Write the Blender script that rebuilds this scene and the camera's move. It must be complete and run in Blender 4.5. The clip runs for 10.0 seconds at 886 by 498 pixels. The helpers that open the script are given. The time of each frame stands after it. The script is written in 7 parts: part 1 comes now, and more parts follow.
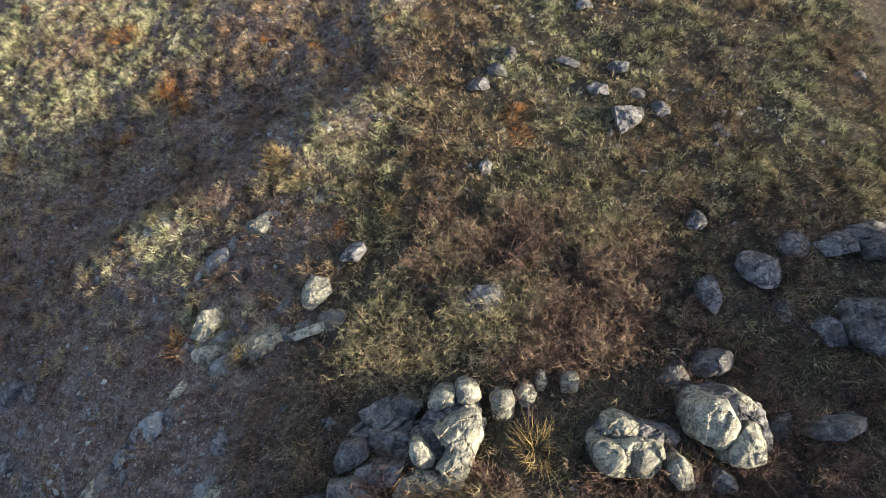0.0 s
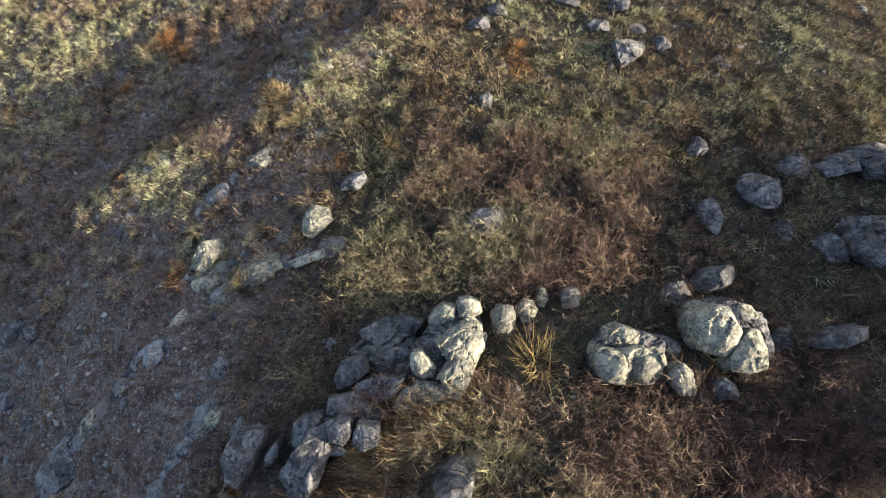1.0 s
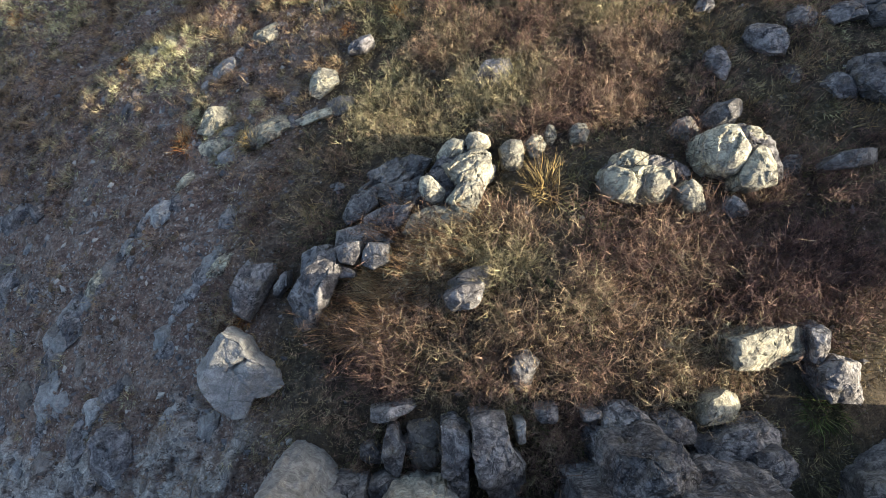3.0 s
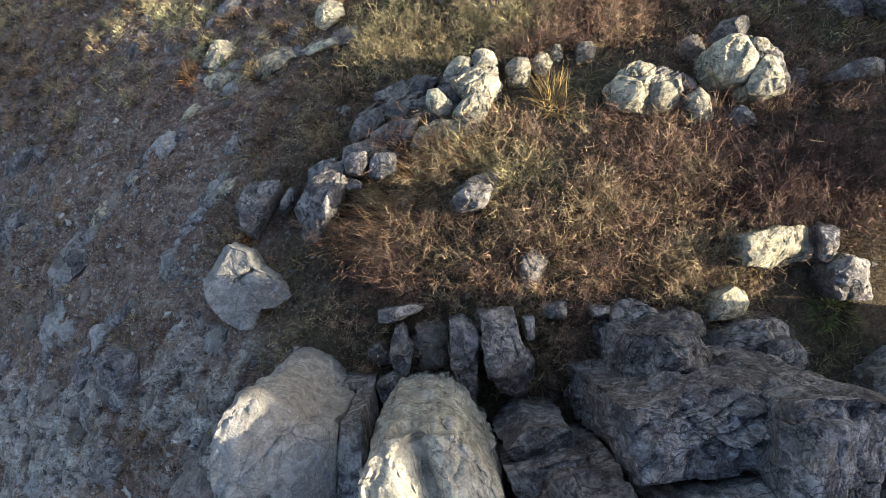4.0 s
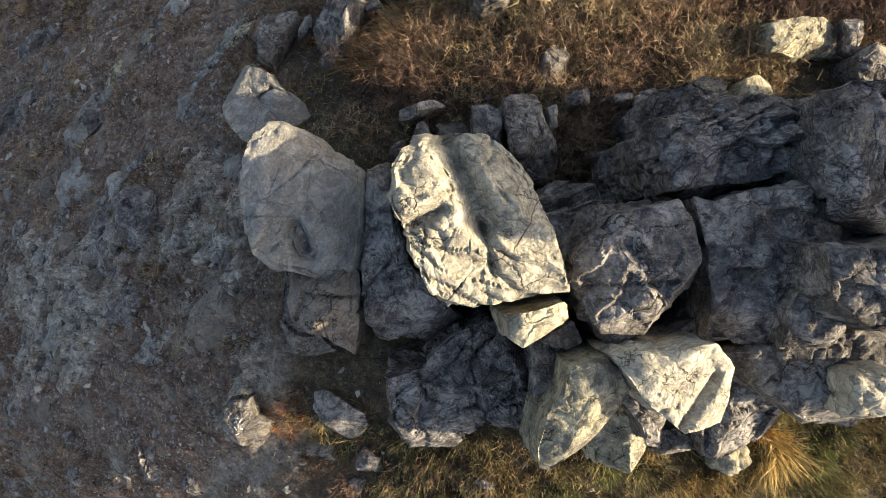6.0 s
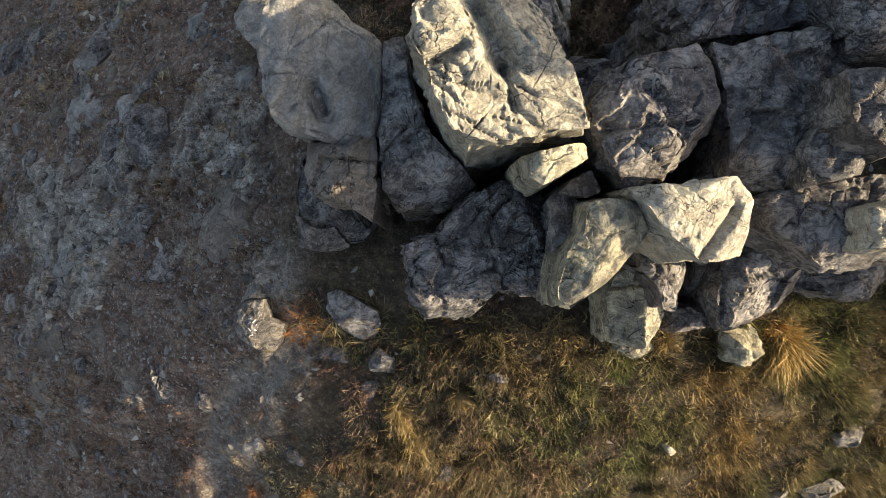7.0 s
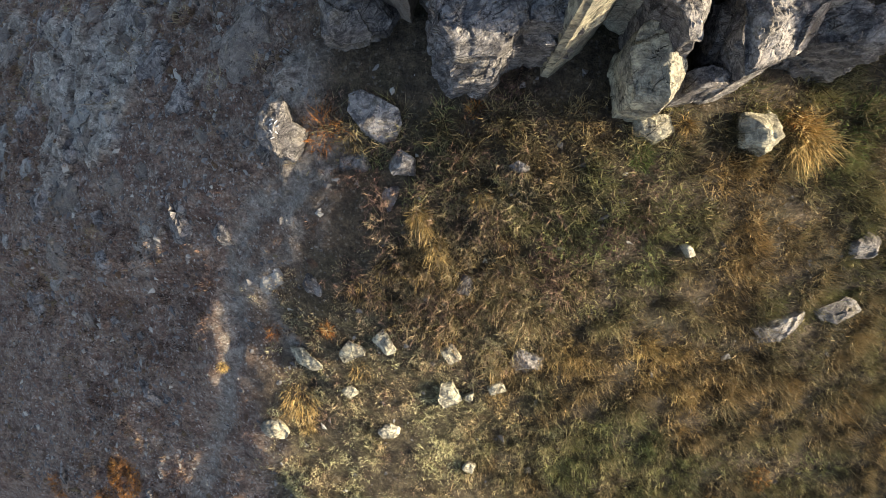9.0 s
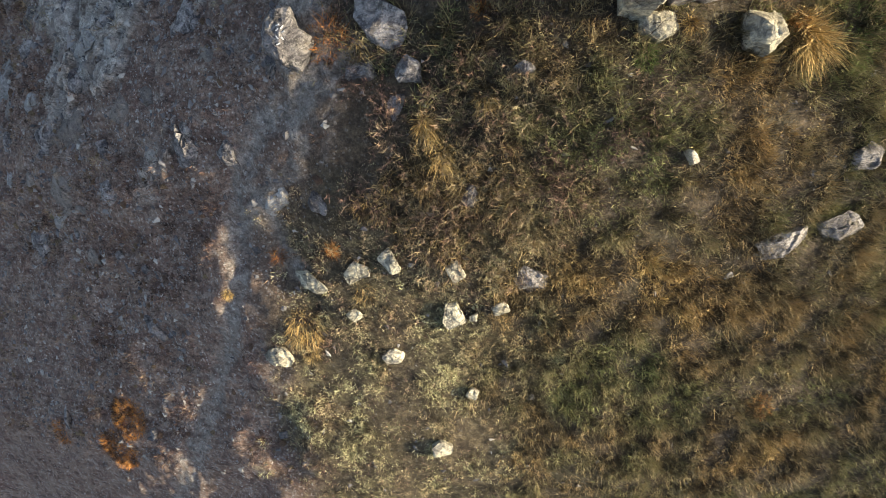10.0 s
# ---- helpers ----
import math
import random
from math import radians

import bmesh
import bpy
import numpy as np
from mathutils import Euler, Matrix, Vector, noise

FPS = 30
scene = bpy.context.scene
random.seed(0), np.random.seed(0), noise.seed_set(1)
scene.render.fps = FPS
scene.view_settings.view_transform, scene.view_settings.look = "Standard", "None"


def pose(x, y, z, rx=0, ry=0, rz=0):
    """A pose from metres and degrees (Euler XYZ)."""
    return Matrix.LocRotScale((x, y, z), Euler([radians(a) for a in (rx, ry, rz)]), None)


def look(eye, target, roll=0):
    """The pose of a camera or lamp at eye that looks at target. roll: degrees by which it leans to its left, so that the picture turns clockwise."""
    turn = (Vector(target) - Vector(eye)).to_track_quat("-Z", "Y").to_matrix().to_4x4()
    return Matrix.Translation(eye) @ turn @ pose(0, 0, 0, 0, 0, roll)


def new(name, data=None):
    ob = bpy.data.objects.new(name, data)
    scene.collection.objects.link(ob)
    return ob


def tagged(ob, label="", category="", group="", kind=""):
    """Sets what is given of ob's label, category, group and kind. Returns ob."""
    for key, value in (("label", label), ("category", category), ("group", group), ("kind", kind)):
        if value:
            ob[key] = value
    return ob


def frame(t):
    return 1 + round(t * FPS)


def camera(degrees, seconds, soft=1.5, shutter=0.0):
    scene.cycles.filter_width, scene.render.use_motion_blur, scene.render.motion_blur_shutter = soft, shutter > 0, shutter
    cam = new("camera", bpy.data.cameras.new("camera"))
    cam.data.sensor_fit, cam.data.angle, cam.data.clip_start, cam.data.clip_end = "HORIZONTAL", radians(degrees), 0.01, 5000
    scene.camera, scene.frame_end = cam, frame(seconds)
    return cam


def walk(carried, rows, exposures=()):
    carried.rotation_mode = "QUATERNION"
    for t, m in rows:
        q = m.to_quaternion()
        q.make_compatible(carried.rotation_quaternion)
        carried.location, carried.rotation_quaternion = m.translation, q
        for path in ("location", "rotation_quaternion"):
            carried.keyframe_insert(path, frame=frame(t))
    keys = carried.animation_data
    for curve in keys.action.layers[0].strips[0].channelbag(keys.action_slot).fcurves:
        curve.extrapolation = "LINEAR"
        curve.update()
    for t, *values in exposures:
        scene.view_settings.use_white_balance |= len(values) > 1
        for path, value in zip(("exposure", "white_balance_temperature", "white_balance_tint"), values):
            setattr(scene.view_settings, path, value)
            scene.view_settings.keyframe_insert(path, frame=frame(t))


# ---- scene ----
# the camera: a drone that looks straight down and drifts backwards over a rocky knoll
cam = camera(70.8, 10.0, soft=0.7, shutter=0.0)
EXPO = 1.28
METRES, EYE, TILT, LEAN, TURN = 12.0, 10.0, -90.0, 0.0, 0.0
ROWS = [
    (0.0, 0.0, 0.0, 0.0, 0.0, -0.0, 0.0),
    (0.5, 0.0002, 0.0008, -0.0505, 0.01, -0.04, 0.02),
    (1.0, -0.0008, 0.0013, -0.1012, 0.0, -0.05, 0.03),
    (1.5, -0.003, 0.0009, -0.1512, -0.03, -0.03, 0.06),
    (2.0, -0.0059, 0.0002, -0.2016, -0.06, 0.03, 0.07),
    (3.5, -0.0152, 0.0014, -0.3519, -0.01, 0.22, 0.12),
    (4.0, -0.0196, 0.0019, -0.4015, -0.01, 0.26, 0.15),
    (4.5, -0.0236, 0.0027, -0.4512, 0.04, 0.29, 0.17),
    (5.0, -0.028, 0.003, -0.5004, 0.13, 0.21, 0.24),
    (5.5, -0.0333, 0.0035, -0.5491, 0.18, 0.1, 0.3),
    (7.0, -0.0528, 0.0008, -0.6965, 0.25, -0.28, 0.51),
    (7.5, -0.0588, -0.0007, -0.7482, 0.27, -0.31, 0.52),
    (8.0, -0.0648, -0.0014, -0.7997, 0.29, -0.35, 0.54),
    (8.5, -0.0708, -0.0021, -0.8505, 0.27, -0.4, 0.57),
    (9.0, -0.0757, -0.0036, -0.8999, 0.27, -0.42, 0.57),
    (9.5, -0.0795, -0.006, -0.9486, 0.23, -0.52, 0.56),
    (10.0, -0.0826, -0.0077, -0.9957, 0.24, -0.65, 0.55),
]
walk(cam, [(t, pose(0, 0, EYE, TILT, LEAN, TURN) @ pose(METRES * x, METRES * y, METRES * z, 90 + pitch, roll, yaw)) for t, x, y, z, yaw, pitch, roll in ROWS],
     exposures=[(t, EXPO + e, k, 10.0) for t, e, k in ((0.0, -0.13, 5900), (2.0, -0.04, 5850), (4.0, 0.2, 6250), (5.0, 0.13, 6500), (5.5, 0.04, 6850), (7.0, -0.25, 7200), (8.0, -0.23, 7050), (9.0, -0.03, 6600), (9.5, -0.03, 6450), (10.0, -0.03, 6450))])

# ---- light: a low sun from the east, a clear sky ----
SUN_AZ, SUN_EL = -3.0, 23.5  # degrees from +x, anticlockwise; height over the horizon
sun_way = Vector((math.cos(radians(SUN_AZ)) * math.cos(radians(SUN_EL)), math.sin(radians(SUN_AZ)) * math.cos(radians(SUN_EL)), math.sin(radians(SUN_EL))))
lamp = bpy.data.lights.new("sun", "SUN")
lamp.energy, lamp.angle, lamp.color = 6.5, radians(0.6), (1.0, 0.86, 0.62)
sun = new("sun", lamp)
sun.matrix_world = look(sun_way * 60, (0, 0, 0))
world = bpy.data.worlds.new("sky")
scene.world = world
world.use_nodes = True
wn = world.node_tree.nodes
sky = wn.new("ShaderNodeTexSky")
sky.sky_type, sky.sun_disc = "NISHITA", False
sky.sun_elevation, sky.sun_rotation = radians(SUN_EL), radians(90 - SUN_AZ)
sky.air_density, sky.dust_density, sky.ozone_density = 1.0, 2.5, 0.7
wn["Background"].inputs["Strength"].default_value = 0.15
world.node_tree.links.new(sky.outputs[0], wn["Background"].inputs[0])


# ---- numeric noise ----
def hash3(i, j, k, s):
    h = (i * 374761393 + j * 668265263 + k * 1442695041 + s * 974634777) & 0xFFFFFFFF
    h = ((h ^ (h >> 13)) * 1274126177) & 0xFFFFFFFF
    h = ((h ^ (h >> 16)) * 2246822519) & 0xFFFFFFFF
    return ((h ^ (h >> 15)) & 0xFFFF) / 32767.5 - 1.0


def vnoise(p, s=0):
    """Smooth noise, -1 to 1, at the points p (n, 3)."""
    p = np.asarray(p, dtype=np.float64)
    f = np.floor(p)
    i = f.astype(np.int64)
    u = p - f
    u = u * u * u * (u * (u * 6 - 15) + 10)
    out = 0.0
    for a in (0, 1):
        wa = u[:, 0] if a else 1 - u[:, 0]
        for b in (0, 1):
            wb = u[:, 1] if b else 1 - u[:, 1]
            for c in (0, 1):
                wc = u[:, 2] if c else 1 - u[:, 2]
                out = out + wa * wb * wc * hash3(i[:, 0] + a, i[:, 1] + b, i[:, 2] + c, s)
    return out


def fbm(p, s=0, octaves=4, gain=0.5):
    total, amp, norm = 0.0, 1.0, 0.0
    q = np.asarray(p, dtype=np.float64)
    for o in range(octaves):
        total = total + amp * vnoise(q, s + 17 * o)
        norm += amp
        amp *= gain
        q = q * 2.03 + 11.7
    return total / norm


def chips(p, size, s=0):
    """Broken faces: each cell of a jittered grid has its own slant. Returns the offset and how near a joint is, 0 to 1."""
    q = p / size
    f = np.floor(q).astype(np.int64)
    d1 = np.full(len(q), 9.0)
    d2 = np.full(len(q), 9.0)
    out = np.zeros(len(q))
    for a in (-1, 0, 1):
        for b in (-1, 0, 1):
            for c in (-1, 0, 1):
                i, j, k = f[:, 0] + a, f[:, 1] + b, f[:, 2] + c
                h = [hash3(i, j, k, s + n) for n in range(6)]
                r = q - np.stack([i + 0.5 + 0.45 * h[0], j + 0.5 + 0.45 * h[1], k + 0.5 + 0.45 * h[2]], 1)
                d = np.sqrt((r * r).sum(1))
                near = d < d1
                out = np.where(near, 0.30 * h[3] + 0.55 * (r[:, 0] * h[4] + r[:, 1] * h[5] + r[:, 2] * h[3]), out)
                d2 = np.where(near, d1, np.minimum(d2, d))
                d1 = np.minimum(d1, d)
    return out * size, np.exp(-(((d2 - d1) / 0.07) ** 2))


def xyz(x, y, z=0.0):
    return np.stack([x, y, np.zeros_like(x) + z], 1)


def smooth(a, b, v):
    t = np.clip((v - a) / (b - a), 0, 1)
    return t * t * (3 - 2 * t)


def inside(poly, x, y):
    """How far the points lie inside a polygon (minus: outside), in metres."""
    best = np.full(len(x), 1e9)
    odd = np.zeros(len(x), dtype=bool)
    n = len(poly)
    for k in range(n):
        (ax, ay), (bx, by) = poly[k], poly[(k + 1) % n]
        t = np.clip(((x - ax) * (bx - ax) + (y - ay) * (by - ay)) / ((bx - ax) ** 2 + (by - ay) ** 2 + 1e-12), 0, 1)
        best = np.minimum(best, np.hypot(x - ax - t * (bx - ax), y - ay - t * (by - ay)))
        cross = ((ay > y) != (by > y)) & (x < (bx - ax) * (y - ay) / (by - ay + 1e-12) + ax)
        odd ^= cross
    return np.where(odd, best, -best)


def along(line, x, y):
    """Distance from an open line."""
    best = np.full(len(x), 1e9)
    for (ax, ay), (bx, by) in zip(line, line[1:]):
        t = np.clip(((x - ax) * (bx - ax) + (y - ay) * (by - ay)) / ((bx - ax) ** 2 + (by - ay) ** 2), 0, 1)
        best = np.minimum(best, np.hypot(x - ax - t * (bx - ax), y - ay - t * (by - ay)))
    return best


# ---- the lie of the land: heights every 3 m, from x -14 and y 8 ----
LIE = np.array([
    (-8.7, -7.9, -7.5, -6.8, -6.2, -5.8, -5.2, -4.8, -4.4),
    (-7.7, -6.7, -6.1, -5.1, -4.3, -3.9, -3.4, -3.0, -2.8),
    (-6.9, -5.6, -4.4, -3.3, -2.2, -1.7, -1.4, -1.0, -1.2),
    (-6.2, -4.6, -2.9, -1.6, -0.6, 0.0, 0.4, 0.8, 0.4),
    (-5.6, -3.7, -1.9, -0.2, 1.1, 2.1, 2.1, 2.1, 1.6),
    (-5.1, -3.1, -1.0, 0.7, 2.3, 2.8, 2.7, 2.5, 1.9),
    (-5.0, -3.0, -1.1, 0.6, 2.0, 2.7, 2.3, 1.7, 1.3),
    (-5.4, -3.6, -1.9, -0.4, 0.4, 0.7, 0.6, 0.4, 0.2),
    (-6.0, -4.4, -2.7, -1.5, -0.9, -0.8, -0.8, -0.7, -0.7),
])


def cubic(a, b, c, d, t):
    return b + 0.5 * t * (c - a + t * (2 * a - 5 * b + 4 * c - d + t * (3 * (b - c) + d - a)))


def lie(x, y):
    u = np.clip((x + 14) / 3, 0, 7.999)
    v = np.clip((8 - y) / 3, 0, 7.999)
    i, j = u.astype(int), v.astype(int)
    fu, fv = u - i, v - j
    rows = []
    for dj in (-1, 0, 1, 2):
        r = np.clip(j + dj, 0, 8)
        rows.append(cubic(*[LIE[r, np.clip(i + di, 0, 8)] for di in (-1, 0, 1, 2)], fu))
    z = cubic(*rows, fv)
    out = np.hypot(np.maximum(np.maximum(-14 - x, x - 10), 0), np.maximum(np.maximum(-16 - y, y - 8), 0))
    return z - 9 * (1 - np.exp(-out / 14))


PATH = [(-2.1, -9.45), (-2.86, -10.0), (-3.62, -10.26), (-3.95, -10.6), (-4.2, -11.35), (-4.47, -12.5), (-4.81, -13.8), (-5.38, -14.8), (-5.9, -15.9), (-6.8, -17.5)]
BRANCH = [(-4.05, -11.0), (-3.63, -11.44), (-3.47, -12.1), (-3.12, -12.5)]
BRUSH_LOW = [(-1.6, -4.6), (-1.35, -4.05), (-0.6, -3.35), (0.5, -2.95), (1.33, -3.2), (3.7, -3.0), (5.3, -3.2), (6.2, -4.2), (3.6, -4.6), (3.3, -5.2), (2.7, -5.4), (1.3, -5.25), (-0.6, -5.4), (-1.55, -5.2)]
BRUSH_HIGH = [(-1.5, -1.6), (-1.2, -1.05), (-0.55, -0.43), (-0.12, 0.4), (0.85, 0.6), (2.36, 0.4), (3.6, 0.3), (3.7, -0.7), (3.0, -1.5), (1.9, -1.8), (0.0, -1.95), (-1.1, -1.85)]


def wobble(x, y, size, s):
    return fbm(xyz(x, y) / size, s, 3)


def scree(x, y):
    """Bare stony slope: the western flank."""
    edge = -2.6 + 0.28 * np.maximum(y + 1.0, 0) - 0.9 * smooth(-9, -13, y) * 1.2
    return smooth(0.9, -0.9, x - edge + 0.9 * wobble(x, y, 1.7, 5))


def trodden(x, y):
    d = np.minimum(along(PATH, x, y), along(BRANCH, x, y) + 0.06) + 0.16 * wobble(x, y, 0.6, 9) + 0.10 * wobble(x, y, 0.13, 10)
    return smooth(0.27, 0.08, d)


def mossy(x, y):
    """The sunny lower slope between path and meadow."""
    return (0.35 + 0.65 * smooth(-0.3, 0.15, wobble(x, y, 0.55, 83))) * smooth(-4.4, -3.2, x + 1.0 * wobble(x, y, 0.9, 84)) * smooth(1.2, -0.2, x) * smooth(-10.8, -12.2, y) * (1 - trodden(x, y))


def bare(x, y):
    """Where bedrock shows through the flank."""
    q = np.stack([(x * 0.85 - y * 0.53) / 0.8, (x * 0.53 + y * 0.85) / 1.5, 0 * x], 1)
    heart = np.exp(-(((x + 6.0) / 3.3) ** 2) - ((y + 8.0) / 2.9) ** 2)
    v = fbm(q, 31, 5, 0.66) + 0.46 * heart - 0.03 + 0.16 * fbm(xyz(x, y) / 0.22, 36, 3)
    return smooth(0.20, 0.36, v) * smooth(-12.5, -10.5, y + 0.5 * np.minimum(x + 5.0, 0)) * (0.10 + 0.90 * smooth(-4.3, -7.0, y))


def land(x, y):
    x, y = np.asarray(x, dtype=np.float64), np.asarray(y, dtype=np.float64)
    p = xyz(x, y)
    z = lie(x, y) + 0.10 * fbm(p / 1.4, 21, 3) + 0.035 * fbm(p / 0.33, 22, 2)
    s = scree(x, y) * (1 - 0.65 * smooth(-10.8, -11.8, y) * smooth(-7.0, -5.5, x))
    # bedrock and rubble on the flank
    core = (np.abs(x + 2.5) < 11.5) & (np.abs(y + 4.25) < 13.2)
    broken = np.zeros(len(x))
    pitted = np.zeros(len(x))
    if core.any():
        broken[core] = chips(xyz(x[core], y[core]) + 0.08 * xyz(wobble(x[core], y[core], 0.4, 37), wobble(x[core], y[core], 0.4, 38)), 0.45, 39)[0] + 0.6 * chips(xyz(x[core], y[core]), 0.17, 40)[0]
        pitted[core] = chips(xyz(x[core], y[core]), 0.20, 48)[0]
    z = z + s * (bare(x, y) * (0.10 + 0.5 * broken) + 0.10 * np.abs(fbm(p / 0.5, 32, 3)) + 0.06 * fbm(p / 0.17, 33, 2) + 0.22 * pitted)
    z = z - 0.05 * trodden(x, y) - 0.30 * smooth(-2.6, -5.9, x + 1.7 * wobble(x, y, 0.8, 24)) * smooth(-10.6, -12.0, y)
    # the spur that runs down to the north-west, steep on its far side
    side = (x + 7.5) * -0.505 + (y + 0.6) * 0.863
    run = (x + 7.5) * 0.863 + (y + 0.6) * 0.505
    fade = smooth(-1.5, 1.0, run) * smooth(9.0, 6.5, run)
    z = z + fade * (0.28 * np.exp(-((side / 0.5) ** 2)) - 0.38 * smooth(0.2, 1.2, side) * smooth(5.0, 2.0, side))
    return z


# ---- materials ----
class Nodes:
    def __init__(self, name):
        self.mat = bpy.data.materials.new(name)
        self.mat.use_nodes = True
        self.tree = self.mat.node_tree
        self.bsdf = self.tree.nodes["Principled BSDF"]

    def add(self, kind, **values):
        n = self.tree.nodes.new(kind)
        for k, v in values.items():
            if k.startswith("i_"):
                n.inputs[k[2:].replace("_", " ")].default_value = v
        return n

    def link(self, a, b):
        self.tree.links.new(a, b)

    def mix(self, f, a, b, mode="MIX"):
        n = self.tree.nodes.new("ShaderNodeMix")
        n.data_type, n.blend_type = "RGBA", mode
        for sock, v in ((n.inputs[0], f), (n.inputs[6], a), (n.inputs[7], b)):
            if isinstance(v, (int, float)):
                sock.default_value = v
            elif isinstance(v, tuple):
                sock.default_value = (*v, 1) if len(v) == 3 else v
            else:
                self.link(v, sock)
        return n.outputs[2]

    def ramp(self, f, *stops):
        n = self.tree.nodes.new("ShaderNodeValToRGB")
        e = n.color_ramp.elements
        while len(e) < len(stops):
            e.new(0.5)
        for el, (at, c) in zip(e, stops):
            el.position = at
            el.color = (c, c, c, 1) if isinstance(c, (int, float)) else (*c, 1)
        self.link(f, n.inputs[0])
        return n.outputs[0]

    def noise(self, vec, scale, detail=4, rough=0.55, distort=0.0):
        n = self.tree.nodes.new("ShaderNodeTexNoise")
        n.inputs["Scale"].default_value, n.inputs["Detail"].default_value = scale, detail
        n.inputs["Roughness"].default_value, n.inputs["Distortion"].default_value = rough, distort
        self.link(vec, n.inputs["Vector"])
        return n.outputs[0]

    def math(self, op, a, b=0.0):
        n = self.tree.nodes.new("ShaderNodeMath")
        n.operation = op
        for sock, v in zip(n.inputs, (a, b)):
            if isinstance(v, (int, float)):
                sock.default_value = v
            else:
                self.link(v, sock)
        return n.outputs[0]

    def bump(self, height, strength, distance, under=None):
        n = self.tree.nodes.new("ShaderNodeBump")
        n.inputs["Strength"].default_value, n.inputs["Distance"].default_value = strength, distance
        self.link(height, n.inputs["Height"])
        if under is not None:
            self.link(under, n.inputs["Normal"])
        return n.outputs[0]

    def done(self, colour, rough, normal=None):
        self.link(colour, self.bsdf.inputs["Base Color"])
        self.bsdf.inputs["Roughness"].default_value = rough
        self.bsdf.inputs["Specular IOR Level"].default_value = 0.25
        if normal is not None:
            self.link(normal, self.bsdf.inputs["Normal"])
        return self.mat


def stone(name, pale, mid, dark, cover=0.5, strata=0.35, warm=(0.30, 0.24, 0.13), warmth=0.25, cracks=0.85):
    """Weathered limestone: pale patches, dark lichen crust, folded beds that overlap like shells, ochre stains."""
    m = Nodes(name)
    co = m.add("ShaderNodeTexCoord").outputs["Object"]
    info = m.add("ShaderNodeObjectInfo")

    def moved(vec, by):
        n = m.add("ShaderNodeVectorMath")
        n.operation = "ADD"
        m.link(vec, n.inputs[0])
        m.link(by, n.inputs[1])
        return n.outputs[0]

    co = moved(co, m.math("MULTIPLY", info.outputs["Random"], 37.0))
    warp = moved(co, m.math("MULTIPLY", m.noise(co, 3.5, 4, 0.6), 0.5))
    big = m.noise(co, 2.4, 9, 0.66, 0.5)
    crust = m.noise(co, 7.5, 10, 0.74, 0.8)
    fine = m.noise(co, 46, 6, 0.75)
    rot = m.add("ShaderNodeMapping")
    rot.inputs["Rotation"].default_value = (0.5, 0.35, 0.6)
    m.link(co, rot.inputs[0])

    def wave(scale, distort, detail, spread, profile):
        n = m.tree.nodes.new("ShaderNodeTexWave")
        n.wave_type, n.bands_direction, n.wave_profile = "BANDS", "Z", profile
        n.inputs["Scale"].default_value, n.inputs["Distortion"].default_value = scale, distort
        n.inputs["Detail"].default_value, n.inputs["Detail Scale"].default_value = detail, spread
        n.inputs["Detail Roughness"].default_value = 0.55
        m.link(rot.outputs[0], n.inputs[0])
        return n.outputs["Color"]

    shell = wave(1.9, 8.0, 3, 1.0, "SAW")
    wrinkle = wave(6.5, 13.0, 4, 1.3, "SIN")
    folded = m.ramp(m.noise(co, 1.7, 3, 0.5), (0.38, 0.15), (0.56, 1.0))
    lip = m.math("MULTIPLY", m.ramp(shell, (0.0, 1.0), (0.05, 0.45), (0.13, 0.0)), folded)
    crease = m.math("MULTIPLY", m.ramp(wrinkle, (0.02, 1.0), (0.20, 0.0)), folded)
    base = m.mix(m.ramp(big, (0.44, 0.0), (0.50, 0.55), (0.60, 1.0)), mid, pale)
    base = m.mix(m.math("MULTIPLY", m.ramp(crust, (0.47 - 0.05 * cover, 1.0), (0.55, 0.0)), cover), base, dark)
    stain = m.ramp(m.noise(co, 4.1, 5, 0.6), (0.54, 0.0), (0.72, 1.0))
    base = m.mix(m.math("MULTIPLY", stain, warmth), base, warm)
    scratch = m.add("ShaderNodeMapping")
    scratch.inputs["Rotation"].default_value = (0.3, 0.2, 0.9)
    scratch.inputs["Scale"].default_value = (1.0, 7.0, 3.0)
    m.link(co, scratch.inputs[0])
    streak = m.ramp(m.noise(scratch.outputs[0], 4.5, 8, 0.75, 0.8), (0.55, 0.0), (0.63, 1.0))
    base = m.mix(m.math("MULTIPLY", streak, 0.22), base, pale)
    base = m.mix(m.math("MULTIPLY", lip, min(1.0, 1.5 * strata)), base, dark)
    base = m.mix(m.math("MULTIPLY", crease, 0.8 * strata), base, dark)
    vor = m.tree.nodes.new("ShaderNodeTexVoronoi")
    vor.feature = "DISTANCE_TO_EDGE"
    vor.inputs["Scale"].default_value = 2.6
    m.link(warp, vor.inputs[0])
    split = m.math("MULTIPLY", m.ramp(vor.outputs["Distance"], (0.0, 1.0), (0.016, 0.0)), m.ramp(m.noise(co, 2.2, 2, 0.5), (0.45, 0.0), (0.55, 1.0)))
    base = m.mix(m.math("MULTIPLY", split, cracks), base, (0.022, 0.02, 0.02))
    speck = m.ramp(m.noise(co, 60, 3, 0.6), (0.60, 0.0), (0.68, 1.0))
    base = m.mix(m.math("MULTIPLY", speck, 0.35), base, (0.55, 0.54, 0.48))
    base = m.mix(0.6, base, m.ramp(fine, (0.32, 0.5), (0.66, 1.15)), "MULTIPLY")
    tone = m.ramp(info.outputs["Random"], (0.0, 0.74), (1.0, 1.06))
    base = m.mix(1.0, base, tone, "MULTIPLY")
    ridge = m.tree.nodes.new("ShaderNodeTexNoise")
    ridge.noise_type = "RIDGED_MULTIFRACTAL"
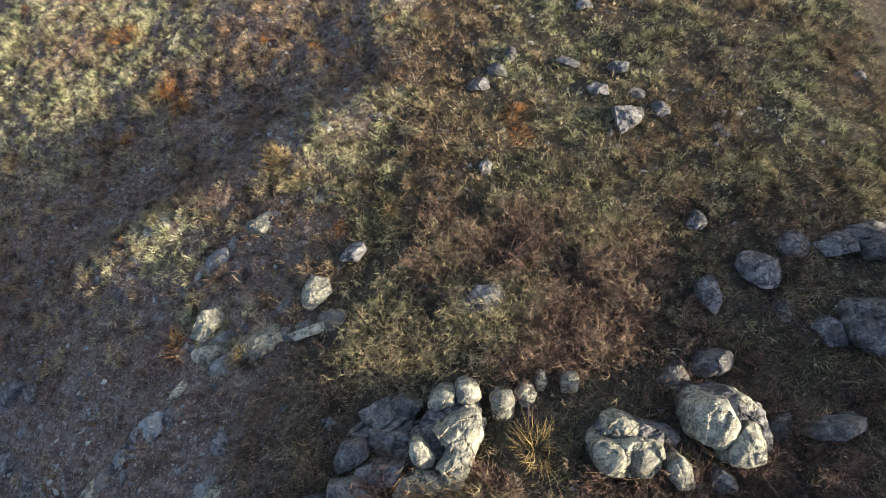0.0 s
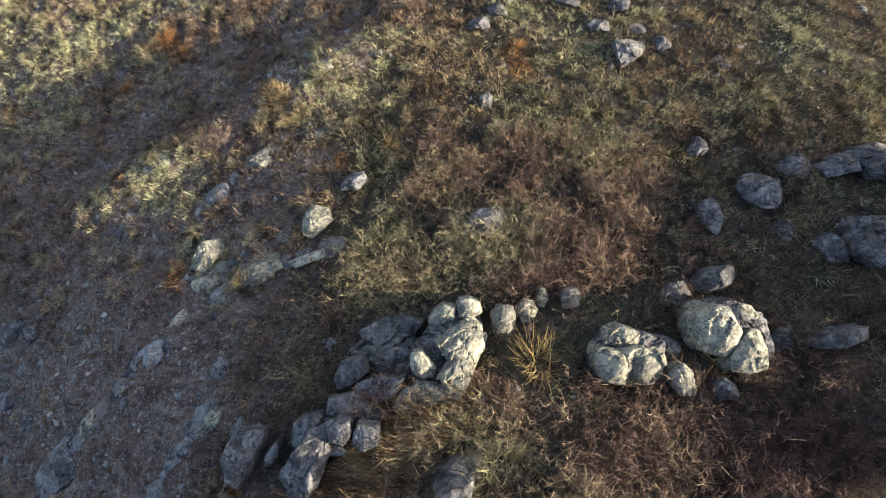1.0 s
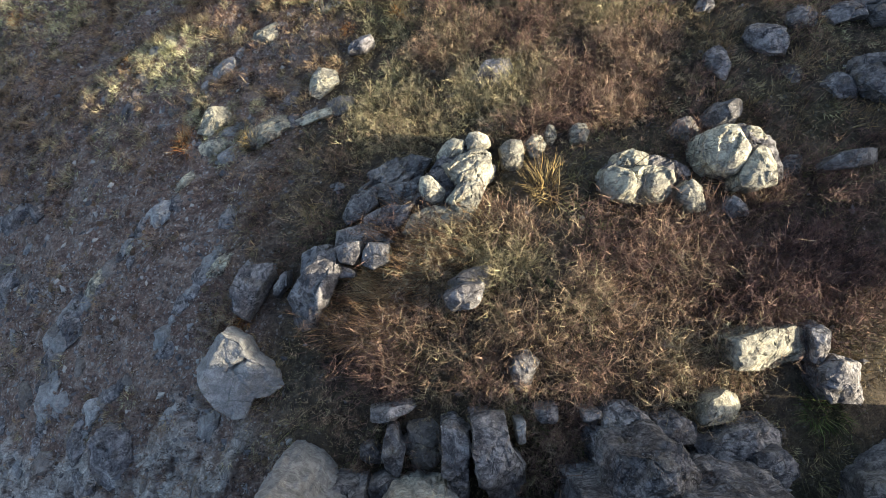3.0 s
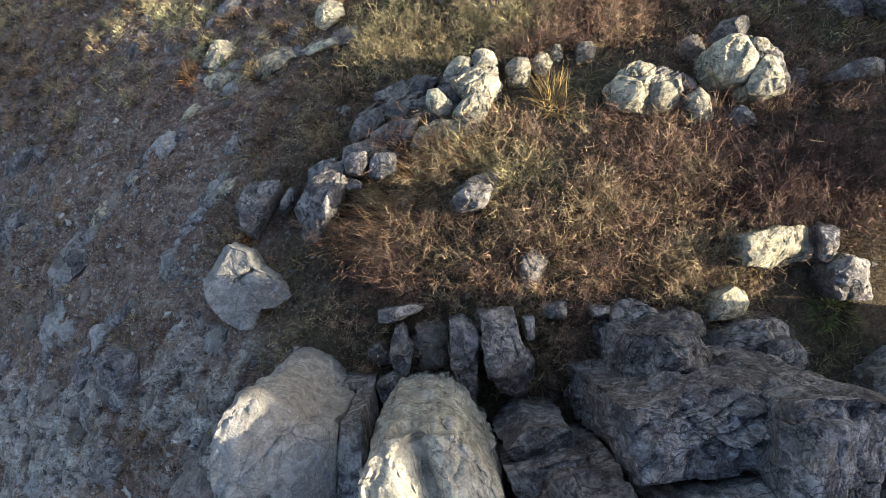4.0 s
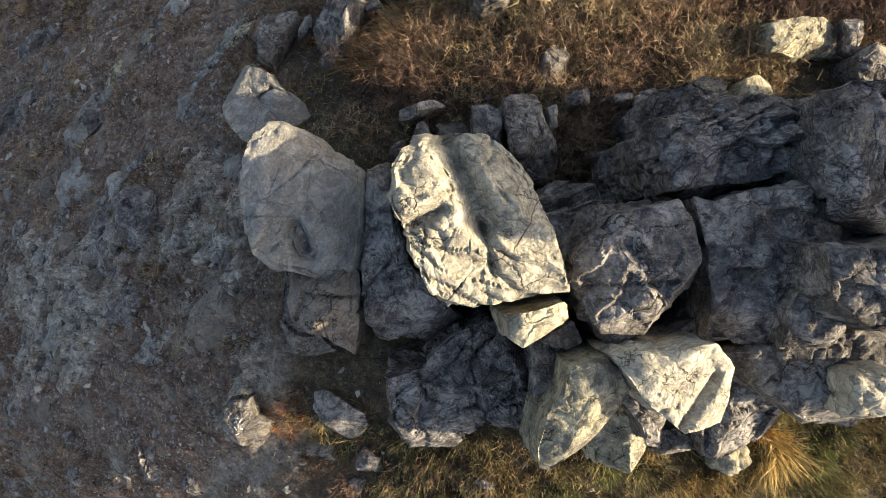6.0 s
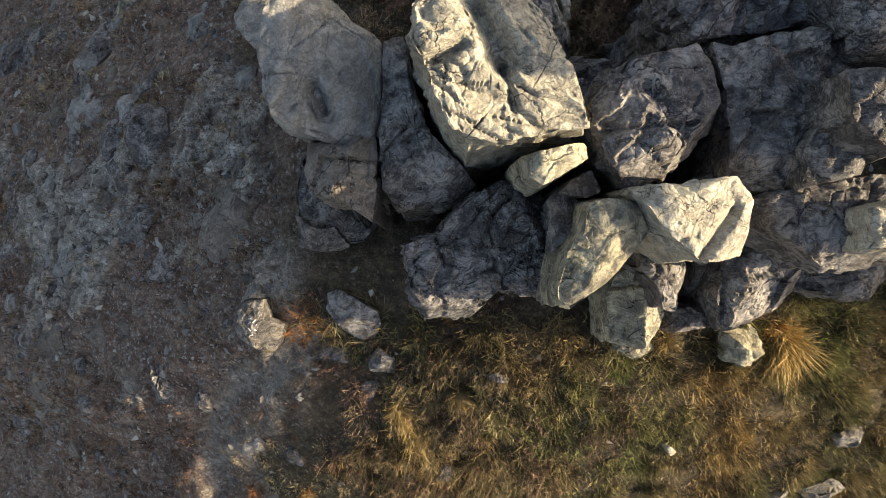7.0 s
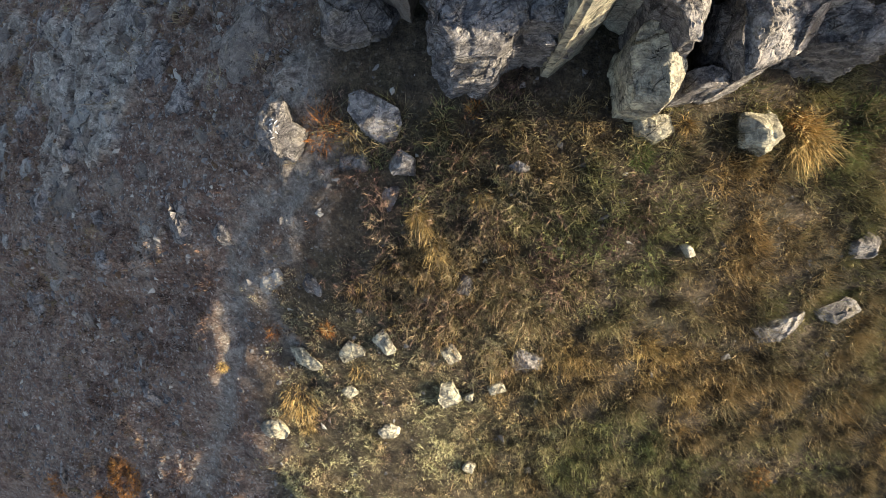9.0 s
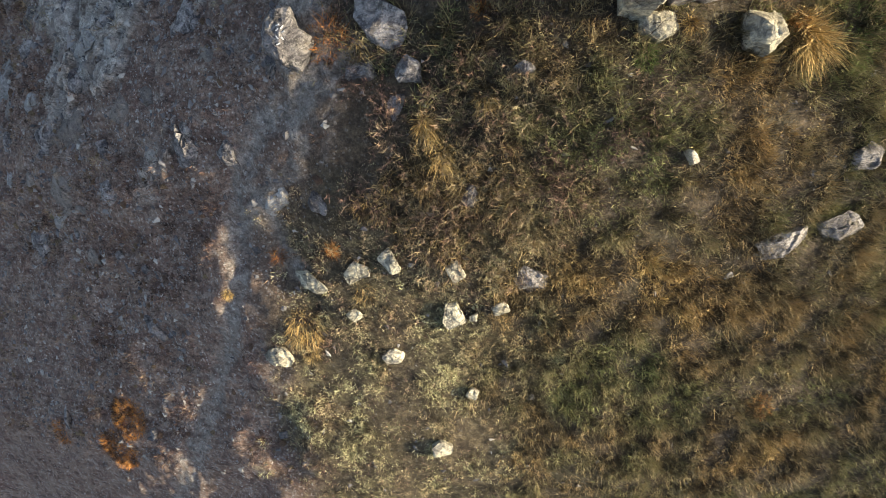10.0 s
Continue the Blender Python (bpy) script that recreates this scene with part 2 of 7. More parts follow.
    ridge.inputs["Scale"].default_value, ridge.inputs["Detail"].default_value = 7.0, 7
    ridge.inputs["Roughness"].default_value = 0.55
    m.link(warp, ridge.inputs["Vector"])
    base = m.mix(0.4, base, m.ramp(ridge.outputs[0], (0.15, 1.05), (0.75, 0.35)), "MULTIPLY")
    n = m.bump(shell, 0.25 + 0.75 * strata, 0.05)
    n = m.bump(wrinkle, 0.2 + 0.7 * strata, 0.02, n)
    n = m.bump(ridge.outputs[0], -0.5, 0.03, n)
    n = m.bump(crust, 0.55, 0.03, n)
    n = m.bump(fine, 0.8, 0.016, n)
    n = m.bump(m.math("SUBTRACT", 1.0, split), 0.9 * cracks, 0.03, n)
    return m.done(base, 0.9, n)


# pale and lichen stones double as sunlit copies of the darker, shaded limestone
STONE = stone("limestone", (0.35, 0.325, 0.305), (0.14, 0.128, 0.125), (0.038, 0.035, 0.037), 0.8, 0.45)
STONE_PALE_LIT = stone("limestone_pale_lit", (0.60, 0.56, 0.45), (0.45, 0.415, 0.335), (0.13, 0.118, 0.105), 0.5, 0.5, cracks=0.8)
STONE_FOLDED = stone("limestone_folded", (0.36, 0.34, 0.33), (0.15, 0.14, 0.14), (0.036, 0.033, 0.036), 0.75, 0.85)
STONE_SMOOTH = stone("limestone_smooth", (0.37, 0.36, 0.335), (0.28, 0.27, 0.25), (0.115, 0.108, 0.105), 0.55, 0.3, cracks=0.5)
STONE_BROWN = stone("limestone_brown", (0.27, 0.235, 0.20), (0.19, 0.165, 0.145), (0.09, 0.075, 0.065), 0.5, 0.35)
STONE_LICHEN_LIT = stone("limestone_lichen_lit", (0.58, 0.53, 0.375), (0.35, 0.325, 0.25), (0.085, 0.08, 0.072), 0.75, 0.4, cracks=1.0)
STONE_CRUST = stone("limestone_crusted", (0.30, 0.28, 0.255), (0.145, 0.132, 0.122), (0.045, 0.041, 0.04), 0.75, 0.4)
STONES = {"crust": STONE_CRUST, "lichen": STONE_LICHEN_LIT, "": STONE, "pale": STONE_PALE_LIT, "folded": STONE_FOLDED, "smooth": STONE_SMOOTH, "brown": STONE_BROWN}


def earth():
    m = Nodes("stony_ground")
    co = m.add("ShaderNodeTexCoord").outputs["Object"]

    def mask(name):
        a = m.tree.nodes.new("ShaderNodeAttribute")
        a.attribute_name = name
        return a.outputs["Fac"]

    big = m.noise(co, 0.9, 5, 0.6)
    mid = m.noise(co, 5, 6, 0.68, 0.3)
    fine = m.noise(co, 42, 4, 0.7)
    vor = m.tree.nodes.new("ShaderNodeTexVoronoi")
    vor.inputs["Scale"].default_value = 17
    m.link(co, vor.inputs[0])
    vor2 = m.tree.nodes.new("ShaderNodeTexVoronoi")
    vor2.inputs["Scale"].default_value = 32
    m.link(co, vor2.inputs[0])
    soil = m.mix(m.ramp(mid, (0.35, 0.0), (0.65, 1.0)), (0.165, 0.110, 0.082), (0.33, 0.235, 0.178))
    soil = m.mix(m.math("MULTIPLY", m.ramp(m.noise(co, 1.7, 5, 0.65, 0.5), (0.44, 0.0), (0.60, 1.0)), 0.75), soil, (0.165, 0.102, 0.08))
    stones = m.mix(m.ramp(vor.outputs["Color"], (0.2, 0.0), (0.8, 1.0)), (0.20, 0.158, 0.135), (0.40, 0.335, 0.285))
    gaps = m.ramp(vor.outputs["Distance"], (0.25, 1.0), (0.55, 0.0))
    stony = m.mix(m.math("MULTIPLY", gaps, m.ramp(mid, (0.40, 0.15), (0.60, 1.0))), soil, stones)
    rock = m.mix(m.ramp(m.noise(co, 3.1, 8, 0.7, 0.5), (0.40, 0.0), (0.62, 1.0)), (0.27, 0.235, 0.20), (0.58, 0.535, 0.465))
    turf = m.mix(m.ramp(mid, (0.35, 0.0), (0.65, 1.0)), (0.045, 0.035, 0.025), (0.135, 0.102, 0.065))
    turf = m.mix(m.math("MULTIPLY", m.ramp(big, (0.48, 0.0), (0.62, 1.0)), 0.4), turf, (0.04, 0.045, 0.018))
    dust = m.mix(m.ramp(mid, (0.3, 0.0), (0.7, 1.0)), (0.22, 0.19, 0.16), (0.35, 0.312, 0.27))
    c = m.mix(mask("scree"), turf, stony)
    c = m.mix(mask("rock"), c, rock)
    olive = m.mix(m.ramp(mid, (0.38, 0.0), (0.62, 1.0)), (0.075, 0.055, 0.035), (0.22, 0.19, 0.10))
    olive = m.mix(m.math("MULTIPLY", m.ramp(big, (0.5, 0.0), (0.6, 1.0)), 0.6), olive, (0.17, 0.115, 0.062))
    olive = m.mix(0.85, olive, m.ramp(m.noise(co, 13, 5, 0.7, 0.4), (0.36, 0.22), (0.62, 1.1)), "MULTIPLY")
    lay = m.add("ShaderNodeMapping")
    lay.inputs["Rotation"].default_value = (0.0, 0.0, -1.01)
    lay.inputs["Scale"].default_value = (1.0, 3.2, 1.0)
    m.link(co, lay.inputs[0])
    vein = m.noise(lay.outputs[0], 2.1, 9, 0.72, 0.6)
    c = m.mix(m.math("MULTIPLY", m.math("MULTIPLY", m.ramp(vein, (0.54, 0.0), (0.60, 1.0)), mask("scree")), 0.42), c, (0.40, 0.345, 0.29))
    c = m.mix(m.math("MULTIPLY", m.math("MULTIPLY", m.ramp(vein, (0.38, 1.0), (0.46, 0.0)), mask("scree")), 0.75), c, (0.075, 0.05, 0.04))
    c = m.mix(m.math("MULTIPLY", mask("moss"), 0.9), c, olive)
    c = m.mix(m.math("MULTIPLY", mask("path"), m.ramp(mid, (0.38, 0.25), (0.55, 1.0))), c, dust)
    grit = m.ramp(vor2.outputs["Color"], (0.80, 0.0), (0.86, 1.0))
    c = m.mix(m.math("MULTIPLY", grit, m.math("MULTIPLY", m.math("ADD", mask("scree"), 0.25), 0.6)), c, (0.46, 0.43, 0.39))
    c = m.mix(0.8, c, m.ramp(fine, (0.32, 0.3), (0.68, 1.15)), "MULTIPLY")
    clod = m.noise(co, 12, 5, 0.7, 0.4)
    c = m.mix(0.8, c, m.ramp(clod, (0.36, 0.5), (0.62, 1.35)), "MULTIPLY")
    n = m.bump(mid, 0.8, 0.10)
    n = m.bump(vein, 0.7, 0.10, n)
    n = m.bump(clod, 0.8, 0.05, n)
    n = m.bump(vor.outputs["Distance"], -0.7, 0.04, n)
    n = m.bump(fine, 0.8, 0.02, n)
    return m.done(c, 0.95, n)


EARTH = earth()


def chalk():
    m = Nodes("white_paint")
    co = m.add("ShaderNodeTexCoord").outputs["Object"]
    return m.done(m.mix(m.ramp(m.noise(co, 30, 4, 0.6), (0.35, 0.0), (0.6, 1.0)), (0.35, 0.35, 0.34), (0.72, 0.72, 0.70)), 0.85)


CHALK = chalk()


def straw(name, *stops):
    """Dry blades and twigs; each strand's own tone picks the colour."""
    m = Nodes(name)
    a = m.tree.nodes.new("ShaderNodeAttribute")
    a.attribute_name = "tone"
    c = m.ramp(a.outputs["Fac"], *stops)
    co = m.add("ShaderNodeTexCoord").outputs["Object"]
    # lum scales the colour, carrying lit clumps and dark gaps
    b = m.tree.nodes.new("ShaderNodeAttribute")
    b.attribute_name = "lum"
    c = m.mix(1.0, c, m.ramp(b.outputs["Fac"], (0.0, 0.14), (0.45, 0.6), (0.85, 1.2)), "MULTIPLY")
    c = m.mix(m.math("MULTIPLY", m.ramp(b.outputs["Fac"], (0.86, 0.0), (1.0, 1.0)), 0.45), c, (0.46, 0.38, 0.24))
    c = m.mix(0.35, c, m.ramp(m.noise(co, 14, 3, 0.6), (0.3, 0.45), (0.7, 1.0)), "MULTIPLY")
    m.bsdf.inputs["Subsurface Weight"].default_value = 0.0
    return m.done(c, 0.75)


GRASS = straw("dry_grass", (0.0, (0.175, 0.195, 0.072)), (0.2, (0.225, 0.210, 0.090)), (0.4, (0.225, 0.190, 0.098)), (0.58, (0.265, 0.205, 0.110)), (0.78, (0.35, 0.235, 0.095)), (1.0, (0.46, 0.36, 0.155)))
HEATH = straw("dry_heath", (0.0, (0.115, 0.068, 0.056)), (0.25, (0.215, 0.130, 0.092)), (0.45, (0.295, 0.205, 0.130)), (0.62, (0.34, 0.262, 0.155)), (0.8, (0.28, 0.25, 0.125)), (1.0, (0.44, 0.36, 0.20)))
TUSSOCK = straw("pale_tussock", (0.0, (0.23, 0.155, 0.105)), (0.25, (0.37, 0.25, 0.14)), (0.45, (0.43, 0.345, 0.20)), (0.65, (0.48, 0.44, 0.25)), (0.82, (0.43, 0.43, 0.21)), (1.0, (0.62, 0.57, 0.36)))
RUST = straw("rust_bracken", (0.0, (0.20, 0.07, 0.02)), (0.5, (0.40, 0.16, 0.04)), (1.0, (0.55, 0.30, 0.08)))
RUSSET = straw("russet_grass", (0.0, (0.17, 0.085, 0.045)), (0.4, (0.31, 0.175, 0.075)), (0.7, (0.40, 0.265, 0.120)), (1.0, (0.50, 0.40, 0.21)))
GOLD = straw("golden_tuft", (0.0, (0.24, 0.15, 0.05)), (0.5, (0.42, 0.28, 0.10)), (1.0, (0.58, 0.45, 0.20)))


def cushion(name, *stops):
    """Matted growth: tone picks the colour, fine relief breaks it up."""
    m = Nodes(name)
    a = m.tree.nodes.new("ShaderNodeAttribute")
    a.attribute_name = "tone"
    c = m.ramp(a.outputs["Fac"], *stops)
    co = m.add("ShaderNodeTexCoord").outputs["Object"]
    fine = m.noise(co, 75, 4, 0.75, 0.4)
    c = m.mix(1.0, c, m.ramp(fine, (0.32, 0.18), (0.68, 1.25)), "MULTIPLY")
    c = m.mix(m.math("MULTIPLY", m.ramp(m.noise(co, 9, 3, 0.6), (0.5, 0.0), (0.66, 1.0)), 0.5), c, (0.10, 0.066, 0.045))
    n = m.bump(fine, 1.0, 0.05)
    return m.done(c, 0.95, n)


MAT = cushion("matted_growth", (0.0, (0.10, 0.066, 0.054)), (0.25, (0.22, 0.140, 0.085)), (0.45, (0.27, 0.212, 0.125)), (0.65, (0.32, 0.29, 0.165)), (0.82, (0.29, 0.295, 0.14)), (1.0, (0.46, 0.425, 0.26)))
GREEN = straw("green_growth", (0.0, (0.04, 0.055, 0.015)), (0.5, (0.09, 0.13, 0.03)), (1.0, (0.18, 0.22, 0.06)))


# ---- building helpers ----
def mesh_from(name, verts, faces, material, smooth_faces=True):
    me = bpy.data.meshes.new(name)
    me.from_pydata(verts.tolist() if hasattr(verts, "tolist") else verts, [], faces.tolist() if hasattr(faces, "tolist") else faces)
    me.materials.append(material)
    if smooth_faces:
        me.polygons.foreach_set("use_smooth", np.ones(len(me.polygons), dtype=bool))
    me.update()
    return me


def part(name, me, parent, label=""):
    ob = new(name, me)
    ob.parent = parent
    return tagged(ob, label)


# ---- the ground: one sheet from the knoll to the horizon ----
def spaced(lo, hi, step, far):
    core = np.arange(lo, hi + step / 2, step)
    reach, d, s = [], 0.0, step
    while d < far:
        s *= 1.22
        d += s
        reach.append(d)
    reach = np.array(reach)
    return np.concatenate([lo - reach[::-1], core, hi + reach])


def ground():
    gx, gy = spaced(-13.5, 8.5, 0.070, 1400), spaced(-17.0, 8.5, 0.070, 1400)
    nx, ny = len(gx), len(gy)
    X, Y = [a.ravel() for a in np.meshgrid(gx, gy)]
    Z = land(X, Y)
    i = np.arange(nx * ny).reshape(ny, nx)
    quads = np.stack([i[:-1, :-1], i[:-1, 1:], i[1:, 1:], i[1:, :-1]], -1).reshape(-1, 4)
    me = bpy.data.meshes.new("ground")
    me.vertices.add(nx * ny)
    me.vertices.foreach_set("co", np.stack([X, Y, Z], 1).ravel().astype(np.float32))
    me.loops.add(quads.size)
    me.loops.foreach_set("vertex_index", quads.ravel().astype(np.int32))
    me.polygons.add(len(quads))
    me.polygons.foreach_set("loop_start", np.arange(0, quads.size, 4, dtype=np.int32))
    me.polygons.foreach_set("use_smooth", np.ones(len(quads), dtype=bool))
    me.update(calc_edges=True)
    s = scree(X, Y)
    rock = s * bare(X, Y)
    for name, v in (("scree", s), ("rock", rock), ("path", trodden(X, Y)), ("moss", mossy(X, Y))):
        me.attributes.new(name, "FLOAT", "POINT").data.foreach_set("value", v.astype(np.float32))
    me.materials.append(EARTH)
    return tagged(new("ground", me), "stony brown hillside with scree, turf and bare soil", "ground", kind="structure")


ground()


# ---- rocks ----
def mean_span(Q):
    return float(np.hypot(*Q.T).mean())


def rock_mesh(name, outline, top, base, material, gx=0.0, gy=0.0, dome=0.06, soft=0.0, grooves=(), flare=0.05, grain=0.022, rough=1.0, cut=1.0, calm=1.0, facets=(), strata=(0.35, -0.3, 0.88)):
    """A weathered block whose outline from above is given; its top tilts by gx, gy, breaks into facets and is worn at the edges."""
    seed = int(abs(outline[0][0] * 713 + outline[0][1] * 291 + top * 57)) + 3
    rng = np.random.default_rng(seed)
    P = np.array(outline)
    C = P.mean(0)
    Q = P - C
    per = np.hypot(*(Q - np.roll(Q, 1, 0)).T).sum()
    segs = int(np.clip(per / grain, 48, 260))
    th = np.linspace(0, 2 * np.pi, segs, endpoint=False)
    for q in Q:  # keep the corners of the outline sharp
        a = math.atan2(q[1], q[0]) % (2 * np.pi)
        th[int(round(a / (2 * np.pi) * segs)) % segs] = a
    D = np.stack([np.cos(th), np.sin(th)], 1)
    rad = np.zeros(segs)
    for k in range(len(Q)):
        a, b = Q[k], Q[(k + 1) % len(Q)]
        e = b - a
        den = D[:, 0] * e[1] - D[:, 1] * e[0]
        den = np.where(np.abs(den) < 1e-9, 1e-9, den)
        r = (a[0] * e[1] - a[1] * e[0]) / den
        u = (a[0] * D[:, 1] - a[1] * D[:, 0]) / den
        rad = np.where((r > 0) & (u >= -1e-6) & (u <= 1 + 1e-6), np.maximum(rad, r), rad)
    rad = np.where(rad <= 0, np.median(rad[rad > 0]), rad)
    for _ in range(int(segs * 0.03 * soft) + (0 if mean_span(Q) > 0.3 else 1)):
        rad = (np.roll(rad, 1) + 2 * rad + np.roll(rad, -1)) / 4
    rad = rad * (1 + 0.025 * fbm(np.stack([3 * D[:, 0], 3 * D[:, 1], np.full(segs, seed * 0.7)], 1), seed, 3))
    mean = rad.mean()
    size = min(1.0, mean / 0.5)
    dome = dome * size
    er = mean * (0.02 + 0.24 * soft)
    caps = int(np.clip(mean / grain, 8, 44))
    drop = top - base
    sides = int(np.clip(drop / (grain * 2.6), 5, 24))
    cuts = []
    for k in range(0 if facets else 6):
        a = rng.uniform(0, 2 * np.pi)
        sl = cut * rng.uniform(0.2, 0.85)
        cuts.append((math.cos(a) * sl, math.sin(a) * sl, sl * mean * rng.uniform(0.0, 0.4)))
    for k in range(3):
        a = rng.uniform(0, 2 * np.pi)
        sl = rng.uniform(0.7, 1.3)
        cuts.append((math.cos(a) * sl, math.sin(a) * sl, sl * mean * rng.uniform(0.7, 0.95)))
    V, W = [], []
    for k in range(caps + 1):
        s = (k / caps) ** 0.85
        xy = D * (rad * s)[:, None]
        rise = np.full(segs, dome * (1 - s * s))
        for ax, ay, h in cuts:
            rise = np.minimum(rise, dome + h - (xy[:, 0] * ax + xy[:, 1] * ay)) if not soft else rise
        for fx, fy, ux, uy in facets:
            rise = np.minimum(rise, (C[0] + xy[:, 0] - fx) * ux + (C[1] + xy[:, 1] - fy) * uy)
        z = top + gx * xy[:, 0] + gy * xy[:, 1] + rise
        s0 = 1 - er / mean
        e = np.clip((s - s0) / (1 - s0), 0, 1)
        z = z - er * 0.8 * (1 - math.sqrt(max(0.0, 1 - e * e)))
        for x1, y1, x2, y2, wd, dp in grooves:
            g = along([(x1, y1), (x2, y2)], C[0] + xy[:, 0], C[1] + xy[:, 1])
            z = z - dp * np.exp(-((g / wd) ** 2))
        V.append(np.column_stack([xy, z]))
        W.append(np.full(segs, e * e))
        if k == caps:
            zedge, edge = z, xy
    for k in range(1, sides + 1):
        f = k / sides
        out = 1 + flare * f * drop / max(mean, 0.1) * 0.25 + 0.03 * math.sin(9 * f + seed)
        V.append(np.column_stack([edge * out, zedge + (base - zedge) * f]))
        W.append(np.ones(segs))
    V, W = np.concatenate(V), np.concatenate(W)
    # flat breaks that shave the corners off
    for k in range(0 if soft else 2 if facets else 4):
        a, b = rng.uniform(0, 2 * np.pi), math.radians(rng.uniform(20, 60))
        face = np.array([math.cos(a) * math.cos(b), math.sin(a) * math.cos(b), math.sin(b)])
        reach = V @ face
        V = V - np.maximum(0, reach - (reach.max() - mean * rng.uniform(0.08, 0.30) * math.cos(b)))[:, None] * face
    dirs = np.tile(D, (caps + 1 + sides, 1))
    N = np.column_stack([dirs * W[:, None], 1 - W + 0.15])
    N /= np.linalg.norm(N, axis=1)[:, None]
    p = V + np.array([C[0], C[1], 0]) + seed * 0.37
    sd = np.array(strata) / np.linalg.norm(strata)
    bedding = p @ sd + 0.13 * fbm(p * 1.9, seed, 3)
    saw = (bedding / 0.11) % 1.0
    shell = (bedding / (0.15 + 0.03 * (seed % 3)) + 0.35 * fbm(p * 3.1, seed + 70, 2)) % 1.0
    shell = np.where(shell < 0.86, shell / 0.86, (1 - shell) / 0.14) - 0.5
    p = p + 0.05 * max(size, 0.15) * np.stack([fbm(p * 4, seed + 60 + k, 2) for k in range(3)], 1)
    big, joint = chips(p * np.array([1, 1, 0.8]), 0.62 * max(size, 0.08), seed)
    little, crack = chips(p, 0.17 * max(size, 0.12), seed + 9)
    d = 0.03 * size * fbm(p * 2.3, seed + 1, 3) + 0.014 * size * fbm(p * 11, seed + 2, 3)
    flake = chips(p * np.array([1, 1, 1.6]), 0.06 * max(size, 0.15), seed + 19)[0]
    d = d + calm * (1 - 0.4 * soft) * (0.24 * big + 0.22 * little + 0.22 * flake) - size * (0.03 * joint * smooth(-0.1, 0.3, fbm(p * 1.3, seed + 8, 2)) + 0.012 * crack)
    d = d - rough * 0.035 * size * np.exp(-(((saw - 0.5) / 0.12) ** 2)) * smooth(-0.35, 0.25, fbm(p * 1.7, seed + 7, 2))
    d = d + 0.06 * size * rough * shell * (0.25 + 0.75 * smooth(-0.3, 0.3, fbm(p * 1.3, seed + 71, 2)))
    d = d - 0.03 * size * rough * np.exp(-((fbm(p * 1.9, seed + 5, 2) / 0.025) ** 2))
    below = np.arange(len(V)) >= (caps + 1) * segs
    V = V + N * (d * np.where(below, 0.8, 0.8 - 0.45 * W))[:, None]
    V[:segs] = V[:segs].mean(0)
    V[:, 2] -= base
    rows = caps + 1 + sides
    i = np.arange(rows * segs).reshape(rows, segs)
    j = np.roll(i, -1, 1)
    quads = np.stack([i[:-1], i[1:], j[1:], j[:-1]], -1).reshape(-1, 4)
    me = mesh_from(name, V, quads, material)
    me.set_sharp_from_angle(angle=radians(30))
    return me, (C[0], C[1], base)


def rock(name, outline, top, label, look_of="", sink=0.3, seat=False, rise=0.0, low=0.25, marks=(), group="", category="rock", parent=None, **shape):
    P = np.array(outline)
    base = float(land(P[:, 0], P[:, 1]).min()) - sink
    if seat:
        mid, wide = float(land(P[:, 0], P[:, 1]).mean()), float(np.hypot(*(P - P.mean(0)).T).mean())
        top = mid + min(max(top - mid, low * wide), 0.8 * wide)
        top = max(top, mid + rise)
        fall = np.linalg.lstsq(np.column_stack([P - P.mean(0), np.ones(len(P))]), land(P[:, 0], P[:, 1]), rcond=None)[0]
        shape = {**shape, "gx": shape.get("gx", 0.0) + 0.75 * fall[0], "gy": shape.get("gy", 0.0) + 0.75 * fall[1]}
    base = min(base, top - 0.2)
    me, at = rock_mesh(name, outline, top, base, STONES[look_of], **shape)
    ob = new(name, me)
    ob.location = at
    if marks:
        co = np.empty(len(me.vertices) * 3)
        me.vertices.foreach_get("co", co)
        co = co.reshape(-1, 3)
        no = np.empty(len(me.vertices) * 3)
        me.vertices.foreach_get("normal", no)
        no = no.reshape(-1, 3)
        for mx, my, turn, length in marks:
            k = int(np.argmin(np.hypot(co[:, 0] + at[0] - mx, co[:, 1] + at[1] - my) - 0.2 * co[:, 2]))
            bm = bmesh.new()
            bmesh.ops.create_cube(bm, size=1, matrix=Matrix.Diagonal((length, 0.012, 0.006, 1)))
            bar = bpy.data.meshes.new("painted_mark")
            bm.to_mesh(bar)
            bm.free()
            bar.materials.append(CHALK)
            b = part("painted_mark", bar, ob, "white painted stroke")
            b.matrix_basis = Matrix.Translation(co[k] + no[k] * 0.006) @ Vector(no[k]).to_track_quat("Z", "Y").to_matrix().to_4x4() @ pose(0, 0, 0, 0, 0, turn)
    if parent is not None:
        ob.parent = parent
        ob.location = Vector(at) - parent.location
        return tagged(ob, label)
    return tagged(ob, label, category, group)


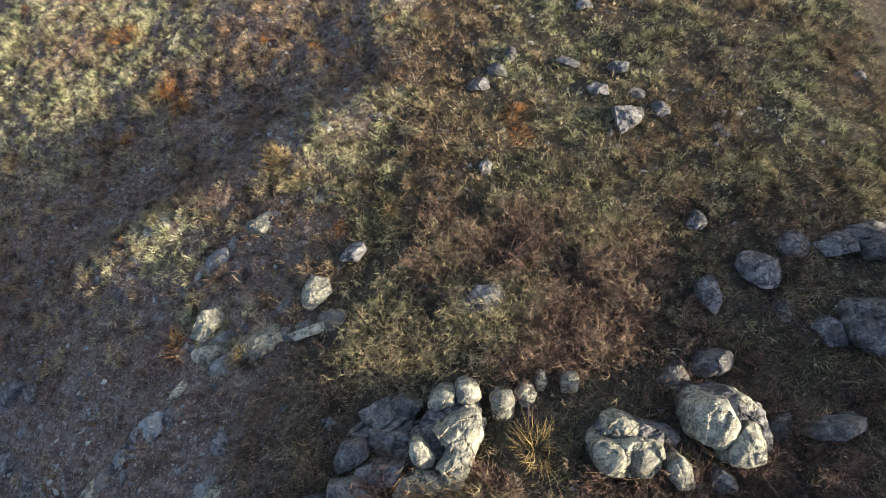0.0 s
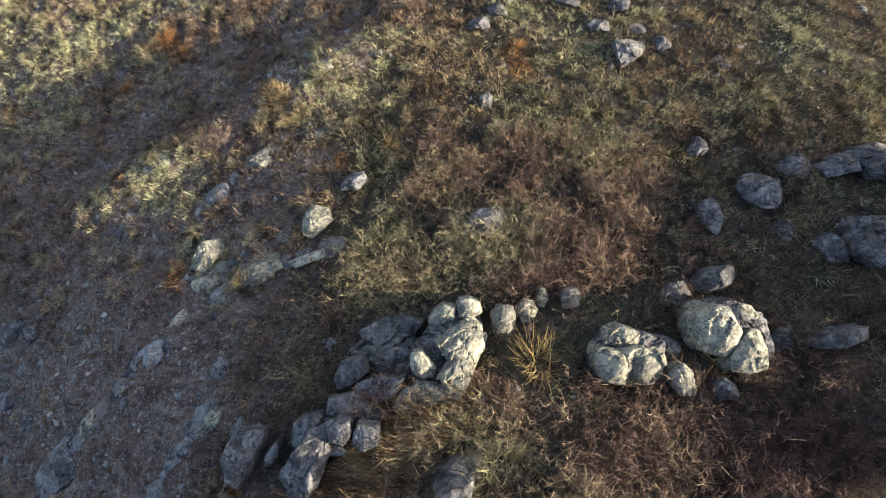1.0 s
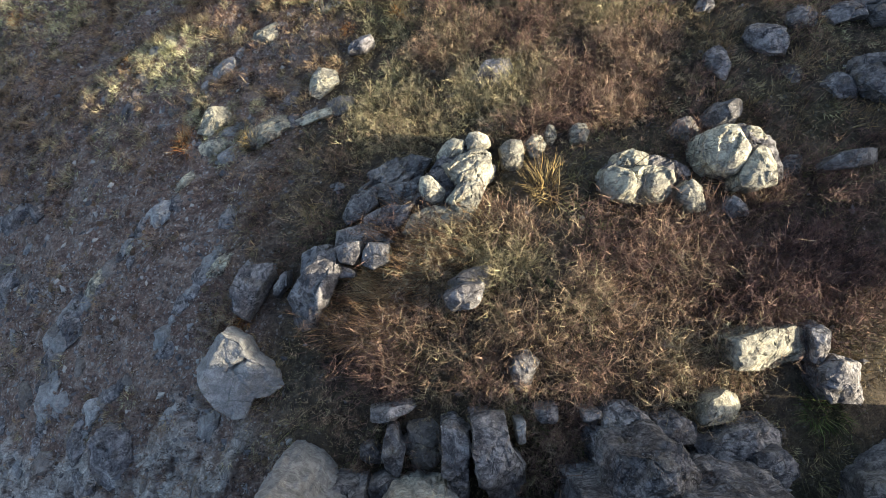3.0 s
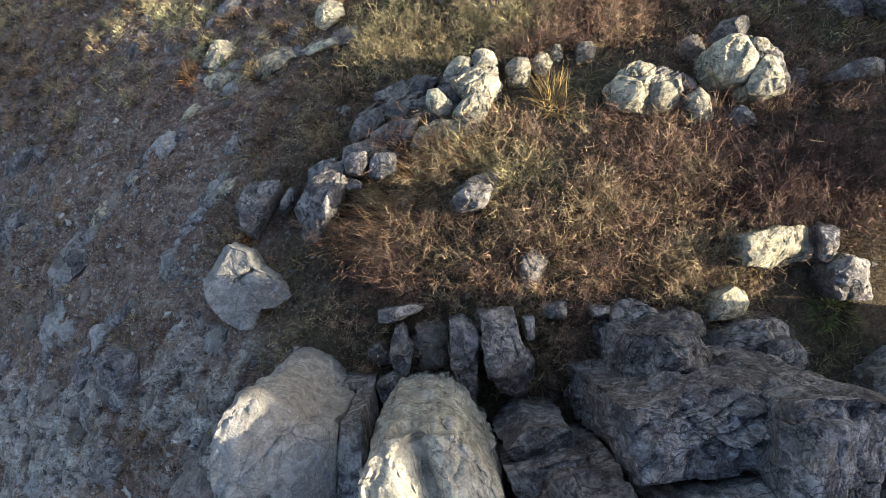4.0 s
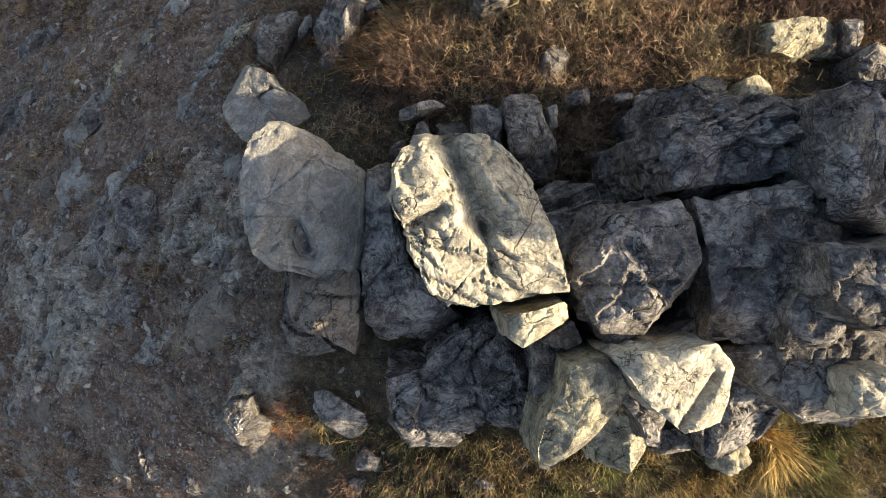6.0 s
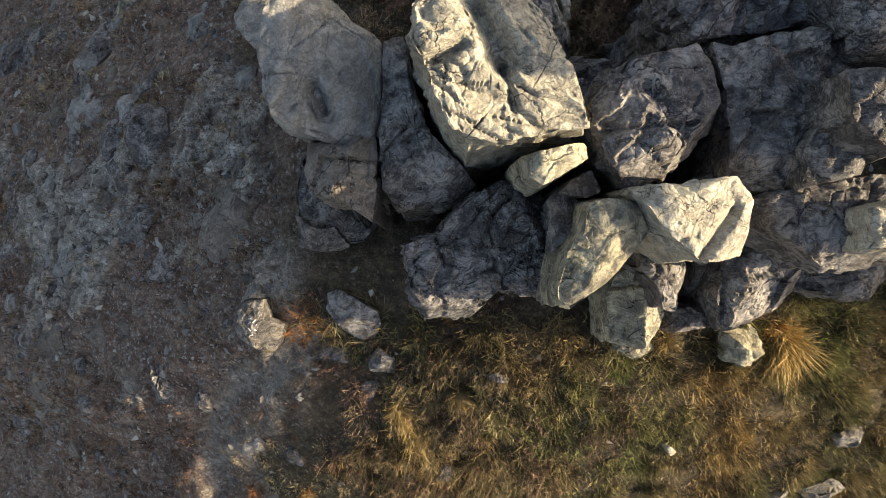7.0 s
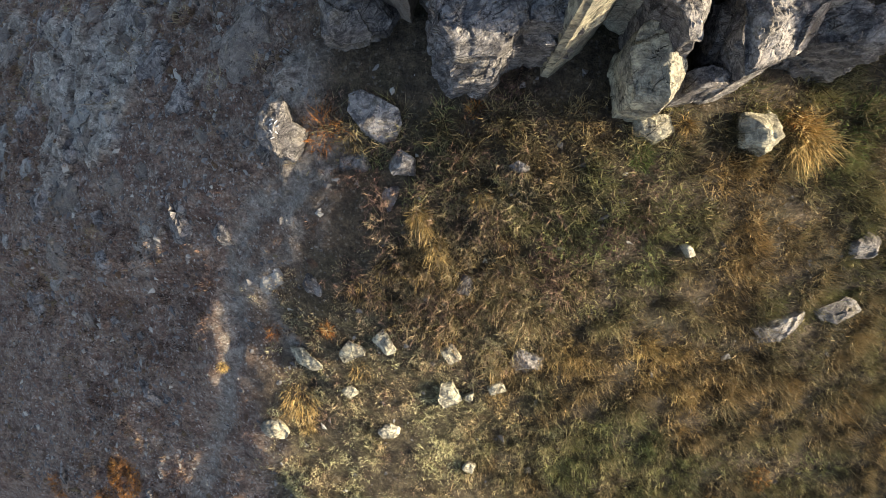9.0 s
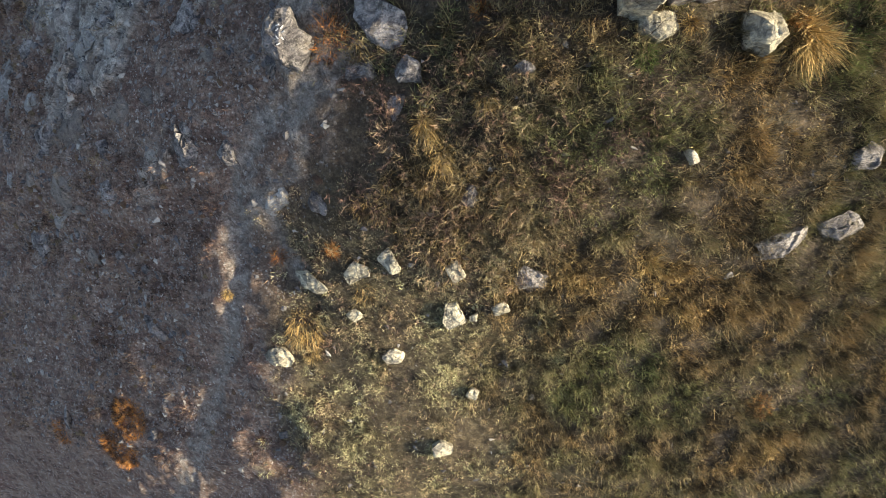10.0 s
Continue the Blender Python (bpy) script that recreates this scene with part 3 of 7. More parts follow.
def humps():
    """Low backs of bedrock that show through the western flank."""
    pick = np.random.default_rng(77)
    done = []
    while len(done) < 85:
        x, y = pick.uniform(-9.8, -2.9), pick.uniform(-12.2, -3.0)
        r = 0.16 + 0.42 * pick.uniform() ** 2
        if pick.uniform() > 0.25 + 0.75 * float(bare(np.array([x]), np.array([y]))[0]) or float(scree(np.array([x]), np.array([y]))[0]) < 0.6 or any(math.hypot(x - a, y - b) < 0.8 * (r + c) for a, b, c in done):
            continue
        if float(along(PATH, np.array([x]), np.array([y]))[0]) < r + 0.35:
            continue
        done.append((x, y, r))
        turn = pick.normal(0.95, 0.35)
        ring = []
        for a in np.linspace(0, 2 * math.pi, 8, endpoint=False):
            u, v = 1.35 * r * math.cos(a) * pick.uniform(0.7, 1.2), 0.8 * r * math.sin(a) * pick.uniform(0.7, 1.2)
            ring.append((x + u * math.cos(turn) - v * math.sin(turn), y + u * math.sin(turn) + v * math.cos(turn)))
        rock("bedrock", ring, -99.0, "low hump of grey bedrock showing through the flank", look_of=("brown", "", "smooth", "brown")[int(pick.integers(0, 4))], seat=True, low=0.16, sink=0.2, group="bedrock humps", grain=0.07)


def rib(line, width, count):
    """Low weathered rocks in a row along a line, each a rock of its own."""
    pick = np.random.default_rng(int(abs(line[0][0]) * 100))
    P = np.array(line)
    step = np.hypot(*np.diff(P, axis=0).T)
    run = np.concatenate([[0], np.cumsum(step)])
    for k in range(count):
        at = (k + 0.5 + 0.4 * pick.uniform(-1, 1)) / count * run[-1]
        x, y = np.interp(at, run, P[:, 0]), np.interp(at, run, P[:, 1])
        i = min(int(np.searchsorted(run, at)), len(P) - 1)
        ux, uy = (P[i] - P[i - 1]) / step[i - 1]
        r, long = width * pick.uniform(0.5, 1.2), pick.uniform(1.2, 2.0)
        ring = []
        for a in np.linspace(0, 2 * math.pi, 7, endpoint=False):
            u, v = long * r * math.cos(a) * pick.uniform(0.75, 1.2), r * math.sin(a) * pick.uniform(0.75, 1.2)
            ring.append((x + u * ux - v * uy, y + u * uy + v * ux))
        rock("ledge_rock", ring, -99.0, "low grey rock of a rib on the flank", look_of=("", "smooth", "brown", "")[int(pick.integers(0, 4))], seat=True, sink=0.15, group="rib rocks", grain=0.05)


# low ribs of rock that run down the flank
rib([(-4.38, -2.68), (-5.24, -3.24), (-6.03, -4.26), (-6.62, -5.04), (-6.68, -5.88), (-6.88, -6.97)], 0.2, 20)
rib([(-1.74, -1.14), (-2.63, -1.42), (-3.42, -1.81), (-4.01, -2.15)], 0.16, 12)
rib([(-2.59, -0.9), (-3.38, -1.39), (-4.55, -1.8)], 0.14, 8)
rib([(-3.58, -3.59), (-3.86, -3.99), (-4.24, -4.61), (-4.48, -5.13)], 0.16, 9)
rib([(-3.05, 0.69), (-3.81, 0.26), (-4.21, -0.17), (-4.81, -0.71), (-5.23, -1.03)], 0.15, 9)
rib([(-5.46, 0.67), (-5.9, 0.26), (-6.11, -0.6), (-6.36, -1.15)], 0.14, 8)
rib([(-2.06, 2.19), (-2.89, 2.83), (-3.26, 2.04), (-4.03, 1.33)], 0.13, 7)
rib([(-6.9, -5.21), (-6.57, -5.71), (-6.67, -6.21)], 0.15, 5)
rib([(-6.35, -4.37), (-6.89, -5.14), (-6.87, -6.05)], 0.18, 9)
rib([(-5.03, -5.66), (-5.78, -6.26), (-5.96, -6.89), (-5.5, -7.32)], 0.2, 9)
rock("rock_block", [(-2.2, -7.04), (-2.26, -6.66), (-2.21, -6.42), (-2.11, -6.18), (-2.02, -6.05), (-1.85, -6.03), (-1.63, -6.13), (-1.44, -6.32), (-1.23, -6.42), (-1.17, -6.72), (-1.18, -7.14), (-1.22, -7.4), (-1.44, -7.53), (-1.73, -7.42), (-2.02, -7.31), (-2.15, -7.2)], 4.50, "smooth rounded blue-grey limestone block of the outcrop", group="outcrop blocks", gx=-0.42, gy=0.06, dome=0.2, soft=0.6, rough=1.0, calm=0.4, look_of="smooth", grooves=[(-1.77, -6.96, -1.7, -7.15, 0.07, 0.14)])
rock("rock_block", [(-1.95, -7.37), (-1.54, -7.47), (-1.24, -7.18), (-1.25, -7.86), (-1.31, -8.13), (-1.54, -7.96), (-1.84, -7.89), (-1.92, -7.67)], 4.45, "brown-stained limestone block below the rounded one", group="outcrop blocks", gy=-0.1, look_of="brown")
rock("rock_block", [(-1.2, -6.42), (-1.02, -6.37), (-0.94, -6.72), (-0.89, -6.97), (-0.74, -7.36), (-0.34, -7.8), (-0.49, -7.9), (-0.73, -8.01), (-1.07, -8.0), (-1.19, -7.79), (-1.22, -7.36)], 4.50, "fissured grey limestone block of the outcrop", group="outcrop blocks", facets=[(-0.89, -7.36, 0.25, -0.2), (-0.89, -7.61, 0, 0.5)])
rock("rock_block", [(-0.91, -6.79), (-0.88, -6.58), (-0.79, -6.42), (-0.69, -6.30), (-0.41, -6.25), (-0.14, -6.27), (0.04, -6.42), (0.21, -6.67), (0.29, -6.92), (0.37, -7.17), (0.46, -7.42), (0.43, -7.49), (-0.00, -7.56), (-0.46, -7.63), (-0.61, -7.46), (-0.71, -7.25), (-0.79, -7.00)], 5.38, "limestone block of the outcrop, sunlight put into its cream colour", group="outcrop blocks", gy=-0.45, gx=-0.16, dome=0.14, calm=0.4, rough=1.25, facets=[(-0.2, -7.0, 0.08, 0.42)], strata=(0.45, 0.65, 0.6), grooves=[(-0.45, -6.33, -0.19, -7.0, 0.1, 0.24), (-0.19, -7.0, -0.12, -7.35, 0.03, 0.07), (-0.76, -7.02, -0.5, -6.88, 0.05, 0.08)], look_of="pale")
# lighter stone here puts the sun on this block into its colour
rock("rock_block", [(-0.06, -7.67), (0.11, -7.65), (0.45, -7.57), (0.47, -7.7), (0.09, -7.92), (-0.02, -7.84)], 5.35, "fissured grey limestone block of the outcrop", group="outcrop blocks", look_of="lichen", calm=0.6, facets=[(0.19, -7.75, -0.25, 0.15), (0.06, -7.75, 0.5, 0)])
rock("rock_block", [(0.55, -7.75), (0.63, -7.93), (0.48, -7.99), (0.28, -7.95), (0.37, -7.84)], 5.00, "fissured grey limestone block of the outcrop", group="outcrop blocks")
rock("rock_block", [(0.36, -6.89), (0.57, -6.84), (0.91, -6.73), (1.09, -6.74), (1.1, -6.84), (0.74, -7.2), (0.54, -7.22), (0.41, -7.04)], 4.25, "fissured grey limestone block of the outcrop", group="outcrop blocks", facets=[(0.7, -6.99, 0.25, -0.3), (0.8, -6.99, -0.4, 0.2)])
rock("rock_block", [(0.34, -6.74), (0.61, -6.51), (0.99, -6.54), (1.07, -6.72), (0.53, -6.9)], 4.00, "fissured grey limestone block of the outcrop", group="outcrop blocks")
rock("rock_block", [(0.52, -7.23), (0.78, -6.89), (1.0, -6.84), (1.33, -6.8), (1.46, -7.01), (1.49, -7.26), (1.5, -7.43), (1.18, -7.76), (0.95, -7.9), (0.78, -7.93), (0.63, -7.69), (0.51, -7.44)], 5.25, "fissured grey limestone block of the outcrop", group="outcrop blocks", grooves=[(0.93, -7.14, 1.27, -7.65, 0.05, 0.08), (0.54, -7.48, 1.27, -7.44, 0.03, 0.06)], facets=[(0.97, -7.27, 0.35, -0.1), (1.14, -7.27, -0.15, -0.2), (1.01, -7.65, -0.1, 0.6)])
rock("rock_block", [(1.64, -7.73), (1.71, -8.14), (1.34, -8.1), (1.07, -8.07), (1.34, -7.88)], 4.90, "fissured grey limestone block of the outcrop", group="outcrop blocks")
rock("rock_block", [(0.73, -7.96), (0.82, -7.93), (1.49, -7.87), (1.62, -8.05), (1.52, -8.45), (1.22, -8.5), (1.12, -8.42), (0.93, -8.26)], 5.55, "limestone block of the outcrop, sunlight put into its cream colour", group="outcrop blocks", cut=0.2, calm=0.5, grooves=[(1.2, -8.45, 1.48, -8.11, 0.04, 0.08)], look_of="pale", facets=[(1.16, -8.17, -0.25, -0.05), (1.32, -8.33, -0.5, 0.3)])
rock("rock_block", [(1.26, -6.11), (1.49, -6.08), (1.89, -5.94), (2.22, -5.92), (2.64, -5.92), (2.72, -6.09), (2.48, -6.53), (2.03, -6.65), (1.85, -6.67), (1.37, -6.71), (1.25, -6.41)], 5.00, "dark grey limestone block with folded wrinkled beds", group="outcrop blocks", look_of="folded", rough=1.7, facets=[(1.9, -6.32, 0, -0.5), (1.9, -6.5, 0, 0.3)])
rock("rock_block", [(2.41, -6.0), (2.59, -5.91), (2.92, -5.91), (3.21, -6.0), (2.94, -7.11), (2.51, -6.95), (2.33, -6.71), (2.27, -6.51)], 5.40, "dark grey limestone block with folded wrinkled beds", group="outcrop blocks", look_of="folded", rough=1.7, facets=[(2.54, -6.22, 0.2, -0.4), (2.66, -6.43, -0.3, 0)])
rock("rock_block", [(1.45, -6.76), (1.62, -6.81), (1.97, -6.72), (2.46, -6.64), (2.61, -6.85), (2.76, -7.11), (2.53, -7.24), (2.39, -7.36), (2.13, -7.65), (2.04, -7.96), (1.58, -7.97), (1.56, -7.61), (1.53, -7.11)], 5.20, "fissured grey limestone block of the outcrop", group="outcrop blocks", grooves=[(1.94, -6.76, 2.23, -7.28, 0.06, 0.07)], facets=[(1.8, -7.28, 0.1, -0.15), (2.32, -7.28, -0.35, -0.1)])
rock("rock_block", [(2.05, -7.66), (2.13, -7.5), (2.37, -7.28), (2.45, -7.24), (2.44, -7.66), (2.5, -7.85), (2.06, -7.94)], 5.40, "fissured grey limestone block of the outcrop", group="outcrop blocks", facets=[(2.33, -7.62, 0.2, -0.1), (2.28, -7.83, 0, 0.5)])
rock("rock_block", [(2.12, -7.16), (2.38, -7.18), (2.85, -7.11), (2.8, -7.64), (2.45, -7.76), (2.21, -7.63), (2.13, -7.53)], 5.80, "fissured grey limestone block of the outcrop", group="outcrop blocks", facets=[(2.43, -7.42, 0.2, -0.1), (2.35, -7.57, 0, 0.5)])
rock("rock_block", [(-1.02, -8.35), (-0.69, -8.23), (-0.5, -7.99), (-0.15, -7.76), (0.14, -7.81), (0.27, -7.98), (0.3, -8.41), (0.35, -8.64), (0.36, -8.81), (-0.15, -8.78), (-0.4, -9.01), (-0.8, -9.03), (-0.98, -8.75)], 4.50, "dark grey limestone block with folded wrinkled beds", group="outcrop blocks", dome=0.12, look_of="folded", rough=1.7, facets=[(-0.15, -8.31, 0.15, 0.2), (-0.25, -8.63, 0, 0.9), (-0.7, -8.55, 0.5, 0.1)])
rock("rock_block", [(0.23, -7.97), (0.32, -7.88), (0.51, -7.9), (0.55, -8.18), (0.37, -8.36), (0.32, -8.69), (0.25, -8.5)], 4.90, "fissured grey limestone block of the outcrop", group="outcrop blocks")
# sunlit block: its light is carried by the paler stone
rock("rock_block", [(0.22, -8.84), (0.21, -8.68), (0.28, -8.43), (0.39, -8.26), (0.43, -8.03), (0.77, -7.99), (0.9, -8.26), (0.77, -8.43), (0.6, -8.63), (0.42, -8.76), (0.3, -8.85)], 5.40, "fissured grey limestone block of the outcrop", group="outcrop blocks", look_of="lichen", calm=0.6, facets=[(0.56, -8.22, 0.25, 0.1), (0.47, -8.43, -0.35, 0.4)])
rock("rock_block", [(0.96, -8.88), (1.05, -8.65), (1.16, -8.60), (1.33, -8.69), (1.47, -8.78), (1.52, -9.05), (1.43, -9.30), (1.32, -9.42), (1.01, -9.36), (0.99, -9.11)], 3.95, "limestone block of the outcrop, sunlight put into its cream colour", group="outcrop blocks", dome=0.25, look_of="lichen", calm=0.7, facets=[(1.28, -9.05, 0.7, 0.1), (1.3, -9.05, -0.55, 0.1)])
rock("rock_block", [(1.10, -8.39), (1.28, -8.36), (1.53, -8.37), (1.55, -8.70), (1.45, -8.98), (1.32, -8.96), (1.25, -8.74), (1.12, -8.59)], 4.45, "fissured grey limestone block of the outcrop", group="outcrop blocks")
rock("rock_block", [(1.96, -8.38), (2.38, -8.33), (2.69, -8.44), (2.73, -8.62), (2.50, -8.94), (2.21, -9.14), (2.00, -9.21), (1.90, -8.88)], 4.25, "fissured grey limestone block of the outcrop", group="outcrop blocks", gy=0.15, grooves=[(1.95, -8.5, 2.0, -9.2, 0.04, 0.1)], facets=[(2.1, -8.75, 0.35, 0.1), (2.1, -8.85, -0.3, 0.3)])
rock("rock_block", [(1.55, -9.07), (1.84, -8.98), (2.24, -9.07), (2.21, -9.17), (1.61, -9.26)], 3.72, "fissured grey limestone block of the outcrop", group="outcrop blocks")
rock("rock_block", [(1.8, -8.03), (2.13, -7.92), (2.75, -7.82), (3.11, -7.84), (3.05, -8.47), (2.52, -8.64), (2.39, -8.61), (2.1, -8.37), (1.89, -8.23)], 5.15, "fissured grey limestone block of the outcrop", group="outcrop blocks", facets=[(2.33, -8.19, 0.1, -0.1), (2.2, -8.37, 0, 0.5)])
rock("rock_block", [(2.45, -8.11), (2.76, -8.05), (2.8, -8.46), (2.46, -8.42)], 5.50, "limestone block of the outcrop, sunlight put into its cream colour", group="outcrop blocks", look_of="pale")
rock("rock_block", [(2.78, -8.28), (3.26, -8.53), (3.7, -8.39), (3.8, -8.72), (3.48, -8.94), (2.88, -8.82), (2.72, -8.6)], 4.00, "fissured grey limestone block of the outcrop", group="outcrop blocks")
rock("rock_block", [(-2.34, -7.38), (-2.27, -7.22), (-1.96, -7.47), (-1.58, -7.89), (-1.39, -8.05), (-1.58, -8.3), (-2.09, -8.39), (-2.32, -8.33)], 3.00, "fissured grey limestone block of the outcrop", group="outcrop blocks")
# paler stone stands in for the bright sun on this rock
rock("rock", [(3.15, -4.65), (3.68, -4.52), (4.19, -4.49), (4.23, -4.9), (3.68, -5.02), (3.19, -4.99)], 2.85, "angular grey rock in the brush beside the outcrop", group="rocks by the outcrop", look_of="lichen", gx=-0.4, grain=0.032)
rock("rock", [(4.16, -4.52), (4.39, -4.51), (4.29, -4.98), (4.15, -4.94)], 2.80, "angular grey rock in the brush beside the outcrop", group="rocks by the outcrop", grain=0.032)
rock("rock", [(4.19, -5.01), (4.41, -4.85), (4.76, -4.95), (4.69, -5.39), (4.32, -5.39), (4.2, -5.2)], 2.95, "angular grey rock in the brush beside the outcrop", group="rocks by the outcrop", grain=0.032)
rock("rock", [(0.7, -4.89), (0.86, -4.76), (0.99, -4.92), (0.92, -5.22), (0.73, -5.25), (0.66, -5.05)], 2.80, "angular grey rock in the brush beside the outcrop", group="rocks by the outcrop", grain=0.032)
rock("rock", [(-0.14, -4.19), (0.09, -4.02), (0.38, -4.01), (0.28, -4.29), (-0.04, -4.35)], 2.75, "angular grey rock in the brush beside the outcrop", group="rocks by the outcrop", grain=0.032)
rock("ledge_rock", [(-3.15, -4.18), (-2.99, -3.82), (-2.56, -3.79), (-2.52, -4.02), (-2.72, -4.41), (-2.87, -4.65), (-3.11, -4.49)], 1.35, "weathered grey rock ledge on the stony flank", group="ledge rocks", sink=0.15, grain=0.065)
rock("ledge_rock", [(-2.51, -4.1), (-2.31, -3.87), (-2.3, -4.1), (-2.47, -4.33)], 1.40, "weathered grey rock ledge on the stony flank", group="ledge rocks", sink=0.15, grain=0.065)
rock("ledge_rock", [(-2.23, -4.25), (-1.82, -3.67), (-1.5, -3.53), (-1.51, -3.89), (-1.82, -4.62), (-2.15, -4.78)], 1.90, "weathered grey rock ledge on the stony flank", group="ledge rocks", gx=0.42, sink=0.15, grain=0.065)
rock("ledge_rock", [(-0.14, -4.08), (0.14, -3.87), (0.48, -3.8), (0.46, -4.12), (0.14, -4.26)], 2.25, "weathered grey rock ledge on the stony flank", group="ledge rocks", look_of="brown", sink=0.15, grain=0.065)
rock("ledge_rock", [(-2.06, -6.3), (-1.81, -6.26), (-1.6, -6.48), (-1.74, -6.62), (-2.02, -6.55)], 2.30, "weathered grey rock ledge on the stony flank", group="ledge rocks", sink=0.15, grain=0.065)
rock("ledge_rock", [(-1.56, -6.4), (-1.37, -6.29), (-1.12, -6.3), (-1.11, -6.62), (-1.43, -6.62)], 2.90, "weathered grey rock ledge on the stony flank", group="ledge rocks", sink=0.15, grain=0.065)
rock("ledge_rock", [(-7.06, -5.94), (-6.86, -5.15), (-6.36, -4.31), (-6.17, -4.36), (-6.66, -5.15), (-6.81, -6.24)], -0.95, "weathered grey rock ledge on the stony flank", group="ledge rocks", sink=0.15, grain=0.065)
rock("ledge_rock", [(-4.65, -5.34), (-4.23, -4.97), (-3.86, -4.88), (-3.98, -5.17), (-4.4, -5.42)], 0.75, "weathered grey rock ledge on the stony flank", group="ledge rocks", sink=0.15, grain=0.065)
rock("ledge_rock", [(-5.41, -6.46), (-5.21, -6.21), (-4.72, -6.22), (-4.64, -6.79), (-4.96, -7.24), (-5.29, -7.03)], 0.95, "weathered grey rock ledge on the stony flank", group="ledge rocks", sink=0.15, grain=0.065)
rock("ledge_rock", [(-4.62, -6.64), (-3.92, -6.23), (-3.67, -6.48), (-3.76, -7.13), (-4.5, -7.38)], 0.90, "weathered grey rock ledge on the stony flank", group="ledge rocks", sink=0.15, grain=0.065)
rock("ledge_rock", [(-5.44, -5.92), (-4.96, -5.73), (-4.87, -5.88), (-5.22, -6.1)], 0.30, "weathered grey rock ledge on the stony flank", group="ledge rocks", sink=0.15, grain=0.065)
rock("ledge_rock", [(-8.27, -2.78), (-8.0, -2.7), (-7.89, -2.94), (-8.11, -3.11)], -2.10, "weathered grey rock ledge on the stony flank", group="ledge rocks", sink=0.15, grain=0.065)
rock("ledge_rock", [(-4.45, -4.54), (-4.08, -3.88), (-3.94, -3.93), (-4.08, -4.35)], -0.40, "weathered grey rock ledge on the stony flank", group="ledge rocks", sink=0.15, grain=0.065)
rock("ledge_rock", [(-1.02, -2.40), (-0.60, -2.17), (-0.26, -2.26), (-0.34, -2.65), (-0.45, -3.03), (-0.68, -3.33), (-0.80, -3.60), (-1.77, -3.66), (-1.69, -3.14), (-1.48, -2.78)], 1.00, "weathered grey rock ledge on the stony flank", group="ledge rocks", sink=0.15, grain=0.04, gx=0.40, gy=-0.35, look_of="crust", rough=1.6)
rock("ledge_rock", [(-1.03, -2.40), (-0.61, -2.18), (-0.30, -2.28), (-0.46, -2.57), (-0.80, -2.65), (-1.07, -2.61)], 0.75, "weathered grey rock ledge on the stony flank", group="ledge rocks", sink=0.15, grain=0.04, gx=0.45, look_of="crust", soft=0.4, dome=0.1, rough=1.5)
rock("ledge_rock", [(-1.60, -3.08), (-1.45, -2.82), (-1.15, -2.75), (-1.04, -2.94), (-1.30, -3.16), (-1.54, -3.27)], 1.08, "weathered grey rock ledge on the stony flank", group="ledge rocks", sink=0.15, grain=0.04, gx=0.40, look_of="crust", soft=0.4, dome=0.1, rough=1.5)
rock("ledge_rock", [(-1.12, -2.64), (-0.74, -2.64), (-0.48, -2.64), (-0.56, -2.98), (-0.90, -3.02), (-1.08, -2.90)], 1.02, "weathered grey rock ledge on the stony flank", group="ledge rocks", sink=0.15, grain=0.04, gx=0.45, look_of="crust", soft=0.5, dome=0.1, rough=1.5)
rock("ledge_rock", [(-1.26, -3.14), (-0.90, -2.98), (-0.54, -2.98), (-0.65, -3.25), (-0.94, -3.39), (-1.26, -3.35)], 1.35, "weathered grey rock ledge on the stony flank", group="ledge rocks", sink=0.15, grain=0.04, gx=0.42, look_of="", soft=0.4, dome=0.1, rough=1.5)
rock("ledge_rock", [(-1.62, -3.35), (-1.26, -3.24), (-0.94, -3.40), (-0.79, -3.51), (-1.26, -3.57), (-1.67, -3.57)], 1.38, "weathered grey rock ledge on the stony flank", group="ledge rocks", sink=0.15, grain=0.04, gx=0.40, look_of="crust", soft=0.4, dome=0.08, rough=1.5)
rock("ledge_rock", [(-2.06, -2.85), (-1.90, -2.61), (-1.71, -2.55), (-1.55, -2.69), (-1.63, -2.93), (-1.91, -2.99)], 0.45, "weathered grey rock ledge on the stony flank", group="ledge rocks", sink=0.15, grain=0.04, gx=0.40, look_of="crust", soft=0.6, dome=0.12)
rock("ledge_rock", [(-1.56, -3.61), (-1.44, -3.51), (-1.23, -3.49), (-1.22, -3.65), (-1.30, -3.81), (-1.51, -3.78)], 1.82, "weathered grey rock ledge on the stony flank", group="ledge rocks", sink=0.15, grain=0.04, gx=0.25, look_of="", soft=0.5, dome=0.1)
rock("ledge_rock", [(-1.19, -3.64), (-1.12, -3.52), (-0.85, -3.53), (-0.85, -3.77), (-1.05, -3.87), (-1.22, -3.81)], 1.88, "weathered grey rock ledge on the stony flank", group="ledge rocks", sink=0.15, grain=0.04, gx=0.25, look_of="", soft=0.4, dome=0.1)
rock("ledge_rock", [(-2.10, -3.67), (-1.90, -3.56), (-1.67, -3.54), (-1.79, -3.78), (-1.94, -3.97), (-2.13, -3.97)], 1.42, "weathered grey rock ledge on the stony flank", group="ledge rocks", sink=0.15, grain=0.04, gx=0.42, look_of="", soft=0.3)
rock("ledge_rock", [(-1.80, -3.81), (-1.62, -3.63), (-1.55, -3.67), (-1.54, -3.84), (-1.33, -3.86), (-1.29, -3.98), (-1.78, -3.98)], 1.65, "weathered grey rock ledge on the stony flank", group="ledge rocks", sink=0.15, grain=0.04, gx=0.35, look_of="", soft=0.4)
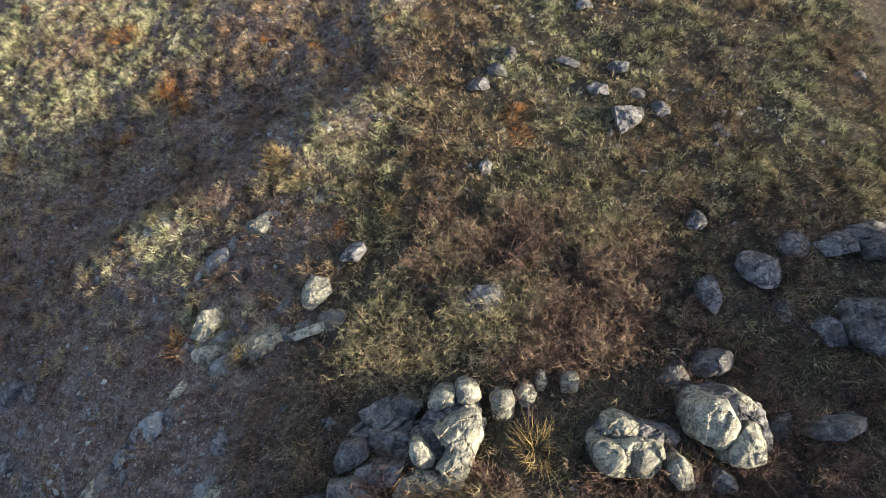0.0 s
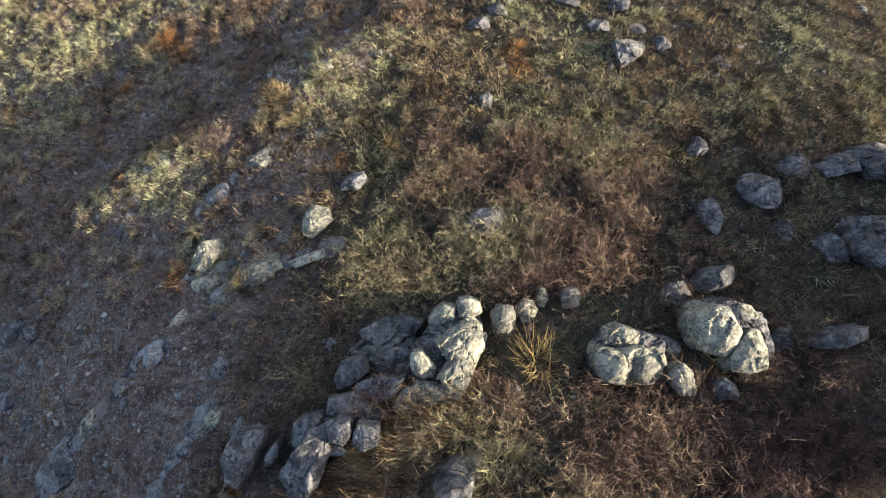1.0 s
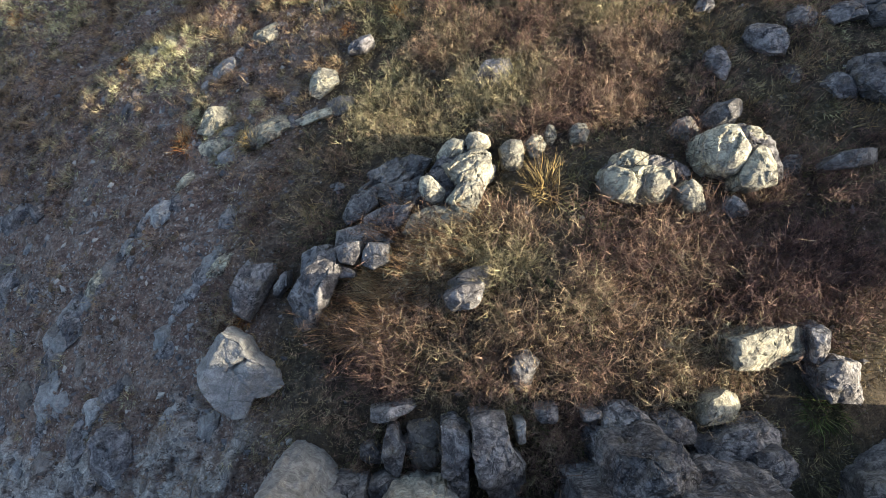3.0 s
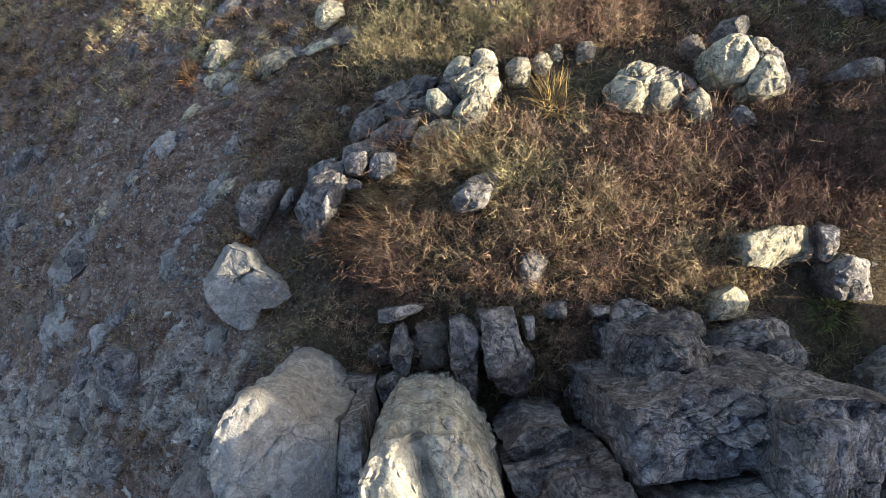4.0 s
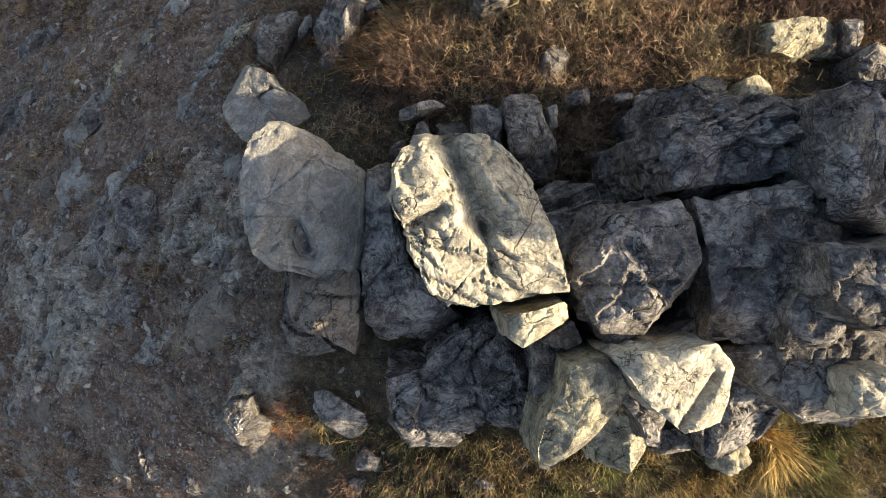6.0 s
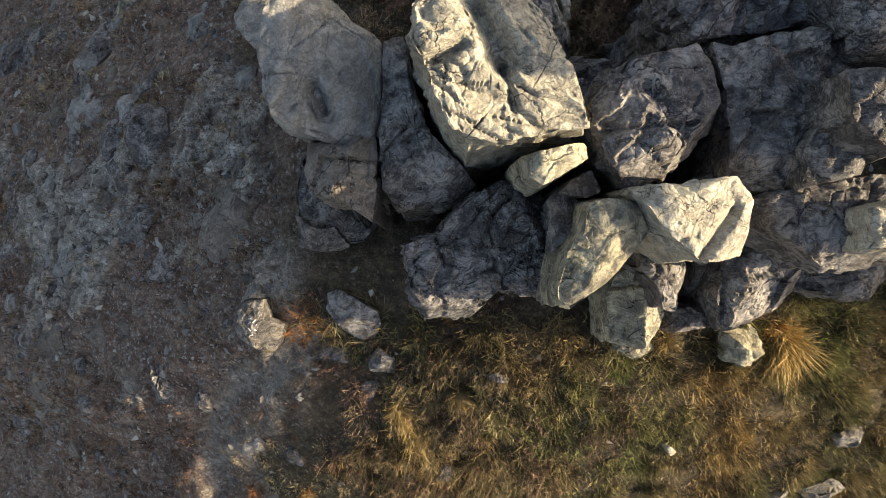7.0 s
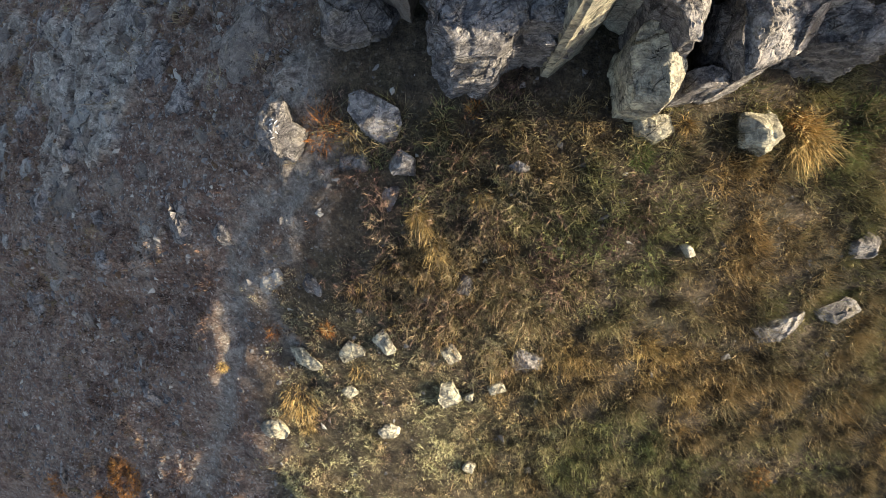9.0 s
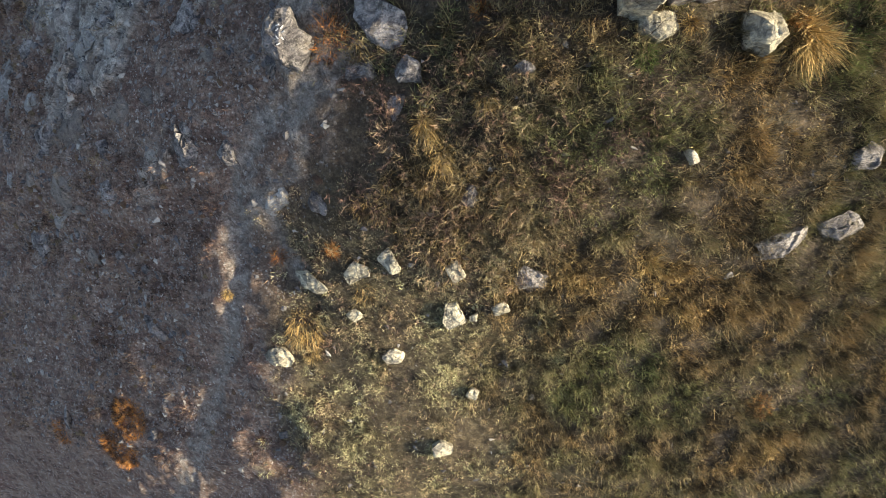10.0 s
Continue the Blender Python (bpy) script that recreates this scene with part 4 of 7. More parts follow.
cluster = tagged(new("rock_cluster"), "cluster of pale rounded limestone knobs rising from brush", "rock", "knobbly rock clusters")
cluster.location = (0.34, -2.06, 0.5)
rock("root", [(-0.29, -2.42), (-0.11, -2.19), (0.30, -1.97), (0.52, -2.12), (0.58, -2.56), (0.30, -3.12), (-0.29, -3.31), (-0.66, -3.45), (-0.55, -3.01), (-0.44, -2.64)], 1.34, "", parent=cluster, grain=0.022, gx=0.35, gy=-0.3, look_of="")
rock("knob", [(0.18, -2.05), (0.23, -1.95), (0.36, -1.92), (0.50, -1.98), (0.54, -2.13), (0.46, -2.19), (0.34, -2.23), (0.20, -2.19)], 1.15, "", parent=cluster, grain=0.022, soft=0.4, dome=0.2, rough=1.3, look_of="lichen")
rock("knob", [(0.07, -2.29), (0.42, -2.18), (0.53, -2.27), (0.56, -2.56), (0.42, -2.87), (0.28, -3.12), (0.04, -3.12), (-0.07, -2.91), (0.07, -2.73), (-0.12, -2.49)], 1.58, "", parent=cluster, grain=0.022, soft=0.4, dome=0.2, rough=1.3, look_of="lichen", gx=-0.1, gy=-0.3)
rock("knob", [(-0.24, -2.25), (-0.14, -2.10), (0.00, -2.01), (0.17, -2.04), (0.17, -2.23), (0.04, -2.32), (-0.14, -2.40)], 1.08, "", parent=cluster, grain=0.022, soft=0.4, dome=0.2, rough=1.3, look_of="lichen", gx=0.3)
rock("knob", [(-0.46, -2.79), (-0.44, -2.62), (-0.32, -2.59), (-0.09, -2.82), (-0.14, -2.95), (-0.28, -2.98), (-0.42, -2.91)], 1.58, "", parent=cluster, grain=0.022, soft=0.4, dome=0.2, rough=1.3, look_of="lichen")
rock("shelf", [(-0.70, -3.39), (-0.56, -3.12), (-0.32, -3.02), (0.04, -3.06), (0.28, -3.06), (0.22, -3.23), (-0.21, -3.34), (-0.42, -3.47)], 1.60, "", parent=cluster, grain=0.022, gx=0.2, soft=0.3, rough=1.4, look_of="lichen")
cluster = tagged(new("rock_cluster"), "cluster of pale rounded limestone knobs rising from brush", "rock", "knobbly rock clusters")
cluster.location = (0.81, -2.27, 0.5)
rock("root", [(0.72, -2.16), (1.24, -1.95), (1.96, -1.82), (2.04, -2.04), (1.41, -2.29), (0.99, -2.50), (0.74, -2.45)], 0.86, "", parent=cluster, grain=0.022, look_of="")
rock("knob", [(0.67, -2.15), (0.79, -2.03), (0.99, -2.03), (1.04, -2.19), (1.01, -2.40), (0.91, -2.49), (0.72, -2.45)], 1.08, "", parent=cluster, grain=0.022, soft=0.4, dome=0.2, rough=1.3, look_of="lichen")
rock("knob", [(1.05, -2.09), (1.16, -1.94), (1.30, -1.96), (1.36, -2.10), (1.28, -2.29), (1.12, -2.29)], 1.02, "", parent=cluster, grain=0.022, soft=0.4, dome=0.2, rough=1.3, look_of="lichen")
rock("knob", [(1.35, -1.92), (1.40, -1.79), (1.49, -1.79), (1.53, -1.96), (1.46, -2.08), (1.38, -2.07)], 0.92, "", parent=cluster, grain=0.022, soft=0.4, dome=0.2, rough=1.3, look_of="lichen")
rock("knob", [(1.69, -1.93), (1.75, -1.79), (1.92, -1.78), (1.98, -1.91), (1.93, -2.07), (1.73, -2.09)], 1.02, "", parent=cluster, grain=0.022, soft=0.4, dome=0.2, rough=1.3, look_of="lichen")
cluster = tagged(new("rock_cluster"), "cluster of pale rounded limestone knobs rising from brush", "rock", "knobbly rock clusters")
cluster.location = (2.49, -2.68, 0.5)
rock("root", [(2.03, -2.58), (2.22, -2.39), (2.70, -2.35), (3.19, -2.46), (3.34, -2.76), (3.41, -3.10), (2.81, -3.06), (2.14, -3.02)], 1.72, "", parent=cluster, grain=0.022, look_of="")
rock("knob", [(2.15, -2.50), (2.23, -2.31), (2.41, -2.25), (2.63, -2.33), (2.67, -2.52), (2.35, -2.56)], 1.66, "", parent=cluster, grain=0.022, soft=0.4, dome=0.2, rough=1.3, look_of="lichen")
rock("knob", [(1.98, -2.60), (2.10, -2.50), (2.30, -2.54), (2.61, -2.50), (2.88, -2.57), (2.92, -2.73), (2.82, -2.90), (2.72, -3.00), (2.35, -3.02), (2.07, -2.97), (2.00, -2.80)], 1.84, "", parent=cluster, grain=0.022, soft=0.4, dome=0.2, rough=1.3, look_of="lichen", grooves=[(2.45, -2.7, 2.42, -2.95, 0.1, 0.1)])
rock("slab", [(2.68, -2.39), (2.87, -2.38), (3.16, -2.46), (3.25, -2.61), (3.05, -2.63), (2.68, -2.51)], 1.62, "", parent=cluster, grain=0.022, gx=0.2, look_of="")
rock("knob", [(2.91, -2.84), (3.09, -2.68), (3.22, -2.80), (3.29, -3.10), (3.07, -3.14), (2.93, -2.96)], 1.94, "", parent=cluster, grain=0.022, soft=0.4, dome=0.2, rough=1.3, look_of="lichen")
cluster = tagged(new("rock_cluster"), "cluster of pale rounded limestone knobs rising from brush", "rock", "knobbly rock clusters")
cluster.location = (3.50, -2.27, 0.5)
rock("root", [(3.40, -2.31), (3.53, -2.02), (3.90, -1.91), (4.27, -2.09), (4.40, -2.50), (4.35, -2.84), (3.90, -2.84), (3.45, -2.54)], 1.72, "", parent=cluster, grain=0.022, look_of="")
rock("knob", [(3.28, -2.32), (3.33, -2.10), (3.55, -1.96), (3.73, -1.98), (3.89, -2.30), (3.83, -2.50), (3.69, -2.64), (3.47, -2.61), (3.33, -2.50)], 1.84, "", parent=cluster, grain=0.022, soft=0.4, dome=0.2, rough=1.3, look_of="lichen", gx=0.2)
rock("knob", [(3.88, -2.06), (3.95, -1.95), (4.10, -1.97), (4.21, -2.13), (4.19, -2.24), (4.00, -2.24), (3.91, -2.19)], 1.68, "", parent=cluster, grain=0.022, soft=0.4, dome=0.2, rough=1.3, look_of="lichen")
rock("knob", [(3.70, -2.68), (3.79, -2.46), (3.96, -2.25), (4.11, -2.27), (4.20, -2.50), (4.18, -2.77), (3.93, -2.85), (3.71, -2.82)], 1.94, "", parent=cluster, grain=0.022, soft=0.4, dome=0.2, rough=1.3, look_of="lichen", gy=-0.15)
rock("rock", [(2.97, -2.01), (3.15, -1.87), (3.26, -1.75), (3.46, -1.66), (3.62, -1.75), (3.68, -1.91), (3.54, -2.03), (3.26, -2.05)], 1.05, "grey lichen-speckled rock lying in dry grass", group="rocks on the slope", sink=0.15, grain=0.03, look_of="crust", rough=1.4)
rock("rock", [(3.61, -1.76), (3.79, -1.52), (4.10, -1.45), (4.18, -1.60), (4.02, -1.80), (3.75, -1.92)], 1.12, "grey lichen-speckled rock lying in dry grass", group="rocks on the slope", sink=0.15, grain=0.03, look_of="crust", rough=1.4)
rock("rock", [(4.43, -2.43), (4.60, -2.32), (4.92, -2.27), (4.90, -2.47), (4.71, -2.63), (4.45, -2.65)], 1.50, "grey lichen-speckled rock lying in dry grass", group="rocks on the slope", sink=0.15, grain=0.03, look_of="crust", rough=1.4)
rock("rock", [(4.89, -2.54), (5.09, -2.36), (5.34, -2.29), (5.71, -2.25), (5.71, -2.47), (5.45, -2.50), (5.13, -2.57)], 1.85, "grey lichen-speckled rock lying in dry grass", group="rocks on the slope", sink=0.15, grain=0.03, look_of="crust", rough=1.4)
rock("rock", [(3.50, -3.07), (3.66, -2.89), (3.84, -3.00), (3.84, -3.18), (3.63, -3.21)], 1.90, "grey lichen-speckled rock lying in dry grass", group="rocks on the slope", sink=0.15, grain=0.03, look_of="crust", rough=1.4)
rock("rock", [(1.61, -3.06), (1.76, -2.98), (1.94, -3.02), (1.93, -3.21), (1.72, -3.24)], 1.60, "grey lichen-speckled rock lying in dry grass", group="rocks on the slope", sink=0.15, grain=0.03, look_of="crust", rough=1.4)
rock("rock", [(-0.16, -5.61), (0.01, -5.58), (0.15, -5.69), (0.17, -5.93), (0.16, -6.30), (0.12, -6.55), (-0.06, -6.56), (-0.09, -6.24), (-0.16, -6.06), (-0.15, -5.81)], 3.22, "angular grey rock in the brush beside the outcrop", group="rocks by the outcrop", grain=0.028, rough=1.5)
rock("rock", [(0.17, -5.52), (0.40, -5.46), (0.55, -5.46), (0.61, -5.80), (0.79, -6.04), (0.82, -6.29), (0.64, -6.47), (0.40, -6.34), (0.26, -6.16), (0.19, -5.80)], 3.28, "angular grey rock in the brush beside the outcrop", group="rocks by the outcrop", grain=0.028, rough=1.5, gx=-0.2)
rock("rock", [(-0.80, -5.68), (-0.70, -5.65), (-0.64, -5.84), (-0.57, -5.91), (-0.64, -6.30), (-0.73, -6.23), (-0.86, -6.10)], 2.80, "angular grey rock in the brush beside the outcrop", group="rocks by the outcrop", grain=0.028)
rock("rock", [(-1.01, -6.33), (-0.79, -6.21), (-0.63, -6.33), (-0.66, -6.56), (-0.92, -6.58)], 2.90, "angular grey rock in the brush beside the outcrop", group="rocks by the outcrop", grain=0.028)
rock("rock", [(-1.14, -5.98), (-0.98, -5.88), (-0.81, -6.08), (-0.88, -6.18), (-1.11, -6.11)], 2.65, "angular grey rock in the brush beside the outcrop", group="rocks by the outcrop", grain=0.028)
rock("rock", [(-0.54, -5.67), (-0.18, -5.64), (-0.17, -6.07), (-0.31, -6.23), (-0.51, -6.20), (-0.61, -5.93)], 2.70, "angular grey rock in the brush beside the outcrop", group="rocks by the outcrop", grain=0.028, look_of="brown")
rock("rock", [(-1.03, -5.53), (-0.60, -5.43), (-0.41, -5.47), (-0.74, -5.62), (-1.00, -5.67)], 2.75, "angular grey rock in the brush beside the outcrop", group="rocks by the outcrop", grain=0.028)
rock("rock", [(0.68, -5.58), (0.80, -5.55), (0.81, -5.80), (0.71, -5.83)], 3.00, "angular grey rock in the brush beside the outcrop", group="rocks by the outcrop", grain=0.028, look_of="smooth")
rock("rock", [(0.90, -5.45), (1.17, -5.37), (1.15, -5.58), (0.96, -5.59)], 3.00, "angular grey rock in the brush beside the outcrop", group="rocks by the outcrop", grain=0.028)
rock("rock", [(1.44, -5.43), (1.66, -5.44), (1.62, -5.58), (1.44, -5.56)], 3.00, "angular grey rock in the brush beside the outcrop", group="rocks by the outcrop", grain=0.028)
rock("rock", [(1.66, -5.44), (1.97, -5.39), (2.22, -5.52), (2.19, -5.78), (1.91, -5.87), (1.69, -5.78)], 3.10, "angular grey rock in the brush beside the outcrop", group="rocks by the outcrop", grain=0.028, rough=1.4)
rock("rock", [(2.24, -5.53), (2.50, -5.46), (2.70, -5.56), (2.66, -5.78), (2.29, -5.84)], 3.10, "angular grey rock in the brush beside the outcrop", group="rocks by the outcrop", grain=0.028, rough=1.4)
rock("rock", [(2.77, -5.49), (2.89, -5.31), (3.08, -5.22), (3.26, -5.29), (3.28, -5.49), (3.08, -5.58), (2.76, -5.60)], 3.00, "angular grey rock in the brush beside the outcrop", group="rocks by the outcrop", grain=0.028, look_of="lichen", gx=-0.4)
rock("rock", [(2.66, -5.75), (3.15, -5.58), (3.57, -5.57), (3.82, -5.75), (3.76, -6.12), (3.21, -6.24), (2.75, -6.08)], 3.25, "angular grey rock in the brush beside the outcrop", group="rocks by the outcrop", grain=0.028, rough=1.4)
rock("rock", [(3.19, -5.78), (3.49, -5.72), (3.73, -6.01), (3.49, -6.19), (3.19, -6.13)], 3.40, "angular grey rock in the brush beside the outcrop", group="rocks by the outcrop", grain=0.028)
rock("rock_block", [(1.53, -5.76), (1.60, -5.63), (1.81, -5.60), (2.05, -5.48), (2.19, -5.55), (2.27, -5.71), (2.39, -5.82), (2.35, -5.98), (2.02, -6.03), (1.86, -6.13), (1.71, -6.19), (1.55, -6.08)], 4.12, "dark grey limestone block with folded wrinkled beds", group="outcrop blocks", look_of="folded", rough=1.5, gx=0.1)
rock("boulder", [(-3.48, -5.21), (-3.29, -4.95), (-3.11, -4.68), (-2.81, -4.80), (-2.66, -5.03), (-2.33, -5.21), (-2.23, -5.40), (-2.44, -5.55), (-2.63, -5.58), (-2.74, -5.83), (-2.92, -5.84), (-3.15, -5.73), (-3.33, -5.51)], 1.86, "large flat-faced blue-grey boulder resting on the ledge", cut=0.3, look_of="smooth", rough=0.3, dome=0.02, calm=0.35, grooves=[(-3.00, -5.21, -2.74, -5.05, 0.025, 0.06), (-2.74, -5.05, -2.51, -5.14, 0.025, 0.05)], grain=0.026, facets=[(-2.72, -5.15, 0.16, 0.05), (-2.62, -5.2, -0.28, 0.22)])
rock("boulder", [(-3.32, -9.31), (-3.26, -9.13), (-3.15, -9.02), (-2.90, -9.00), (-2.85, -9.24), (-2.67, -9.32), (-2.76, -9.57), (-2.86, -9.68), (-3.05, -9.65), (-3.27, -9.49)], 2.03, "dark grey boulder with white painted strokes on top", group="boulders on the lower slope", sink=0.15, grain=0.026, seat=True, rise=0.36, soft=0.3, calm=0.4, dome=0.12, facets=[(-2.95, -9.42, -0.62, 0.42)], marks=[(-3.06, -9.23, 90, 0.05), (-3.00, -9.25, 10, 0.05), (-3.06, -9.29, 95, 0.05), (-3.01, -9.32, 80, 0.06), (-3.06, -9.37, 5, 0.05), (-3.01, -9.39, 85, 0.05), (-3.06, -9.44, 20, 0.05)])
rock("boulder", [(-2.12, -9.13), (-2.11, -8.92), (-1.94, -8.88), (-1.70, -9.00), (-1.46, -9.14), (-1.42, -9.31), (-1.53, -9.48), (-1.70, -9.53), (-1.97, -9.34)], 2.42, "loose grey boulder lying on the lower slope", group="boulders on the lower slope", sink=0.15, grain=0.026, seat=True, soft=0.15, calm=0.5, facets=[(-1.77, -9.22, 0.15, -0.15), (-1.77, -9.22, -0.1, 0.45)])
rock("boulder", [(-1.65, -9.76), (-1.48, -9.60), (-1.26, -9.74), (-1.29, -9.94), (-1.57, -9.92)], 2.25, "loose grey boulder lying on the lower slope", group="boulders on the lower slope", sink=0.15, grain=0.03, seat=True, rise=0.16)
rock("boulder", [(-2.27, -9.65), (-1.83, -9.58), (-1.69, -9.80), (-1.98, -9.94), (-2.23, -9.87)], 1.95, "loose grey boulder lying on the lower slope", group="boulders on the lower slope", sink=0.15, grain=0.03, seat=True)
rock("boulder", [(2.51, -9.32), (2.92, -9.34), (2.96, -9.62), (2.79, -9.76), (2.52, -9.70)], 3.00, "pale block at the foot of the outcrop, sunlight put into its colour", group="boulders on the lower slope", grain=0.028, look_of="lichen", rough=1.3)
rock("boulder", [(1.24, -9.32), (1.65, -9.36), (1.71, -9.55), (1.49, -9.68), (1.26, -9.55)], 3.00, "pale block at the foot of the outcrop, sunlight put into its colour", group="boulders on the lower slope", grain=0.028, look_of="lichen", gx=-0.2)
rock("rock", [(0.31, -0.87), (0.55, -0.6), (0.91, -0.54), (1.0, -0.78), (0.77, -1.01), (0.37, -1.05)], 0.09, "grey lichen-speckled rock lying in dry grass", group="rocks on the slope", sink=0.15, grain=0.032, seat=True, rise=0.38)
rock("rock", [(-2.47, -0.79), (-2.28, -0.46), (-1.99, -0.51), (-1.9, -0.75), (-2.23, -1.06), (-2.42, -0.98)], -0.53, "lichen-yellow rock on the stony ridge, sunlight put into its paleness", group="rocks on the slope", sink=0.15, grain=0.032, seat=True, look_of="lichen")
rock("rock", [(-1.8, -0.21), (-1.66, 0.03), (-1.41, 0.16), (-1.31, 0.0), (-1.46, -0.21)], -0.83, "grey lichen-speckled rock lying in dry grass", group="rocks on the slope", sink=0.15, grain=0.032, seat=True, rise=0.38)
rock("rock", [(4.61, -0.26), (4.71, -0.08), (4.97, -0.02), (5.23, -0.17), (5.19, -0.61), (4.89, -0.61), (4.67, -0.43)], 0.38, "grey lichen-speckled rock lying in dry grass", group="rocks on the slope", sink=0.15, grain=0.032, seat=True)
rock("rock", [(5.01, -0.86), (5.13, -0.73), (5.39, -0.86), (5.22, -1.12), (5.05, -1.1)], 0.57, "grey lichen-speckled rock lying in dry grass", group="rocks on the slope", sink=0.15, grain=0.032, seat=True)
rock("rock", [(5.31, 0.19), (5.62, 0.3), (5.79, 0.1), (5.7, -0.12), (5.35, -0.12)], 0.25, "grey lichen-speckled rock lying in dry grass", group="rocks on the slope", sink=0.15, grain=0.032, seat=True)
rock("rock", [(5.81, -1.01), (5.97, -0.78), (6.61, -0.73), (6.69, -1.25), (6.21, -1.57), (5.85, -1.25)], 1.16, "grey lichen-speckled rock lying in dry grass", group="rocks on the slope", sink=0.15, grain=0.032, seat=True)
rock("rock", [(5.48, -1.18), (5.68, -0.97), (5.93, -1.1), (5.93, -1.42), (5.6, -1.42)], 0.98, "grey lichen-speckled rock lying in dry grass", group="rocks on the slope", sink=0.15, grain=0.032, seat=True)
rock("rock", [(6.34, 0.34), (6.76, 0.44), (7.12, 0.34), (7.03, -0.13), (6.56, -0.18), (6.43, 0.04)], 0.48, "grey lichen-speckled rock lying in dry grass", group="rocks on the slope", sink=0.15, grain=0.032, seat=True)
rock("rock", [(5.76, 0.09), (6.45, 0.34), (6.54, -0.0), (5.93, -0.13)], 0.45, "grey lichen-speckled rock lying in dry grass", group="rocks on the slope", sink=0.15, grain=0.032, seat=True)
rock("rock", [(4.06, 0.42), (4.24, 0.67), (4.41, 0.46), (4.41, 0.32), (4.07, 0.32)], -0.27, "grey lichen-speckled rock lying in dry grass", group="rocks on the slope", sink=0.15, grain=0.032, seat=True)
rock("rock", [(3.95, -0.52), (4.21, -0.39), (4.34, -0.69), (4.25, -1.04), (3.99, -0.87)], 0.44, "grey lichen-speckled rock lying in dry grass", group="rocks on the slope", sink=0.15, grain=0.032, seat=True)
rock("rock", [(3.19, 2.66), (3.8, 2.69), (3.8, 2.51), (3.54, 2.25), (3.28, 2.09), (3.19, 2.25)], -1.45, "grey lichen-speckled rock lying in dry grass", group="rocks on the slope", sink=0.15, grain=0.032, seat=True)
rock("rock", [(3.91, 2.76), (4.17, 2.79), (4.28, 2.55), (4.01, 2.43)], -1.63, "grey lichen-speckled rock lying in dry grass", group="rocks on the slope", sink=0.15, grain=0.032, seat=True)
rock("rock", [(3.54, 3.01), (3.73, 3.17), (3.9, 3.06), (3.84, 2.87), (3.61, 2.87)], -1.92, "grey lichen-speckled rock lying in dry grass", group="rocks on the slope", sink=0.15, grain=0.032, seat=True)
rock("rock", [(3.27, 3.66), (3.44, 3.8), (3.74, 3.75), (3.68, 3.52), (3.38, 3.49)], -2.39, "grey lichen-speckled rock lying in dry grass", group="rocks on the slope", sink=0.15, grain=0.032, seat=True)
rock("rock", [(2.79, 3.16), (2.96, 3.3), (3.23, 3.19), (3.23, 2.97), (2.9, 2.97)], -2.05, "grey lichen-speckled rock lying in dry grass", group="rocks on the slope", sink=0.15, grain=0.032, seat=True)
rock("rock", [(2.31, 3.87), (2.48, 4.04), (2.77, 3.81), (2.8, 3.7), (2.6, 3.64)], -2.67, "grey lichen-speckled rock lying in dry grass", group="rocks on the slope", sink=0.15, grain=0.032, seat=True)
rock("rock", [(0.47, 3.3), (0.64, 3.5), (0.92, 3.47), (0.98, 3.25), (0.75, 3.16), (0.52, 3.19)], -2.50, "grey lichen-speckled rock lying in dry grass", group="rocks on the slope", sink=0.15, grain=0.032, seat=True)
rock("rock", [(0.9, 3.77), (1.11, 3.88), (1.34, 3.65), (1.31, 3.51), (0.99, 3.54)], -2.70, "grey lichen-speckled rock lying in dry grass", group="rocks on the slope", sink=0.15, grain=0.032, seat=True)
rock("rock", [(1.28, 4.09), (1.36, 4.27), (1.54, 4.21), (1.54, 3.92), (1.36, 3.88)], -2.97, "grey lichen-speckled rock lying in dry grass", group="rocks on the slope", sink=0.15, grain=0.032, seat=True)
rock("rock", [(0.66, 1.54), (0.78, 1.69), (0.9, 1.56), (0.88, 1.34), (0.7, 1.34)], -1.30, "grey lichen-speckled rock lying in dry grass", group="rocks on the slope", sink=0.15, grain=0.032, seat=True)
rock("rock", [(7.69, 3.26), (7.9, 3.4), (8.06, 3.26), (8.01, 3.15), (7.75, 3.15)], -1.70, "grey lichen-speckled rock lying in dry grass", group="rocks on the slope", sink=0.15, grain=0.032, seat=True)
rock("rock", [(4.87, 2.21), (5.03, 2.38), (5.23, 2.21), (5.13, 1.95), (4.93, 2.06)], -1.31, "grey lichen-speckled rock lying in dry grass", group="rocks on the slope", sink=0.15, grain=0.032, seat=True)
rock("rock", [(-1.12, 2.62), (-1.04, 2.66), (-0.98, 2.56), (-1.06, 2.5)], -2.26, "grey lichen-speckled rock lying in dry grass", group="rocks on the slope", sink=0.15, grain=0.032, seat=True)
rock("rock", [(-1.43, 2.61), (-1.29, 2.73), (-1.13, 2.64), (-1.15, 2.53), (-1.35, 2.53)], -2.25, "grey lichen-speckled rock lying in dry grass", group="rocks on the slope", sink=0.15, grain=0.032, seat=True)
rock("rock", [(3.09, 1.91), (3.19, 1.96), (3.28, 1.81), (3.12, 1.76)], -1.34, "grey lichen-speckled rock lying in dry grass", group="rocks on the slope", sink=0.15, grain=0.032, seat=True)
rock("rock", [(-4.46, -1.58), (-4.26, -1.09), (-3.92, -1.04), (-3.82, -1.29), (-4.16, -1.63)], -0.84, "lichen-yellow rock on the stony ridge, sunlight put into its paleness", group="rocks on the slope", sink=0.15, grain=0.032, seat=True, look_of="lichen")
